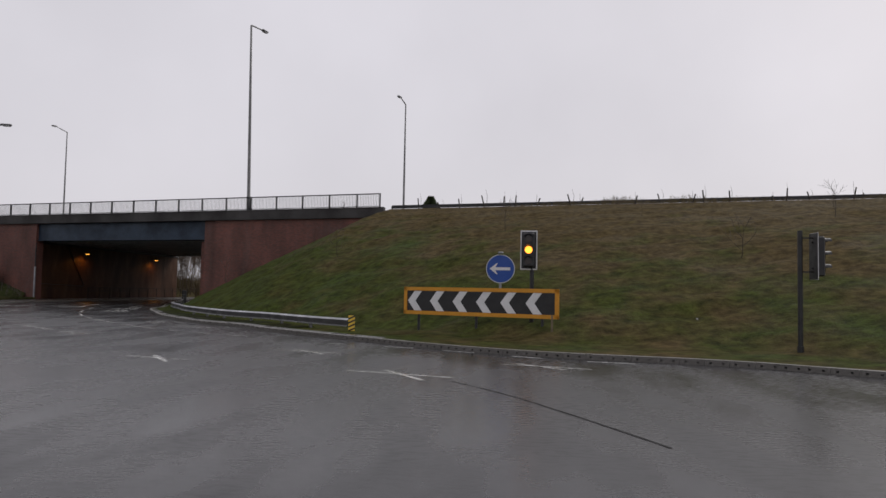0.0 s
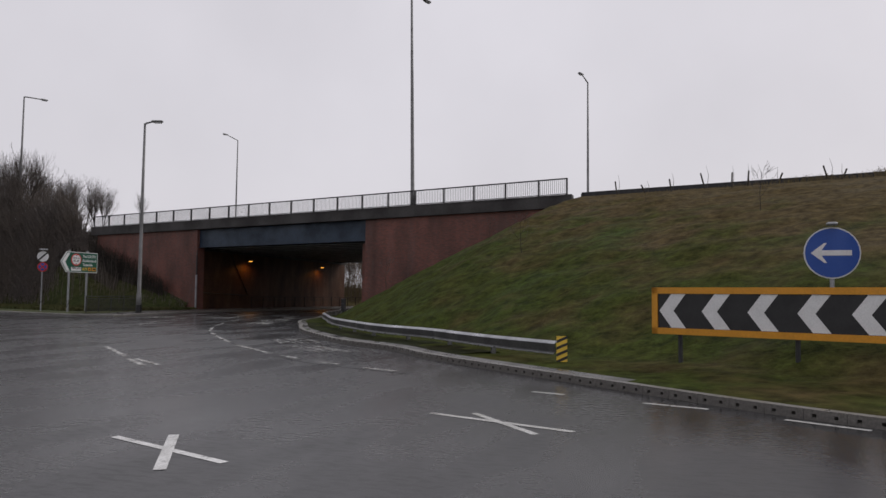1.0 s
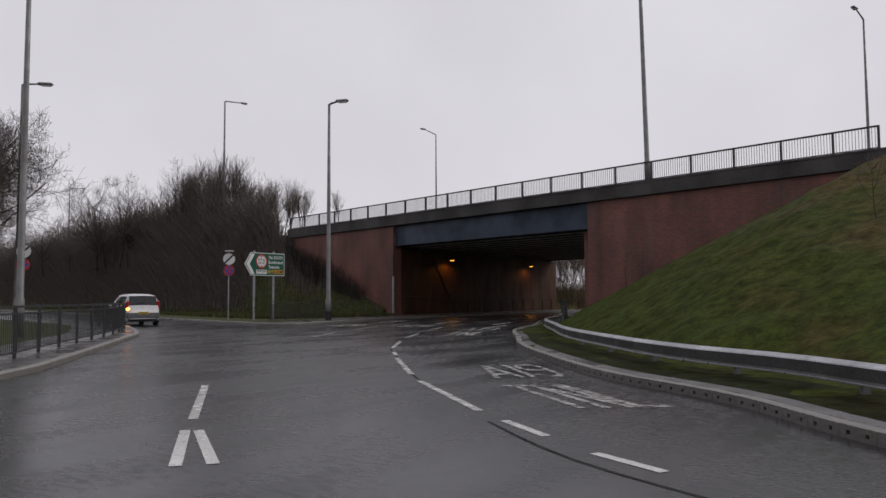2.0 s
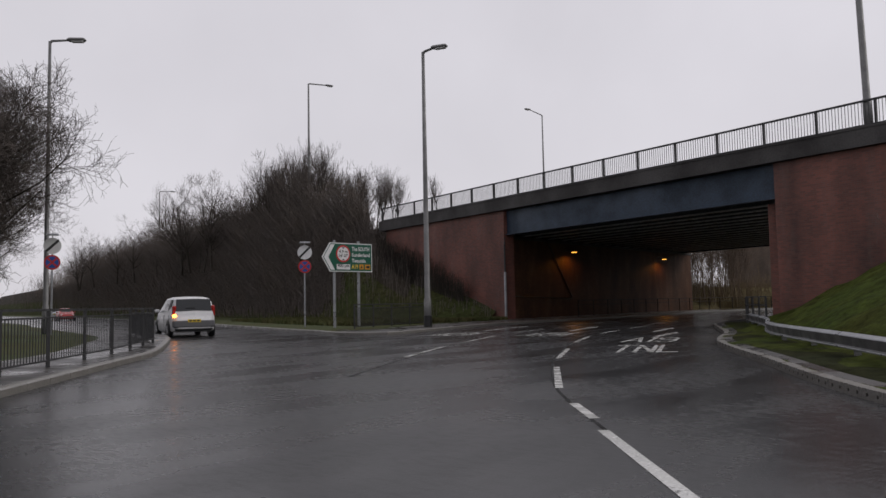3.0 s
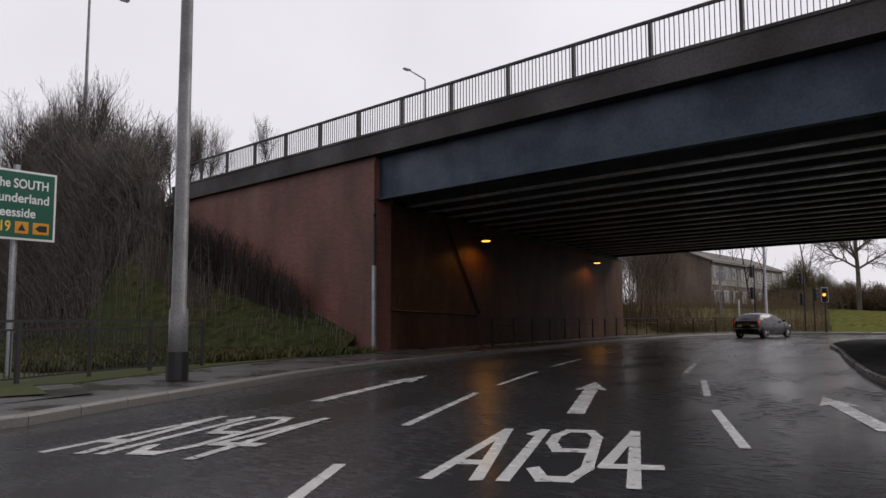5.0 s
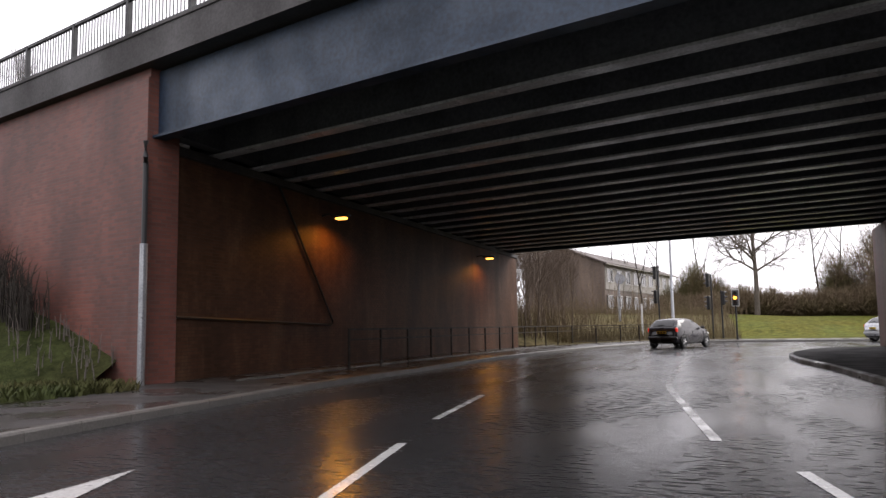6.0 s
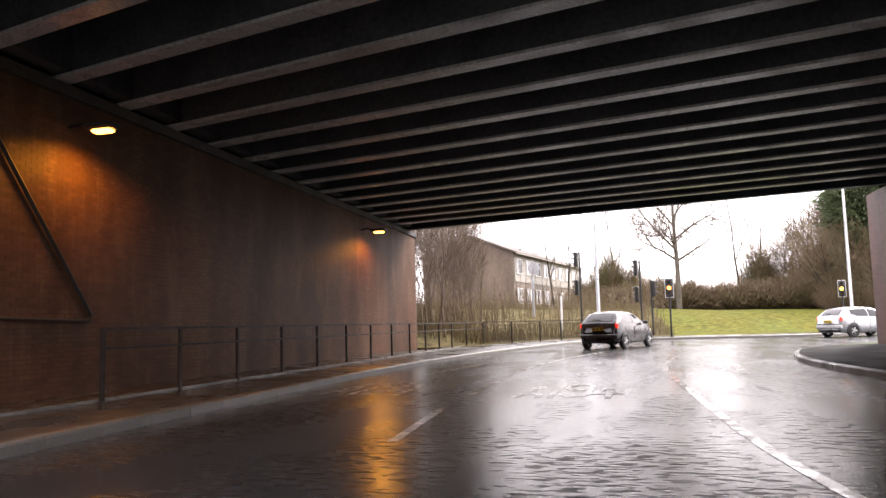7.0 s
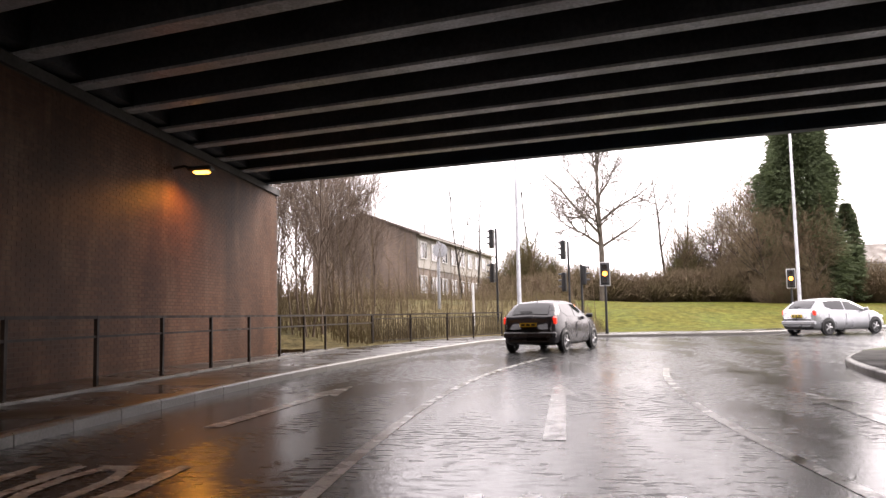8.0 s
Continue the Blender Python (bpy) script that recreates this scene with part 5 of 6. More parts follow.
# ---- cars ----
HATCH = ((0, 0.66), (0.02, 0.9), (0.06, 1.0), (0.14, 1.06), (0.32, 1.24), (0.5, 1.37), (0.62, 1.41), (0.95, 1.45), (1.45, 1.465), (1.9, 1.44), (2.2, 1.37), (2.5, 1.22), (2.8, 1.06), (3.0, 0.97), (3.3, 0.91), (3.6, 0.82), (3.82, 0.7), (3.92, 0.6), (3.95, 0.52))
CARRIER = ((0, 0.66), (0.02, 0.9), (0.05, 1.02), (0.09, 1.1), (0.15, 1.3), (0.21, 1.48), (0.3, 1.56), (0.8, 1.61), (1.5, 1.62), (1.9, 1.6), (2.2, 1.52), (2.55, 1.32), (2.85, 1.13), (3.05, 1.04), (3.3, 0.99), (3.6, 0.9), (3.82, 0.76), (3.92, 0.64), (3.95, 0.54))


def car(x, y, heading, paint, label, L=3.95, half=0.84, top=HATCH, rear=(0.15, 0.5), sides=(0.62, 2.72), belt=0.95, tuck=0.2, glass=0.74, lit=True, indicator=False, bumper=None, lamp_tall=0.24):
    """A small car: one smooth shell, panes lying on it, wheels, lamps and trim. x ahead, y left."""
    d = Vector(heading).normalized()
    t = thing("car", label, "car", "cars", at=Matrix.Translation((x, y, 0)) @ Matrix.Rotation(math.atan2(d.y, d.x), 4, "Z"))
    k = L / 3.95
    bx, fx = -L / 2, L / 2
    xs, zs = [p[0] for p in top], [p[1] for p in top]

    def crown(u):
        return float(np.interp(u, xs, zs))

    def waist(u):
        return min(crown(u) - 0.03, float(np.interp(u, [0, 0.3, 2.8, 3.4, 3.95], [belt + 0.05, belt + 0.05, belt - 0.05, belt - 0.1, 0.45])))

    def wide(u):
        return half * float(np.interp(u, [0, 0.05, 0.2, 0.6, 3.0, 3.5, 3.8, 3.95], [0.8, 0.88, 0.95, 1.0, 1.0, 0.95, 0.84, 0.66]))

    def roof_half(u):
        h, rise = wide(u), crown(u) - waist(u)
        return h * (0.95 - tuck * min(1, rise / 0.45))

    def floor_z(u):
        return float(np.interp(u, [0, 0.12, 0.4, 3.6, 3.95], [0.36, 0.25, 0.2, 0.2, 0.3]))

    def section(u):
        h, zl, zw, zc, rh = wide(u), floor_z(u), waist(u), crown(u), roof_half(u)
        return [(0, zl), (h * 0.85, zl), (h * 0.97, zl + 0.07), (h, zl + (zw - zl) * 0.45), (h * 0.985, zl + (zw - zl) * 0.78), (h * 0.945, zw),
                (h * 0.945 + (rh - h * 0.945) * 0.75, zw + (zc - zw) * 0.62), (rh * 0.93, zw + (zc - zw) * 0.9), (rh * 0.72, zc - 0.012), (0, zc + 0.012)]

    def on_side(u, v, sgn, off=0.008):
        s5, s6, s7 = section(u)[5:8]
        a, b, f = (s5, s6, v / 0.7) if v < 0.7 else (s6, s7, (v - 0.7) / 0.3)
        return (bx + u * k, sgn * (a[0] + (b[0] - a[0]) * f + off), a[1] + (b[1] - a[1]) * f + off * 0.3)

    g, v = Geo(), []
    st = sorted(set(xs) | {0.1, 0.8, 1.2, 1.7, 3.45})
    n = 18
    for u in st:
        q = section(u)
        v += [(bx + u * k, yy, zz) for yy, zz in q] + [(bx + u * k, -yy, zz) for yy, zz in q[-2:0:-1]]
    f = [(i * n + j, i * n + (j + 1) % n, (i + 1) * n + (j + 1) % n, (i + 1) * n + j) for i in range(len(st) - 1) for j in range(n)]
    g.add(v, f + [tuple(range(n)), tuple(range((len(st) - 1) * n + n - 1, (len(st) - 1) * n - 1, -1))])
    body = part("body", g, paint, t, "", True)

    def sheet(name, rows, mat, note=""):
        g2, m = Geo(), len(rows[0])
        g2.add([p for r in rows for p in r], [(i * m + j, i * m + j + 1, (i + 1) * m + j + 1, (i + 1) * m + j) for i in range(len(rows) - 1) for j in range(m - 1)])
        return part(name, g2, mat, t, note, True)

    def on_top(u, w, off):
        return (bx + u * k + off[0], w * roof_half(u), crown(u) + 0.012 - 0.024 * abs(w) + off[1])

    sheet("rear_window", [[on_top(rear[0] + (rear[1] - rear[0]) * i / 5, w, (-0.012, 0.008)) for w in (-glass, -0.45, 0, 0.45, glass)] for i in range(6)], GLASS, "dark tinted glass")
    sheet("windscreen", [[on_top(2.15 + 0.72 * i / 5, w, (0.012, 0.008)) for w in (-0.74, -0.45, 0, 0.45, 0.74)] for i in range(6)], GLASS, "dark tinted glass")
    cuts = [sides[0], sides[0] + (sides[1] - sides[0]) * 0.48, sides[1]]
    for sgn in (1, -1):
        for i in (0, 1):
            a, b = cuts[i] + 0.03, cuts[i + 1] - 0.03
            rows_ = []
            for q in range(7):
                u = a + (b - a) * q / 6
                hi = 0.9 if u < 2.0 else max(0.16, 0.9 - 0.6 * (u - 2.0) / 0.8)
                lo = 0.1 if i or q > 1 else 0.35 - 0.12 * q
                rows_.append([on_side(u, lo + (hi - lo) * r / 3, sgn) for r in range(4)])
            sheet("side_window", rows_, GLASS, "dark tinted glass")
        mid = cuts[1]
        part("mirror", Geo().box((bx + 2.62 * k, sgn * (half + 0.07), belt + 0.06), (0.1, 0.2, 0.13), None, 0.03), paint, t)
        part("tail_light", Geo().box((bx + 0.13, sgn * half * 0.84, belt - 0.18 + lamp_tall / 2), (0.16, 0.15, lamp_tall), None, 0.045), TAILLIT if lit else TAIL, t, "red tail light")
        if indicator and sgn > 0:
            part("indicator", Geo().box((bx + 0.06, half * 0.84, belt - 0.14), (0.14, 0.14, 0.11), None, 0.03), INDICATOR, t, "glowing orange indicator")
        part("headlight", Geo().box((fx - 0.26, sgn * half * 0.68, 0.68), (0.24, 0.26, 0.14), None, 0.04), WHITE, t)
        for u in (mid, sides[0] + 0.12, 2.85):
            part("door_seam", Geo().box((bx + u * k, sgn * (half * 0.995), belt - 0.33), (0.012, 0.014, 0.46)), DARKTRIM, t)
        part("door_handle", Geo().box((bx + (mid + 0.2) * k, sgn * (half * 0.99 + 0.006), belt - 0.12), (0.16, 0.025, 0.03), None, 0.008), paint, t)
    part("bumper", Geo().box((bx + 0.09, 0, 0.54 if bumper else 0.5), (0.24, half * 1.84, 0.34 if bumper else 0.24), None, 0.07), bumper or paint, t)
    part("lower_bumper", Geo().box((bx + 0.12, 0, 0.33), (0.2, half * 1.64, 0.14), None, 0.05), DARKTRIM, t)
    pz = 0.66 if bumper else 0.78
    part("number_plate", Geo().box((bx - 0.022 + (0.0 if bumper else 0.015), 0, pz), (0.03, 0.5, 0.11)), PLATE, t, "yellow rear number plate")
    for q in range(3):
        part("plate_bar", Geo().box((bx - 0.04 + (0.0 if bumper else 0.015), -0.15 + 0.15 * q, pz), (0.006, 0.11, 0.06)), BLACK, t)
    w0 = on_top(rear[0] + 0.04, 0, (-0.03, 0.02))
    part("rear_wiper", Geo().box((w0[0], 0.12, w0[2]), (0.02, 0.36, 0.02)), DARKTRIM, t)
    part("roof_aerial", Geo().tube([(bx + 0.75 * k, 0, crown(0.75)), (bx + 0.62 * k, 0, crown(0.75) + 0.16)], [0.012, 0.004], 5), DARKTRIM, t)
    tyre = Geo()
    prof_t = [(0.2, -0.09), (0.29, -0.1), (0.31, -0.07), (0.31, 0.07), (0.29, 0.1), (0.2, 0.09)]
    nn = 20
    v = []
    for q in range(nn):
        a = 6.2832 * q / nn
        v += [(r * math.cos(a), w, r * math.sin(a)) for r, w in prof_t]
    tyre.add(v, [(q * 6 + j, q * 6 + (j + 1) % 6, ((q + 1) % nn) * 6 + (j + 1) % 6, ((q + 1) % nn) * 6 + j) for q in range(nn) for j in range(6)])
    rim = Geo().prism(ringshape(0, 0, 0.2, 16), -0.06, 0.06, UPRIGHT)
    for q in range(5):
        a = 6.2832 * q / 5
        for yy in (-0.075, 0.075):
            rim.tube([(0, yy, 0), (0.18 * math.cos(a), yy, 0.18 * math.sin(a))], [0.04, 0.028], 5)
    for wx in (bx + 0.68 * k, fx - 0.78 * k):
        for sgn in (1, -1):
            part("arch", Geo().prism(ringshape(wx, 0.34, 0.36, 18), sgn * (half - 0.02) - 0.025, sgn * (half - 0.02) + 0.025, UPRIGHT @ Matrix.Scale(-1, 4, (0, 0, 1))), DARKTRIM, t)
            w = part("wheel", tyre, TYRE, t, "black tyre", True)
            w.matrix_basis = Matrix.Translation((wx, sgn * (half - 0.07), 0.31))
            part("rim", rim, ALLOY, w, "silver alloy rim")
    return t


WHITECAR = material("white_car_paint", (0.62, 0.62, 0.63), 0.25, var=0.06, scale=1, fine=4, bump=0.0)
DARKCAR = material("black_car_paint", (0.036, 0.033, 0.038), 0.2, var=0.1, scale=1, fine=4, bump=0.0)
SILVERCAR = material("silver_car_paint", (0.42, 0.43, 0.45), 0.28, metal=0.5, var=0.06, scale=1, fine=4, bump=0.0)
GREYPLASTIC = plain("grey_bumper_plastic", (0.1, 0.1, 0.105), 0.5)
REDCAR = material("red_car_paint", (0.3, 0.02, 0.02), 0.3, var=0.06, scale=1, fine=4, bump=0.0)
car(-37.2, 34.85, (-0.94, 0.34), WHITECAR, "white compact people carrier with an orange indicator lit", L=4.25, half=0.88, top=CARRIER, rear=(0.06, 0.235), sides=(0.36, 2.8), belt=1.0, tuck=0.12, glass=0.93, indicator=True, lit=False, bumper=GREYPLASTIC, lamp_tall=0.44)
car(-27.2, 83.4, (0.36, 0.93), DARKCAR, "black hatchback with red tail lights on the wet road", half=0.85)
car(-15.6, 93.6, (0.86, 0.51), SILVERCAR, "silver hatchback turning on the wet road", L=4.2, half=0.88)
car(-118, 62.5, (-0.96, 0.27), SILVERCAR, "distant grey car on the slip road", lit=False)
car(-100, 56.5, (0.96, -0.27), REDCAR, "distant red car on the slip road", lit=False)


# ---- trees ----
SHRUBTWIG = material("reddish_twigs", (0.17, 0.12, 0.085), 0.8, var=0.4, scale=0.5, fine=6, bump=0.0, tint=(0.14, 0.115, 0.065), spec=0.15)
GREENTWIG = material("greenish_twigs", (0.1, 0.1, 0.04), 0.8, var=0.4, scale=0.5, fine=6, bump=0.0, tint=(0.12, 0.09, 0.05), spec=0.15)


def branch(rng, wood, twig, p, d, length, r, level, deepest, kids, lift, bend=0.16, fan=1.0):
    seg = 4 if level == 0 else 3
    pts, cur = [p], p
    dd = d.normalized()
    for i in range(seg):
        dd = (dd + Vector((rng.uniform(-bend, bend), rng.uniform(-bend, bend), rng.uniform(-bend * 0.5, bend) + lift))).normalized()
        cur = cur + dd * (length / seg)
        pts.append(cur)
    radii = [max(0.007, r * (1 - 0.75 * i / seg)) for i in range(seg + 1)]
    (wood if level < 2 else twig).tube(pts, radii, 7 if level == 0 else 5 if level == 1 else 3, False)
    if level >= deepest:
        return
    n = kids[level]
    for k in range(n):
        f = rng.uniform(0.28 if level == 0 else 0.15, 1.0)
        i = min(seg - 1, int(f * seg))
        q = pts[i].lerp(pts[i + 1], f * seg - i)
        a = rng.uniform(0, 6.2832)
        out = rng.uniform(0.55, 1.15) * fan
        base = (pts[i + 1] - pts[i]).normalized()
        s = base.cross(Vector((math.cos(a), math.sin(a), 0.3))).normalized()
        nd = (base * math.cos(out) + s * math.sin(out)).normalized()
        branch(rng, wood, twig, q, nd, length * rng.uniform(0.42, 0.68) * (1.15 - 0.45 * f), radii[i] * 0.55, level + 1, deepest, kids, lift, bend * 1.25, fan)


def bare_tree(name, seed, height, r, kids, lift, label, bark=BARK, twigs=TWIG, bole=0.75, lean=0.03, group="bare trees", fan=1.0):
    rng = random.Random(seed)
    wood, twig = Geo(), Geo()
    branch(rng, wood, twig, Vector((0, 0, -0.2)), Vector((rng.uniform(-lean, lean), rng.uniform(-lean, lean), 1)), height * bole, r, 0, len(kids), kids, lift, fan=fan)
    t = thing(name, label, "tree", group)
    part("trunk", wood, bark, t, "wet dark bark", True)
    part("crown", twig, twigs, t, "bare leafless twigs")
    return t


def place(tree, spots):
    """The first spot takes the tree itself, the others take copies."""
    for i, (x, y, z, turn, sc) in enumerate(spots):
        m = Matrix.Translation((x, y, z)) @ Matrix.Rotation(turn, 4, "Z") @ Matrix.Scale(sc, 4)
        if i == 0:
            tree.matrix_world = m
        else:
            tree.scale = (1, 1, 1)
            copy_thing(tree, m)
    x, y, z, turn, sc = spots[0]
    tree.matrix_world = Matrix.Translation((x, y, z)) @ Matrix.Rotation(turn, 4, "Z") @ Matrix.Scale(sc, 4)


rr = random.Random(5)
# roadside trees south of the entry road
broad = bare_tree("bare_tree", 11, 10.5, 0.2, (15, 10, 8, 4), 0.0, "spreading bare roadside tree with dense dark twigs", bole=0.85)
place(broad, [(-40.4, 27.4, 0.3, 0.4, 0.86), (-42.4, 28.2, 0.3, 3.3, 0.85), (-39.2, 25.6, 0.3, 1.9, 0.86), (-43.5, 29.5, 0.3, 5.1, 0.7), (-44.5, 26.6, 0.4, 2.1, 1.0), (-54.5, 31.5, 0.4, 1.0, 0.8), (-64, 34.5, 0.4, 2.6, 0.75), (-36.5, 21.0, 0.4, 5.0, 1.0), (-76, 38, 0.4, 1.1, 0.8), (-92, 42, 0.4, 3.0, 0.8), (-47, 22, 0.4, 3.6, 1.1), (-116, 48, 0.4, 5.6, 0.9)])
# thin trees on the western bank
upright = bare_tree("bare_tree", 23, 7.5, 0.12, (12, 8, 6), 0.12, "slender bare tree on the dark embankment", bole=0.85)
spots = []
for i in range(40):
    s = -36 - 3.0 * i - rr.uniform(0, 2.0) if i > 8 else -54 - 2.6 * i - rr.uniform(0, 1.2)
    w = bp(s, rr.uniform(-4.5, 2.0))
    spots.append((w.x, w.y, 5.2, rr.uniform(0, 6.28), rr.uniform(0.95, 1.25) if i <= 8 else rr.uniform(0.45, 0.62) if s > -85 else rr.uniform(0.8, 1.1)))
place(upright, spots)
upright2 = bare_tree("bare_tree", 31, 8.5, 0.11, (15, 7, 5), 0.18, "many-branched bare tree on the embankment", bole=0.9, twigs=TWIG, fan=0.62)
spots = []
for i in range(36):
    s = (-34.2 - 1.1 * i if i < 6 else -37.2 - 0.6 * i) - rr.uniform(0, 0.6)
    w = bp(s, rr.uniform(0.9, 4.0) if s > -40 else rr.uniform(-1.0, 4.5))
    spots.append((w.x, w.y, 6.9, rr.uniform(0, 6.28), rr.uniform(0.6, 0.95) * (0.55 if i < 4 else 0.78 if i < 9 else 1.0) * (0.7 if i > 28 else 1.0)))
w = bp(-28.6, 3.0)
spots.append((w.x, w.y, 7.2, 1.1, 0.34))
place(upright2, spots)


def thicket(name, label, stems, seed, sampler, mat, lo, hi, r=0.014, kind="stuff", category="brush", spread_=0.55):
    """Arching bare stems with side twigs over an area: too many to count."""
    rng = random.Random(seed)
    g = Geo()
    for i in range(stems):
        x, y, z, k = sampler(rng)
        h = rng.uniform(lo, hi) * k
        a, l = rng.uniform(0, 6.2832), rng.uniform(0.1, spread_)
        dx, dy = math.cos(a) * l * h, math.sin(a) * l * h
        p0, p1, p2_ = Vector((x, y, z - 0.1)), Vector((x + dx * 0.45, y + dy * 0.45, z + h * 0.65)), Vector((x + dx * 1.15, y + dy * 1.15, z + h))
        g.tube([p0, p1, p2_], [r, r * 0.8, r * 0.35], 3, False)
        for q in range(3):
            f = rng.uniform(0.3, 0.95)
            b = p0.lerp(p1, f / 0.65) if f < 0.65 else p1.lerp(p2_, (f - 0.65) / 0.35)
            e = b + Vector((rng.uniform(-0.5, 0.5), rng.uniform(-0.5, 0.5), rng.uniform(0.1, 0.6))) * h * 0.35
            g.tube([b, e], [r * 0.6, r * 0.25], 3, False)
    return structure(name, g, mat, label, category, kind)


def on_west(rng):
    i = min(len(WEST_ROWS) - 2, max(0, len(WEST_ROWS) - 1 - int(abs(rng.gauss(0, 0.38)) * len(WEST_ROWS) * 0.55)))
    row, nxt = WEST_ROWS[i], WEST_ROWS[i + 1]
    f, u = rng.random() ** 0.75, rng.random()
    if row[0][0] > -47:
        f = 0.5 + 0.5 * f
    j = min(9, int(f * 10))
    t = f * 10 - j
    a = Vector(row[j]).lerp(Vector(row[j + 1]), t)
    b = Vector(nxt[j]).lerp(Vector(nxt[j + 1]), t)
    p = a.lerp(b, u)
    along = (p.x - R0.x) * ALONG.x + (p.y - R0.y) * ALONG.y
    if along > (-30.8 - 1.5 * rng.random() if f > 0.8 else -31.5 - 4 * rng.random()):
        return on_west(rng)
    near_wall = min(1.0, max(0.5 if f > 0.8 else 0.3, (-along - 29) / 8))
    return p.x, p.y, p.z, near_wall * (0.6 + (0.6 if p.x < -50 else 0.25) * f) * (1.2 if p.x < -58 else 1.0)


thicket("brush", "dense dark leafless brambles and scrub on the embankment", 26000, 3, on_west, BRUSH, 1.2, 4.3, 0.026)


def by_wing(rng):
    rows_ = [i for i, r in enumerate(WEST_ROWS[:-1]) if r[0][0] > -50]
    i = rng.choice(rows_)
    a = Vector(WEST_ROWS[i][0]).lerp(Vector(WEST_ROWS[i][10]), rng.random() ** 0.8)
    b = Vector(WEST_ROWS[i + 1][0]).lerp(Vector(WEST_ROWS[i + 1][10]), rng.random())
    p = a.lerp(b, rng.random())
    return p.x, p.y, p.z, min(1.0, max(0.22, (-p.x - 38) / 7))


thicket("thin_stems", "thin upright dead stems on the slope beside the wing wall", 260, 33, by_wing, BRUSH, 0.9, 3.0, 0.014, spread_=0.18)


def up_wing(rng):
    along = -31.0 + 10.5 * rng.random() ** 1.5
    w = bp(along, rng.uniform(-0.9, -0.25))
    foot = float(np.interp(along, [-32.4, -29.8, -24.7, -20.9], [7.0, 3.5, 2.4, 1.5]))
    return w.x, w.y, foot - 0.15, max(0.3, (6.2 - foot) / 4.0 * (1 - (along + 31) / 14))


# stems added to stand for the shade on the wing wall's west end
thicket("climbing_stems", "dark bare stems added to darken the damp wing wall", 900, 35, up_wing, WETSTEM, 1.6, 4.0, 0.016, spread_=0.12)


def on_south(rng):
    i = rng.randrange(8, len(south) - 60)
    s = side(south, i)
    o = rng.uniform(7, 16)
    return south[i].x + s.x * o, south[i].y + s.y * o, 0.3, 1.0


thicket("undergrowth", "low dark leafless undergrowth beneath the roadside trees", 5000, 4, on_south, BRUSH, 0.6, 2.6, 0.015)

# beyond the bridge
pole_tree = bare_tree("young_tree", 41, 9.0, 0.062, (10, 6, 4), 0.1, "slender young bare tree in the wooded corner", bark=POLEBARK, twigs=POLEBARK, bole=0.95, group="young trees", fan=0.62, lean=0.12)
spots = [(-35.6 - rr.uniform(0, 1) ** 1.6 * 9, 86.0 + rr.uniform(0, 13), 0.4, rr.uniform(0, 6.28), rr.uniform(0.55, 1.0)) for _ in range(46)]
place(pole_tree, spots)


def on_corner(rng):
    return -34.6 - rng.uniform(0, 9), 85.5 + rng.uniform(0, 16), 0.5, 1.0


thicket("undergrowth", "tangled brown stems behind the corner railing", 750, 6, on_corner, SHRUBTWIG, 0.5, 2.6, 0.014, spread_=0.35)


def on_rough(rng):
    r_ = rng.randrange(cut)
    a, b = NORTH_ROWS[r_], NORTH_ROWS[r_ + 1]
    j = rng.choice((0, 1, 2, 3, 3))
    p = Vector(a[j]).lerp(Vector(a[j + 1]), rng.random()).lerp(Vector(b[j]).lerp(Vector(b[j + 1]), rng.random()), rng.random())
    return p.x, p.y, p.z, 1.0


thicket("dry_grass", "straw-coloured dead grass and stems", 6500, 61, on_rough, STRAW, 0.2, 0.75, 0.01, category="grass", spread_=0.45)
thicket("dead_stems", "thin brown upright saplings in the rough grass", 150, 62, on_rough, SHRUBTWIG, 1.5, 4.5, 0.018, spread_=0.15)


def on_rough_back(rng):
    r_ = rng.randrange(cut)
    p = Vector(NORTH_ROWS[r_][3]).lerp(Vector(NORTH_ROWS[r_ + 1][4]), rng.random()) + Vector((rng.uniform(-2, 2), rng.uniform(-1, 5), 0))
    return p.x, p.y, p.z, 1.0


thicket("brambles", "tangled brown brambles in the rough grass before the houses", 1100, 63, on_rough_back, SHRUBTWIG, 0.6, 1.9, 0.014, spread_=0.7)
GREYBARK = material("grey_bark", (0.13, 0.11, 0.09), 0.75, var=0.4, scale=3, fine=25, bump=0.4, spec=0.2)


def forked_tree(name, seed, height, limbs, label):
    """A straight trunk with long wide-spreading limbs, each (height, reach across, reach back, rise)."""
    rng = random.Random(seed)
    wood, twig = Geo(), Geo()
    wood.tube([(0, 0, -0.2), (0.03, 0, height * 0.3), (-0.08, 0.05, height * 0.55), (-0.12, 0, height * 0.8), (0.0, 0.05, height)], [0.24, 0.19, 0.14, 0.08, 0.02], 8, False)
    for z, dx, dy, dz in limbs:
        d = Vector((dx, dy, dz))
        branch(rng, wood, twig, Vector((-0.05, 0, z)), d, d.length * 1.2, 0.125 * (1.1 - z / height * 0.5), 1, 4, (0, 11, 7, 5), 0.03, 0.22)
    t = thing(name, label, "tree", "bare trees")
    part("trunk", wood, GREYBARK, t, "wet grey bark", True)
    part("crown", twig, GREYBARK, t, "bare leafless twigs")
    return t


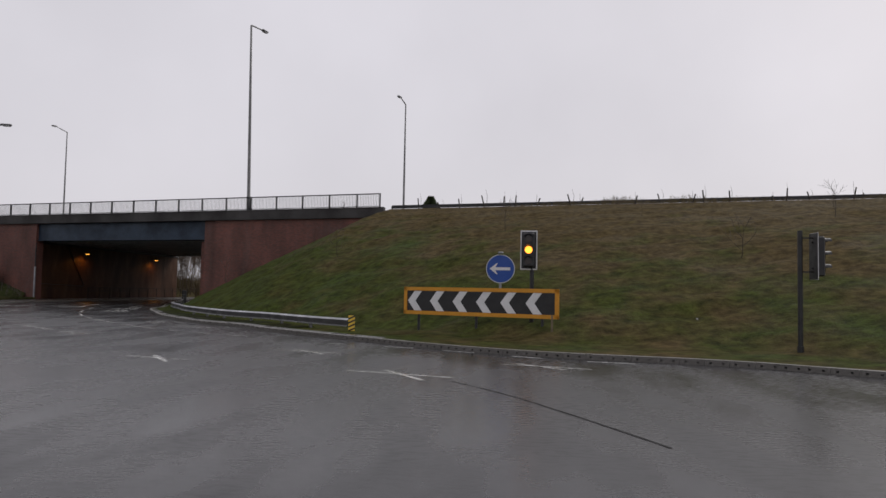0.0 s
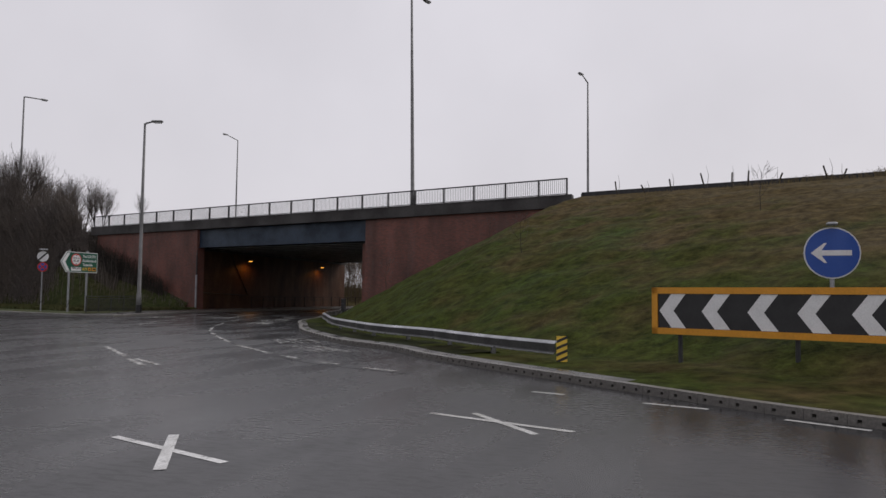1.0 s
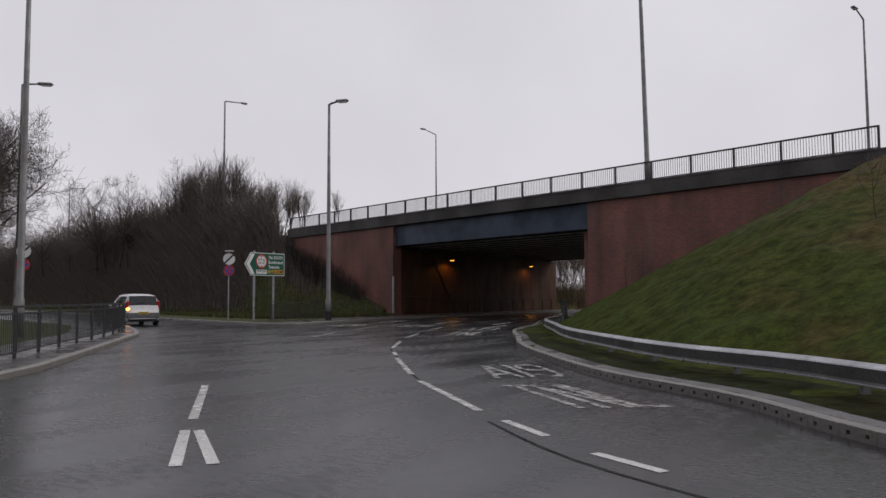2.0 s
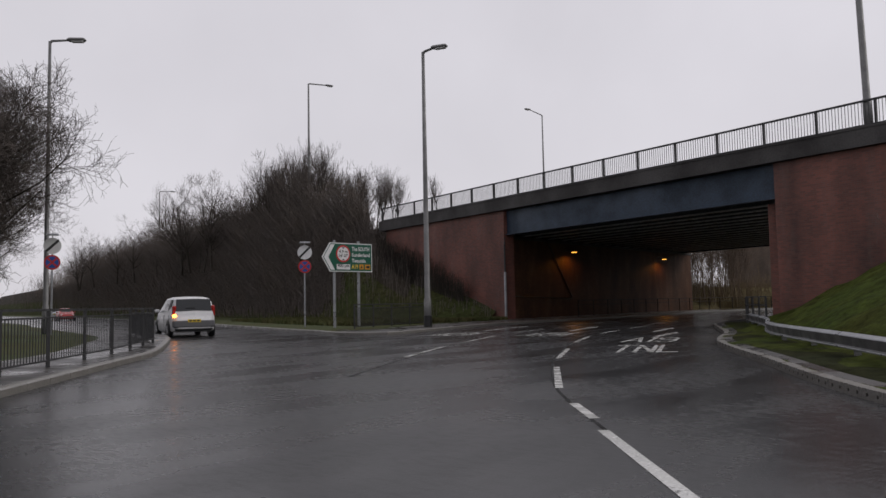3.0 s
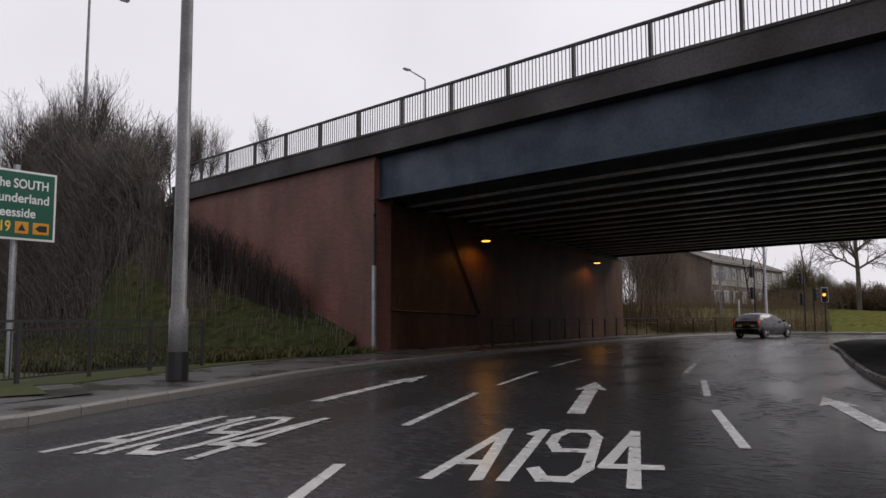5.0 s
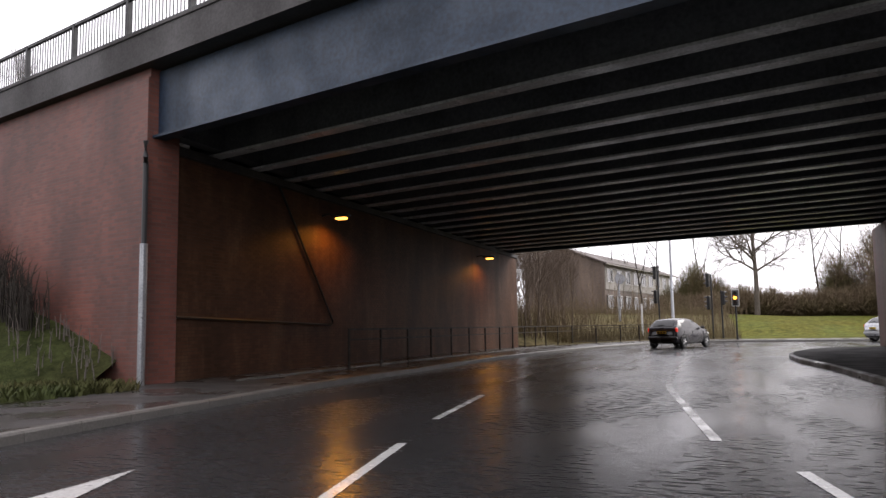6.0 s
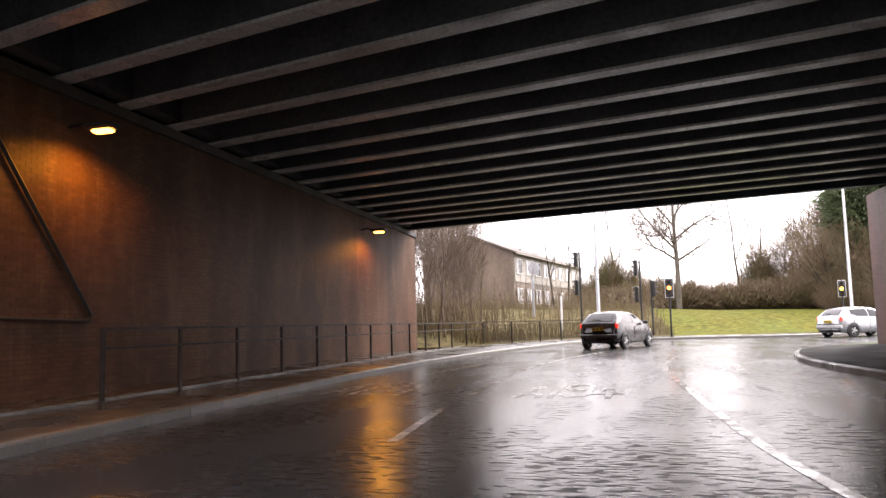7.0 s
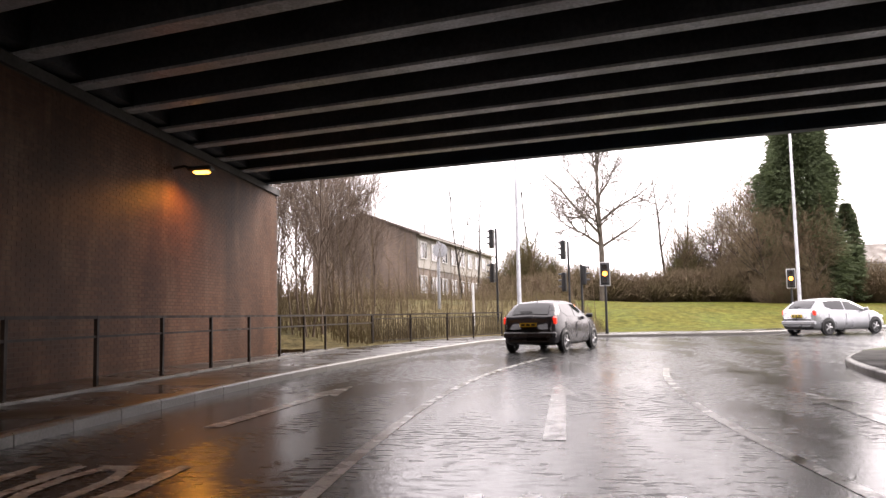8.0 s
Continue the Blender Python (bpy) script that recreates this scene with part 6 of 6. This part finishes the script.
big = forked_tree("bare_tree", 58, 13.4, ((4.4, 2.9, 0.6, 1.5), (6.2, 3.7, -0.8, 1.9), (5.4, -3.0, 0.4, 4.4), (7.2, -1.5, 1.2, 3.2), (8.0, 1.6, -0.5, 2.4), (4.6, -3.3, -0.9, 1.7), (9.4, -0.7, 0.4, 2.6), (9.9, 0.9, 0.8, 2.3), (6.6, 0.6, 2.6, 2.4), (5.2, -0.5, -2.6, 2.2)), "tall bare tree with wide forked limbs")
place(big, [(-23.4, 114.5, 1.2, 0.13, 1.0)])
FAR_TREES = ((-37.8, 122, 0.68), (-36.6, 124, 0.68), (-33.9, 122, 0.86), (-32.8, 122, 0.86), (-28.0, 122, 0.88), (-17.8, 122, 0.9), (-16.3, 124, 0.86), (-13.2, 121, 0.74), (-14.0, 123, 0.7))
OLIVE = ((-29.0, 121, 1.0), (-26.8, 121.5, 0.75), (-24.6, 122.5, 0.6), (-31.2, 120, 0.6), (-22.0, 124, 0.55), (-19.2, 125, 0.5), (-16.2, 122.5, 0.95))
far = bare_tree("bare_tree", 61, 13, 0.14, (7, 4), 0.14, "distant slender bare tree against the sky", bole=0.92)
place(far, [(x, y, 1.2, rr.uniform(0, 6), sc) for x, y, sc in FAR_TREES])


def conifer(name, seed, height, width, clumps, label):
    rng = random.Random(seed)
    t = thing(name, label, "tree", "conifers")
    part("trunk", Geo().tube([(0, 0, -0.2), (0, 0, height * 0.9)], [height * 0.018, 0.03], 7, False), BARK, t)
    g = Geo()
    for i in range(clumps):
        f = rng.random() ** 0.75
        z = height * (0.03 + 0.97 * f)
        a = rng.uniform(0, 6.2832)
        lump = 0.74 + 0.4 * noise.noise(Vector((math.cos(a) * 1.6, math.sin(a) * 1.6, z * 0.45 + seed)))
        rad = width / 2 * (1 - f ** 2.0) ** 0.75 * lump * rng.uniform(0.45, 1.06) * (1.16 if rng.random() < 0.1 else 1.0) + 0.12
        c = Vector((math.cos(a) * rad, math.sin(a) * rad, z))
        out = Vector((math.cos(a), math.sin(a), rng.uniform(-0.55, 0.35))).normalized()
        sd = out.cross(Vector((0, 0, 1))).normalized()
        L = rng.uniform(0.16, 0.42) * (0.5 + height / 30)
        for k in range(4):
            tw = sd * rng.uniform(-0.6, 0.6) + Vector((0, 0, rng.uniform(-0.4, 0.3)))
            e = c + (out + tw) * L
            wv = (out.cross(tw + Vector((0.1, 0.05, 0.3)))).normalized() * L * 0.17
            b0 = c - out * L * 0.3
            g.add([b0, c + wv + tw * L * 0.3, e, c - wv + tw * L * 0.3], [(0, 1, 2, 3)])
    part("crown", g, NEEDLE, t, "dark green needles")
    return t


place(conifer("conifer", 3, 15.6, 7.6, 34000, "tall dense dark green conifer"), [(-9.0, 118.0, 1.4, 0, 1.0)])
place(conifer("conifer", 5, 9.0, 3.4, 7000, "shorter green conifer beside the road"), [(-5.6, 118.5, 1.4, 0, 0.8)])


def shrub(name, seed, height, width, stems, label, mat, group="shrubs"):
    rng = random.Random(seed)
    t = thing(name, label, "shrub", group)
    g = Geo()
    for i in range(stems):
        a, l = rng.uniform(0, 6.2832), rng.random() ** 0.6
        h = height * math.sqrt(max(0.05, 1 - (l * 0.85) ** 2)) * rng.uniform(0.5, 1.15)
        e = Vector((math.cos(a) * l * width / 2, math.sin(a) * l * width / 2, h))
        b = Vector((e.x * 0.25, e.y * 0.25, 0))
        mid = b.lerp(e, 0.55) + Vector((rng.uniform(-0.2, 0.2), rng.uniform(-0.2, 0.2), rng.uniform(0, 0.3)))
        g.tube([b, mid, e], [0.022, 0.016, 0.006], 3, False)
        for q in range(4):
            c = mid.lerp(e, rng.random())
            g.tube([c, c + Vector((rng.uniform(-0.5, 0.5), rng.uniform(-0.5, 0.5), rng.uniform(-0.1, 0.6))) * height * 0.2], [0.01, 0.004], 3, False)
    part("crown", g, mat, t)
    return t


bushy = bare_tree("bushy_tree", 83, 10.0, 0.1, (18, 10, 7), 0.1, "twiggy brown bushy tree behind the mown grass", twigs=SHRUBTWIG, bole=0.7, group="bushy trees")
place(bushy, [(x, y, 1.3, rr.uniform(0, 6), sc) for x, y, sc in ((-13.2, 122, 0.95), (-11.6, 121, 1.1), (-10.0, 123, 1.25), (-10.2, 118.5, 1.0), (-9.4, 116.5, 0.75), (-11.2, 119.8, 1.1), (-14.6, 123, 0.8), (-16.4, 122.5, 0.75), (-12.4, 119, 0.7), (-11.8, 116.2, 0.82), (-10.3, 115.4, 0.8), (-8.7, 115.2, 0.68))])
sh = shrub("shrub", 7, 5.5, 6.5, 900, "dense brown leafless shrub behind the mown grass", SHRUBTWIG)
place(sh, [(x, y, 1.0, rr.uniform(0, 6), sc) for x, y, sc in ((-13.3, 122.5, 0.85), (-11.0, 122, 1.0), (-10.0, 117.0, 0.8), (-9.6, 115.8, 0.6), (-11.4, 116.4, 0.65), (-12.0, 121, 1.0), (-15.0, 123.5, 0.7))])
olive = shrub("shrub", 19, 5.6, 4.6, 1300, "rounded olive-brown twiggy bush behind the rough grass", GREENTWIG)
place(olive, [(x, y, 1.4, rr.uniform(0, 6), sc) for x, y, sc in OLIVE])
hedge = shrub("shrub", 9, 2.0, 5.0, 1000, "low clipped brown hedge section", SHRUBTWIG, "hedge")
place(hedge, [(-30 + 2.2 * i, 118.5 + 0.17 * i, 1.3, rr.uniform(0, 6), rr.uniform(1.25, 1.6)) for i in range(17)])
# ---- houses ----


def house(x, y, turn, length, depth, eave, ridge, base, label, bays):
    """A two-storey terrace: gable end first, its long side to the right."""
    t = thing("house", label, "house", "houses", at=Matrix.Translation((x, y, base)) @ Matrix.Rotation(turn, 4, "Z"))
    wl_ = Geo().prism([(0, 0), (length, 0), (length, depth), (0, depth)], -1.0, eave)
    wl_.add([(0, 0, eave), (0, depth, eave), (0, depth / 2, ridge), (length, 0, eave), (length, depth, eave), (length, depth / 2, ridge)], [(0, 2, 1), (3, 4, 5)])
    wall = part("wall", wl_, HOUSEBRICK, t, "brown brick wall")
    wall_uv(wall)
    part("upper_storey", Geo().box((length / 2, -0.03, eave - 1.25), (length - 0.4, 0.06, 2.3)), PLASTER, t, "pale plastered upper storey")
    rf = Geo()
    for sgn in (0, 1):
        y0, y1 = (-0.35, depth / 2) if not sgn else (depth + 0.35, depth / 2)
        z0_ = eave - 0.12
        rf.add([(-0.3, y0, z0_), (length + 0.3, y0, z0_), (length + 0.3, y1, ridge + 0.06), (-0.3, y1, ridge + 0.06), (-0.3, y0, z0_ + 0.14), (length + 0.3, y0, z0_ + 0.14), (length + 0.3, y1, ridge + 0.2), (-0.3, y1, ridge + 0.2)],
               [(0, 1, 2, 3), (7, 6, 5, 4), (0, 4, 5, 1), (1, 5, 6, 2), (2, 6, 7, 3), (3, 7, 4, 0)])
    part("roof", rf, ROOF, t, "brown tiled roof")
    part("gutter", Geo().box((length / 2, -0.4, eave - 0.12), (length + 0.6, 0.12, 0.1)), PLASTER, t)
    for fl in range(2):
        for i in range(bays):
            cx, cz = (i + 0.5) * length / bays, 1.35 + fl * (eave - 2.45)
            wnd = part("window", Geo().box((cx, -0.05, cz), (1.5, 0.08, 1.2)), PANE, t, "dark window pane")
            fr_ = Geo()
            for ox, oz, sx, sz in ((0, 0.6, 1.6, 0.08), (0, -0.6, 1.6, 0.08), (-0.76, 0, 0.08, 1.2), (0.76, 0, 0.08, 1.2), (0.1, 0, 0.06, 1.2)):
                fr_.box((cx + ox, -0.085, cz + oz), (sx, 0.06, sz))
            part("frame", fr_, DULLWHITE, wnd, "dull white window frame")
    return t


d_ = Vector((-32.6 + 36.25, 137 - 113.0))
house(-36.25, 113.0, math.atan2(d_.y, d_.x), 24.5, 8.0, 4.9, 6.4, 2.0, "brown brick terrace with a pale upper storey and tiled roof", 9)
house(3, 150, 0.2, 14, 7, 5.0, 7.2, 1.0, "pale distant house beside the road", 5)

# ---- signals beyond the bridge ----
signal(-24.72, 95.0, -27.5, 58.0, [(0, 2.32, 0, "amber")], 3.3, "black traffic light with white border showing amber")
signal(-13.9, 104.5, -27.5, 58.0, [(0, 2.25, 0, "amber")], 3.3, "black traffic light with white border by a pale lamp post")
signal(-29.65, 96.5, -50.0, 90.0, [(-0.3, 4.25, -0.6, ""), (-0.3, 2.6, -0.6, "")], 5.2, "tall black traffic light with two hooded heads", board=False)
signal(-26.25, 97.0, -50.0, 90.0, [(-0.3, 3.65, -0.6, ""), (-0.3, 2.1, -0.6, "")], 4.5, "tall black traffic light with two hooded heads seen sideways", board=False)
signal(-25.65, 97.3, -10.0, 90.0, [(0.0, 2.4, 0.4, "")], 3.4, "short black traffic light turned away", board=False)
pst = thing("sign_post", "white painted post with a small round sign", "sign post", at=facing(-30.2, 96.4, -27.5, 60))
part("pole", Geo().tube([(-0.6, 0, 0.1), (-0.6, 0, 2.6)], 0.06, 8), WHITE, pst)
pst = thing("sign_post", "pale pole with a round sign seen edge on", "sign post", at=facing(-33.2, 102.0, -27.5, 60))
part("pole", Geo().tube([(0, 0, 0.1), (0, 0, 5.2)], 0.09, 8), GALV, pst)
part("disc", Geo().prism(ringshape(0.1, 4.7, 0.4), 0.1, 0.12, UPRIGHT), GALV, pst)

# ---- crest of the eastern bank ----
crest = thing("safety_barrier", "low steel safety barrier along the top of the bank", "crash barrier")
line = [bp(s, 0.9).to_2d() for s in np.arange(15.4, 95, 1.6)]
part("rail", ribbon(ribbon(Geo(), line, [(0, 7.28), (0.04, 7.31), (0.04, 7.36), (0, 7.4), (0.04, 7.44), (0.04, 7.49), (0, 7.52)]), line, [(-0.01, 7.52), (-0.01, 7.28)]), RAIL, crest)
for i, p in enumerate(line):
    if i % 2 == 0:
        part("post", Geo().box((p.x, p.y, 7.2), (0.09, 0.09, 0.5)), RAIL, crest)
rng = random.Random(17)
for i in range(42):
    s = 18 + i * 1.45 + rng.uniform(-0.6, 0.6)
    w = bp(s, -0.5 + rng.uniform(-0.8, 0.3))
    h = rng.uniform(0.6, 1.1)
    t = thing("sapling_stake", "thin weathered stake with a bare sapling on the crest", "stake", "sapling stakes", at=Matrix.Translation((w.x, w.y, 6.95)))
    lx, ly = rng.uniform(-0.25, 0.25), rng.uniform(-0.2, 0.2)
    part("stake", Geo().tube([(0, 0, 0), (lx, ly, h * 0.8)], 0.042, 5), BARK, t)
    part("sapling", Geo().tube([(0.08, 0, 0), (0.1 - lx * 0.3, 0.05, h * 0.7), (0.05, 0.1, h * 1.15)], [0.015, 0.01, 0.004], 4), TWIG, t)
small = bare_tree("sapling", 71, 2.6, 0.025, (8, 4), 0.15, "small bare planted sapling on the grassy bank", bole=0.9, group="saplings")


def on_crest(rng):
    along = 19 + 76 * rng.random()
    w = bp(along, rng.uniform(-0.7, 0.5))
    patch = noise.noise(Vector((along * 0.35, 2.7, 0.0)))
    return w.x, w.y, 7.0, min(1.0, (along - 17) / 12) * max(0.35, 0.75 + 0.8 * patch)


thicket("crest_grass", "ragged straw-coloured grass along the crest of the bank", 5200, 91, on_crest, STRAW, 0.25, 0.6, 0.012, category="grass", spread_=0.5)


def bank_at(f, k):
    i = int(f * (len(EAST_ROWS) - 1))
    j = k * 60
    j0 = min(59, int(j))
    return Vector(EAST_ROWS[i][j0]).lerp(Vector(EAST_ROWS[i][j0 + 1]), j - j0)


place(small, [(*bank_at(f, k), rng.uniform(0, 6), sc) for f, k, sc in ((0.13, 0.45, 0.65), (0.22, 0.62, 0.4), (0.3, 0.75, 0.3), (0.36, 0.55, 0.6), (0.42, 0.7, 0.35), (0.5, 0.6, 0.6), (0.27, 0.4, 0.6), (0.46, 0.35, 0.6))])


def tufts(name, label, count, seed, sampler, mat, lo, hi):
    rng = random.Random(seed)
    g = Geo()
    for i in range(count):
        p, k = sampler(rng)
        for q in range(4):
            a, l = rng.uniform(0, 6.2832), rng.uniform(lo, hi) * k
            o = Vector((rng.uniform(-0.12, 0.12), rng.uniform(-0.12, 0.12), -0.03))
            w = Vector((math.cos(a + 1.5), math.sin(a + 1.5), 0)) * 0.03
            tip_ = Vector((math.cos(a) * l * 0.6, math.sin(a) * l * 0.6, l))
            b = p + o
            g.add([b - w, b + w, b + tip_ * 0.6 + w * 0.7 + Vector((0, 0, l * 0.12)), b + tip_], [(0, 1, 2, 3)])
    return structure(name, g, mat, label, "grass", "stuff")


def on_verge(rng):
    x = -34 - rng.random() ** 1.4 * 22
    y0_ = float(np.interp(x, [-57, -41, -36, -33], [50, 43.6, 42.0, 43.2]))
    y1_ = float(np.interp(x, [-60, -46, -41, -38, -34.5], [57, 52.5, 51.5, 52.2, 53.2]))
    return Vector((x, y0_ + (y1_ - y0_) * rng.random(), 0.16)), 1.0


tufts("grass_tufts", "rough wet grass on the verge behind the signs", 9000, 9, on_verge, VERGEBLADE, 0.08, 0.26)

# bare stones on the bank
rng = random.Random(29)
for i in range(9):
    cx, cy = 11.5 + i * 0.2 + rng.uniform(-0.1, 0.1), 14.75 - i * 0.12 + rng.uniform(-0.25, 0.25)
    r = rng.uniform(0.12, 0.26)
    outline_ = [(r * rng.uniform(0.7, 1.1) * math.cos(6.2832 * q / 7), r * 0.7 * rng.uniform(0.7, 1.1) * math.sin(6.2832 * q / 7)) for q in range(7)]
    t = thing("stone", "flat grey stone lying bare on the grass bank", "stone", "bare stones", at=Matrix.Translation((cx, cy, 0.72 + 0.12 * (cy - 14.3))) @ Matrix.Rotation(0.25, 4, "X"))
    part("slab", Geo().prism(outline_, -0.12, rng.uniform(0.03, 0.1)), STONE, t)


# ---- kerb stones ----
def kerb_stones(name, line, flip, label):
    """A kerb of separate stones, 0.9 m long with narrow joints."""
    t = thing(name, label, "kerb", kind="structure")
    pts = spread(line, 0.9)
    for i in range(len(pts) - 1):
        a, b = (pts[i], pts[i + 1])
        d = b - a
        L = d.length - 0.012
        g = Geo().prism([(o * flip, z) for o, z in ((0.0, -0.08), (0.0, 0.1), (0.025, 0.124), (0.15, 0.126), (0.15, -0.08))][::flip], 0, L)
        m = Matrix.Translation((a.x, a.y, 0)) @ Matrix.Rotation(math.atan2(d.y, d.x), 4, "Z") @ Matrix(((0, 0, 1, 0.006), (1, 0, 0, 0), (0, 1, 0, 0), (0, 0, 0, 1)))
        o = new("kerb_stone", g.mesh("kerb_stone", KERB))
        o.parent, o.matrix_basis = t, m
    return t


kerb_stones("kerb_corner", WEST_KERB[4:31], 1, "wet grey concrete kerb stones beside the footway")
kerb_stones("kerb_entry", SOUTH_KERB[1:11], 1, "wet grey concrete kerb stones along the entry road")

# ---- bricks of the long abutment ----
d = (LEFT_FAR - LEFT_NEAR - Vector((-0.02, 0.72)))
base = LEFT_NEAR + Vector((-0.02, 0.72))
u = d.normalized()
out = Vector((u.y, -u.x))
wall_m = Matrix(((u.x, out.x, 0, base.x), (u.y, out.y, 0, base.y), (0, 0, 1, 0), (0, 0, 0, 1)))
single = Geo().box((0, 0.0, 0), (0.215, 0.006, 0.065)).mesh("brick", BRICK_ONE)
many = Geo()
for row in range(65):
    z = 0.04 + 0.075 * row
    for col in range(int(d.length / 0.225)):
        x = 0.1125 + 0.225 * col + (0.1125 if row % 2 else 0.0)
        if x > d.length - 0.11 or z > 4.86:
            continue
        if 14.0 < x < 18.5 and 1.2 < z < 2.33:
            o = new("brick", single)
            o.parent, o.matrix_basis = west_abutment, wall_m @ Matrix.Translation((x, 0, z))
        else:
            h = 0.003 + 0.001 * noise.noise(Vector((x * 7, z * 9, 0)))
            p = [wall_m @ Vector((x + a, y, z + b)) for y in (-0.003, h) for a, b in ((-0.1075, -0.0325), (0.1075, -0.0325), (0.1075, 0.0325), (-0.1075, 0.0325))]
            many.add(p, [(4, 5, 6, 7), (0, 1, 5, 4), (1, 2, 6, 5), (2, 3, 7, 6), (3, 0, 4, 7)])
courses = part("brick_courses", many, BRICK_MANY, west_abutment)
courses["kind"] = "stuff"
west_abutment.data.materials[0] = MORTAR
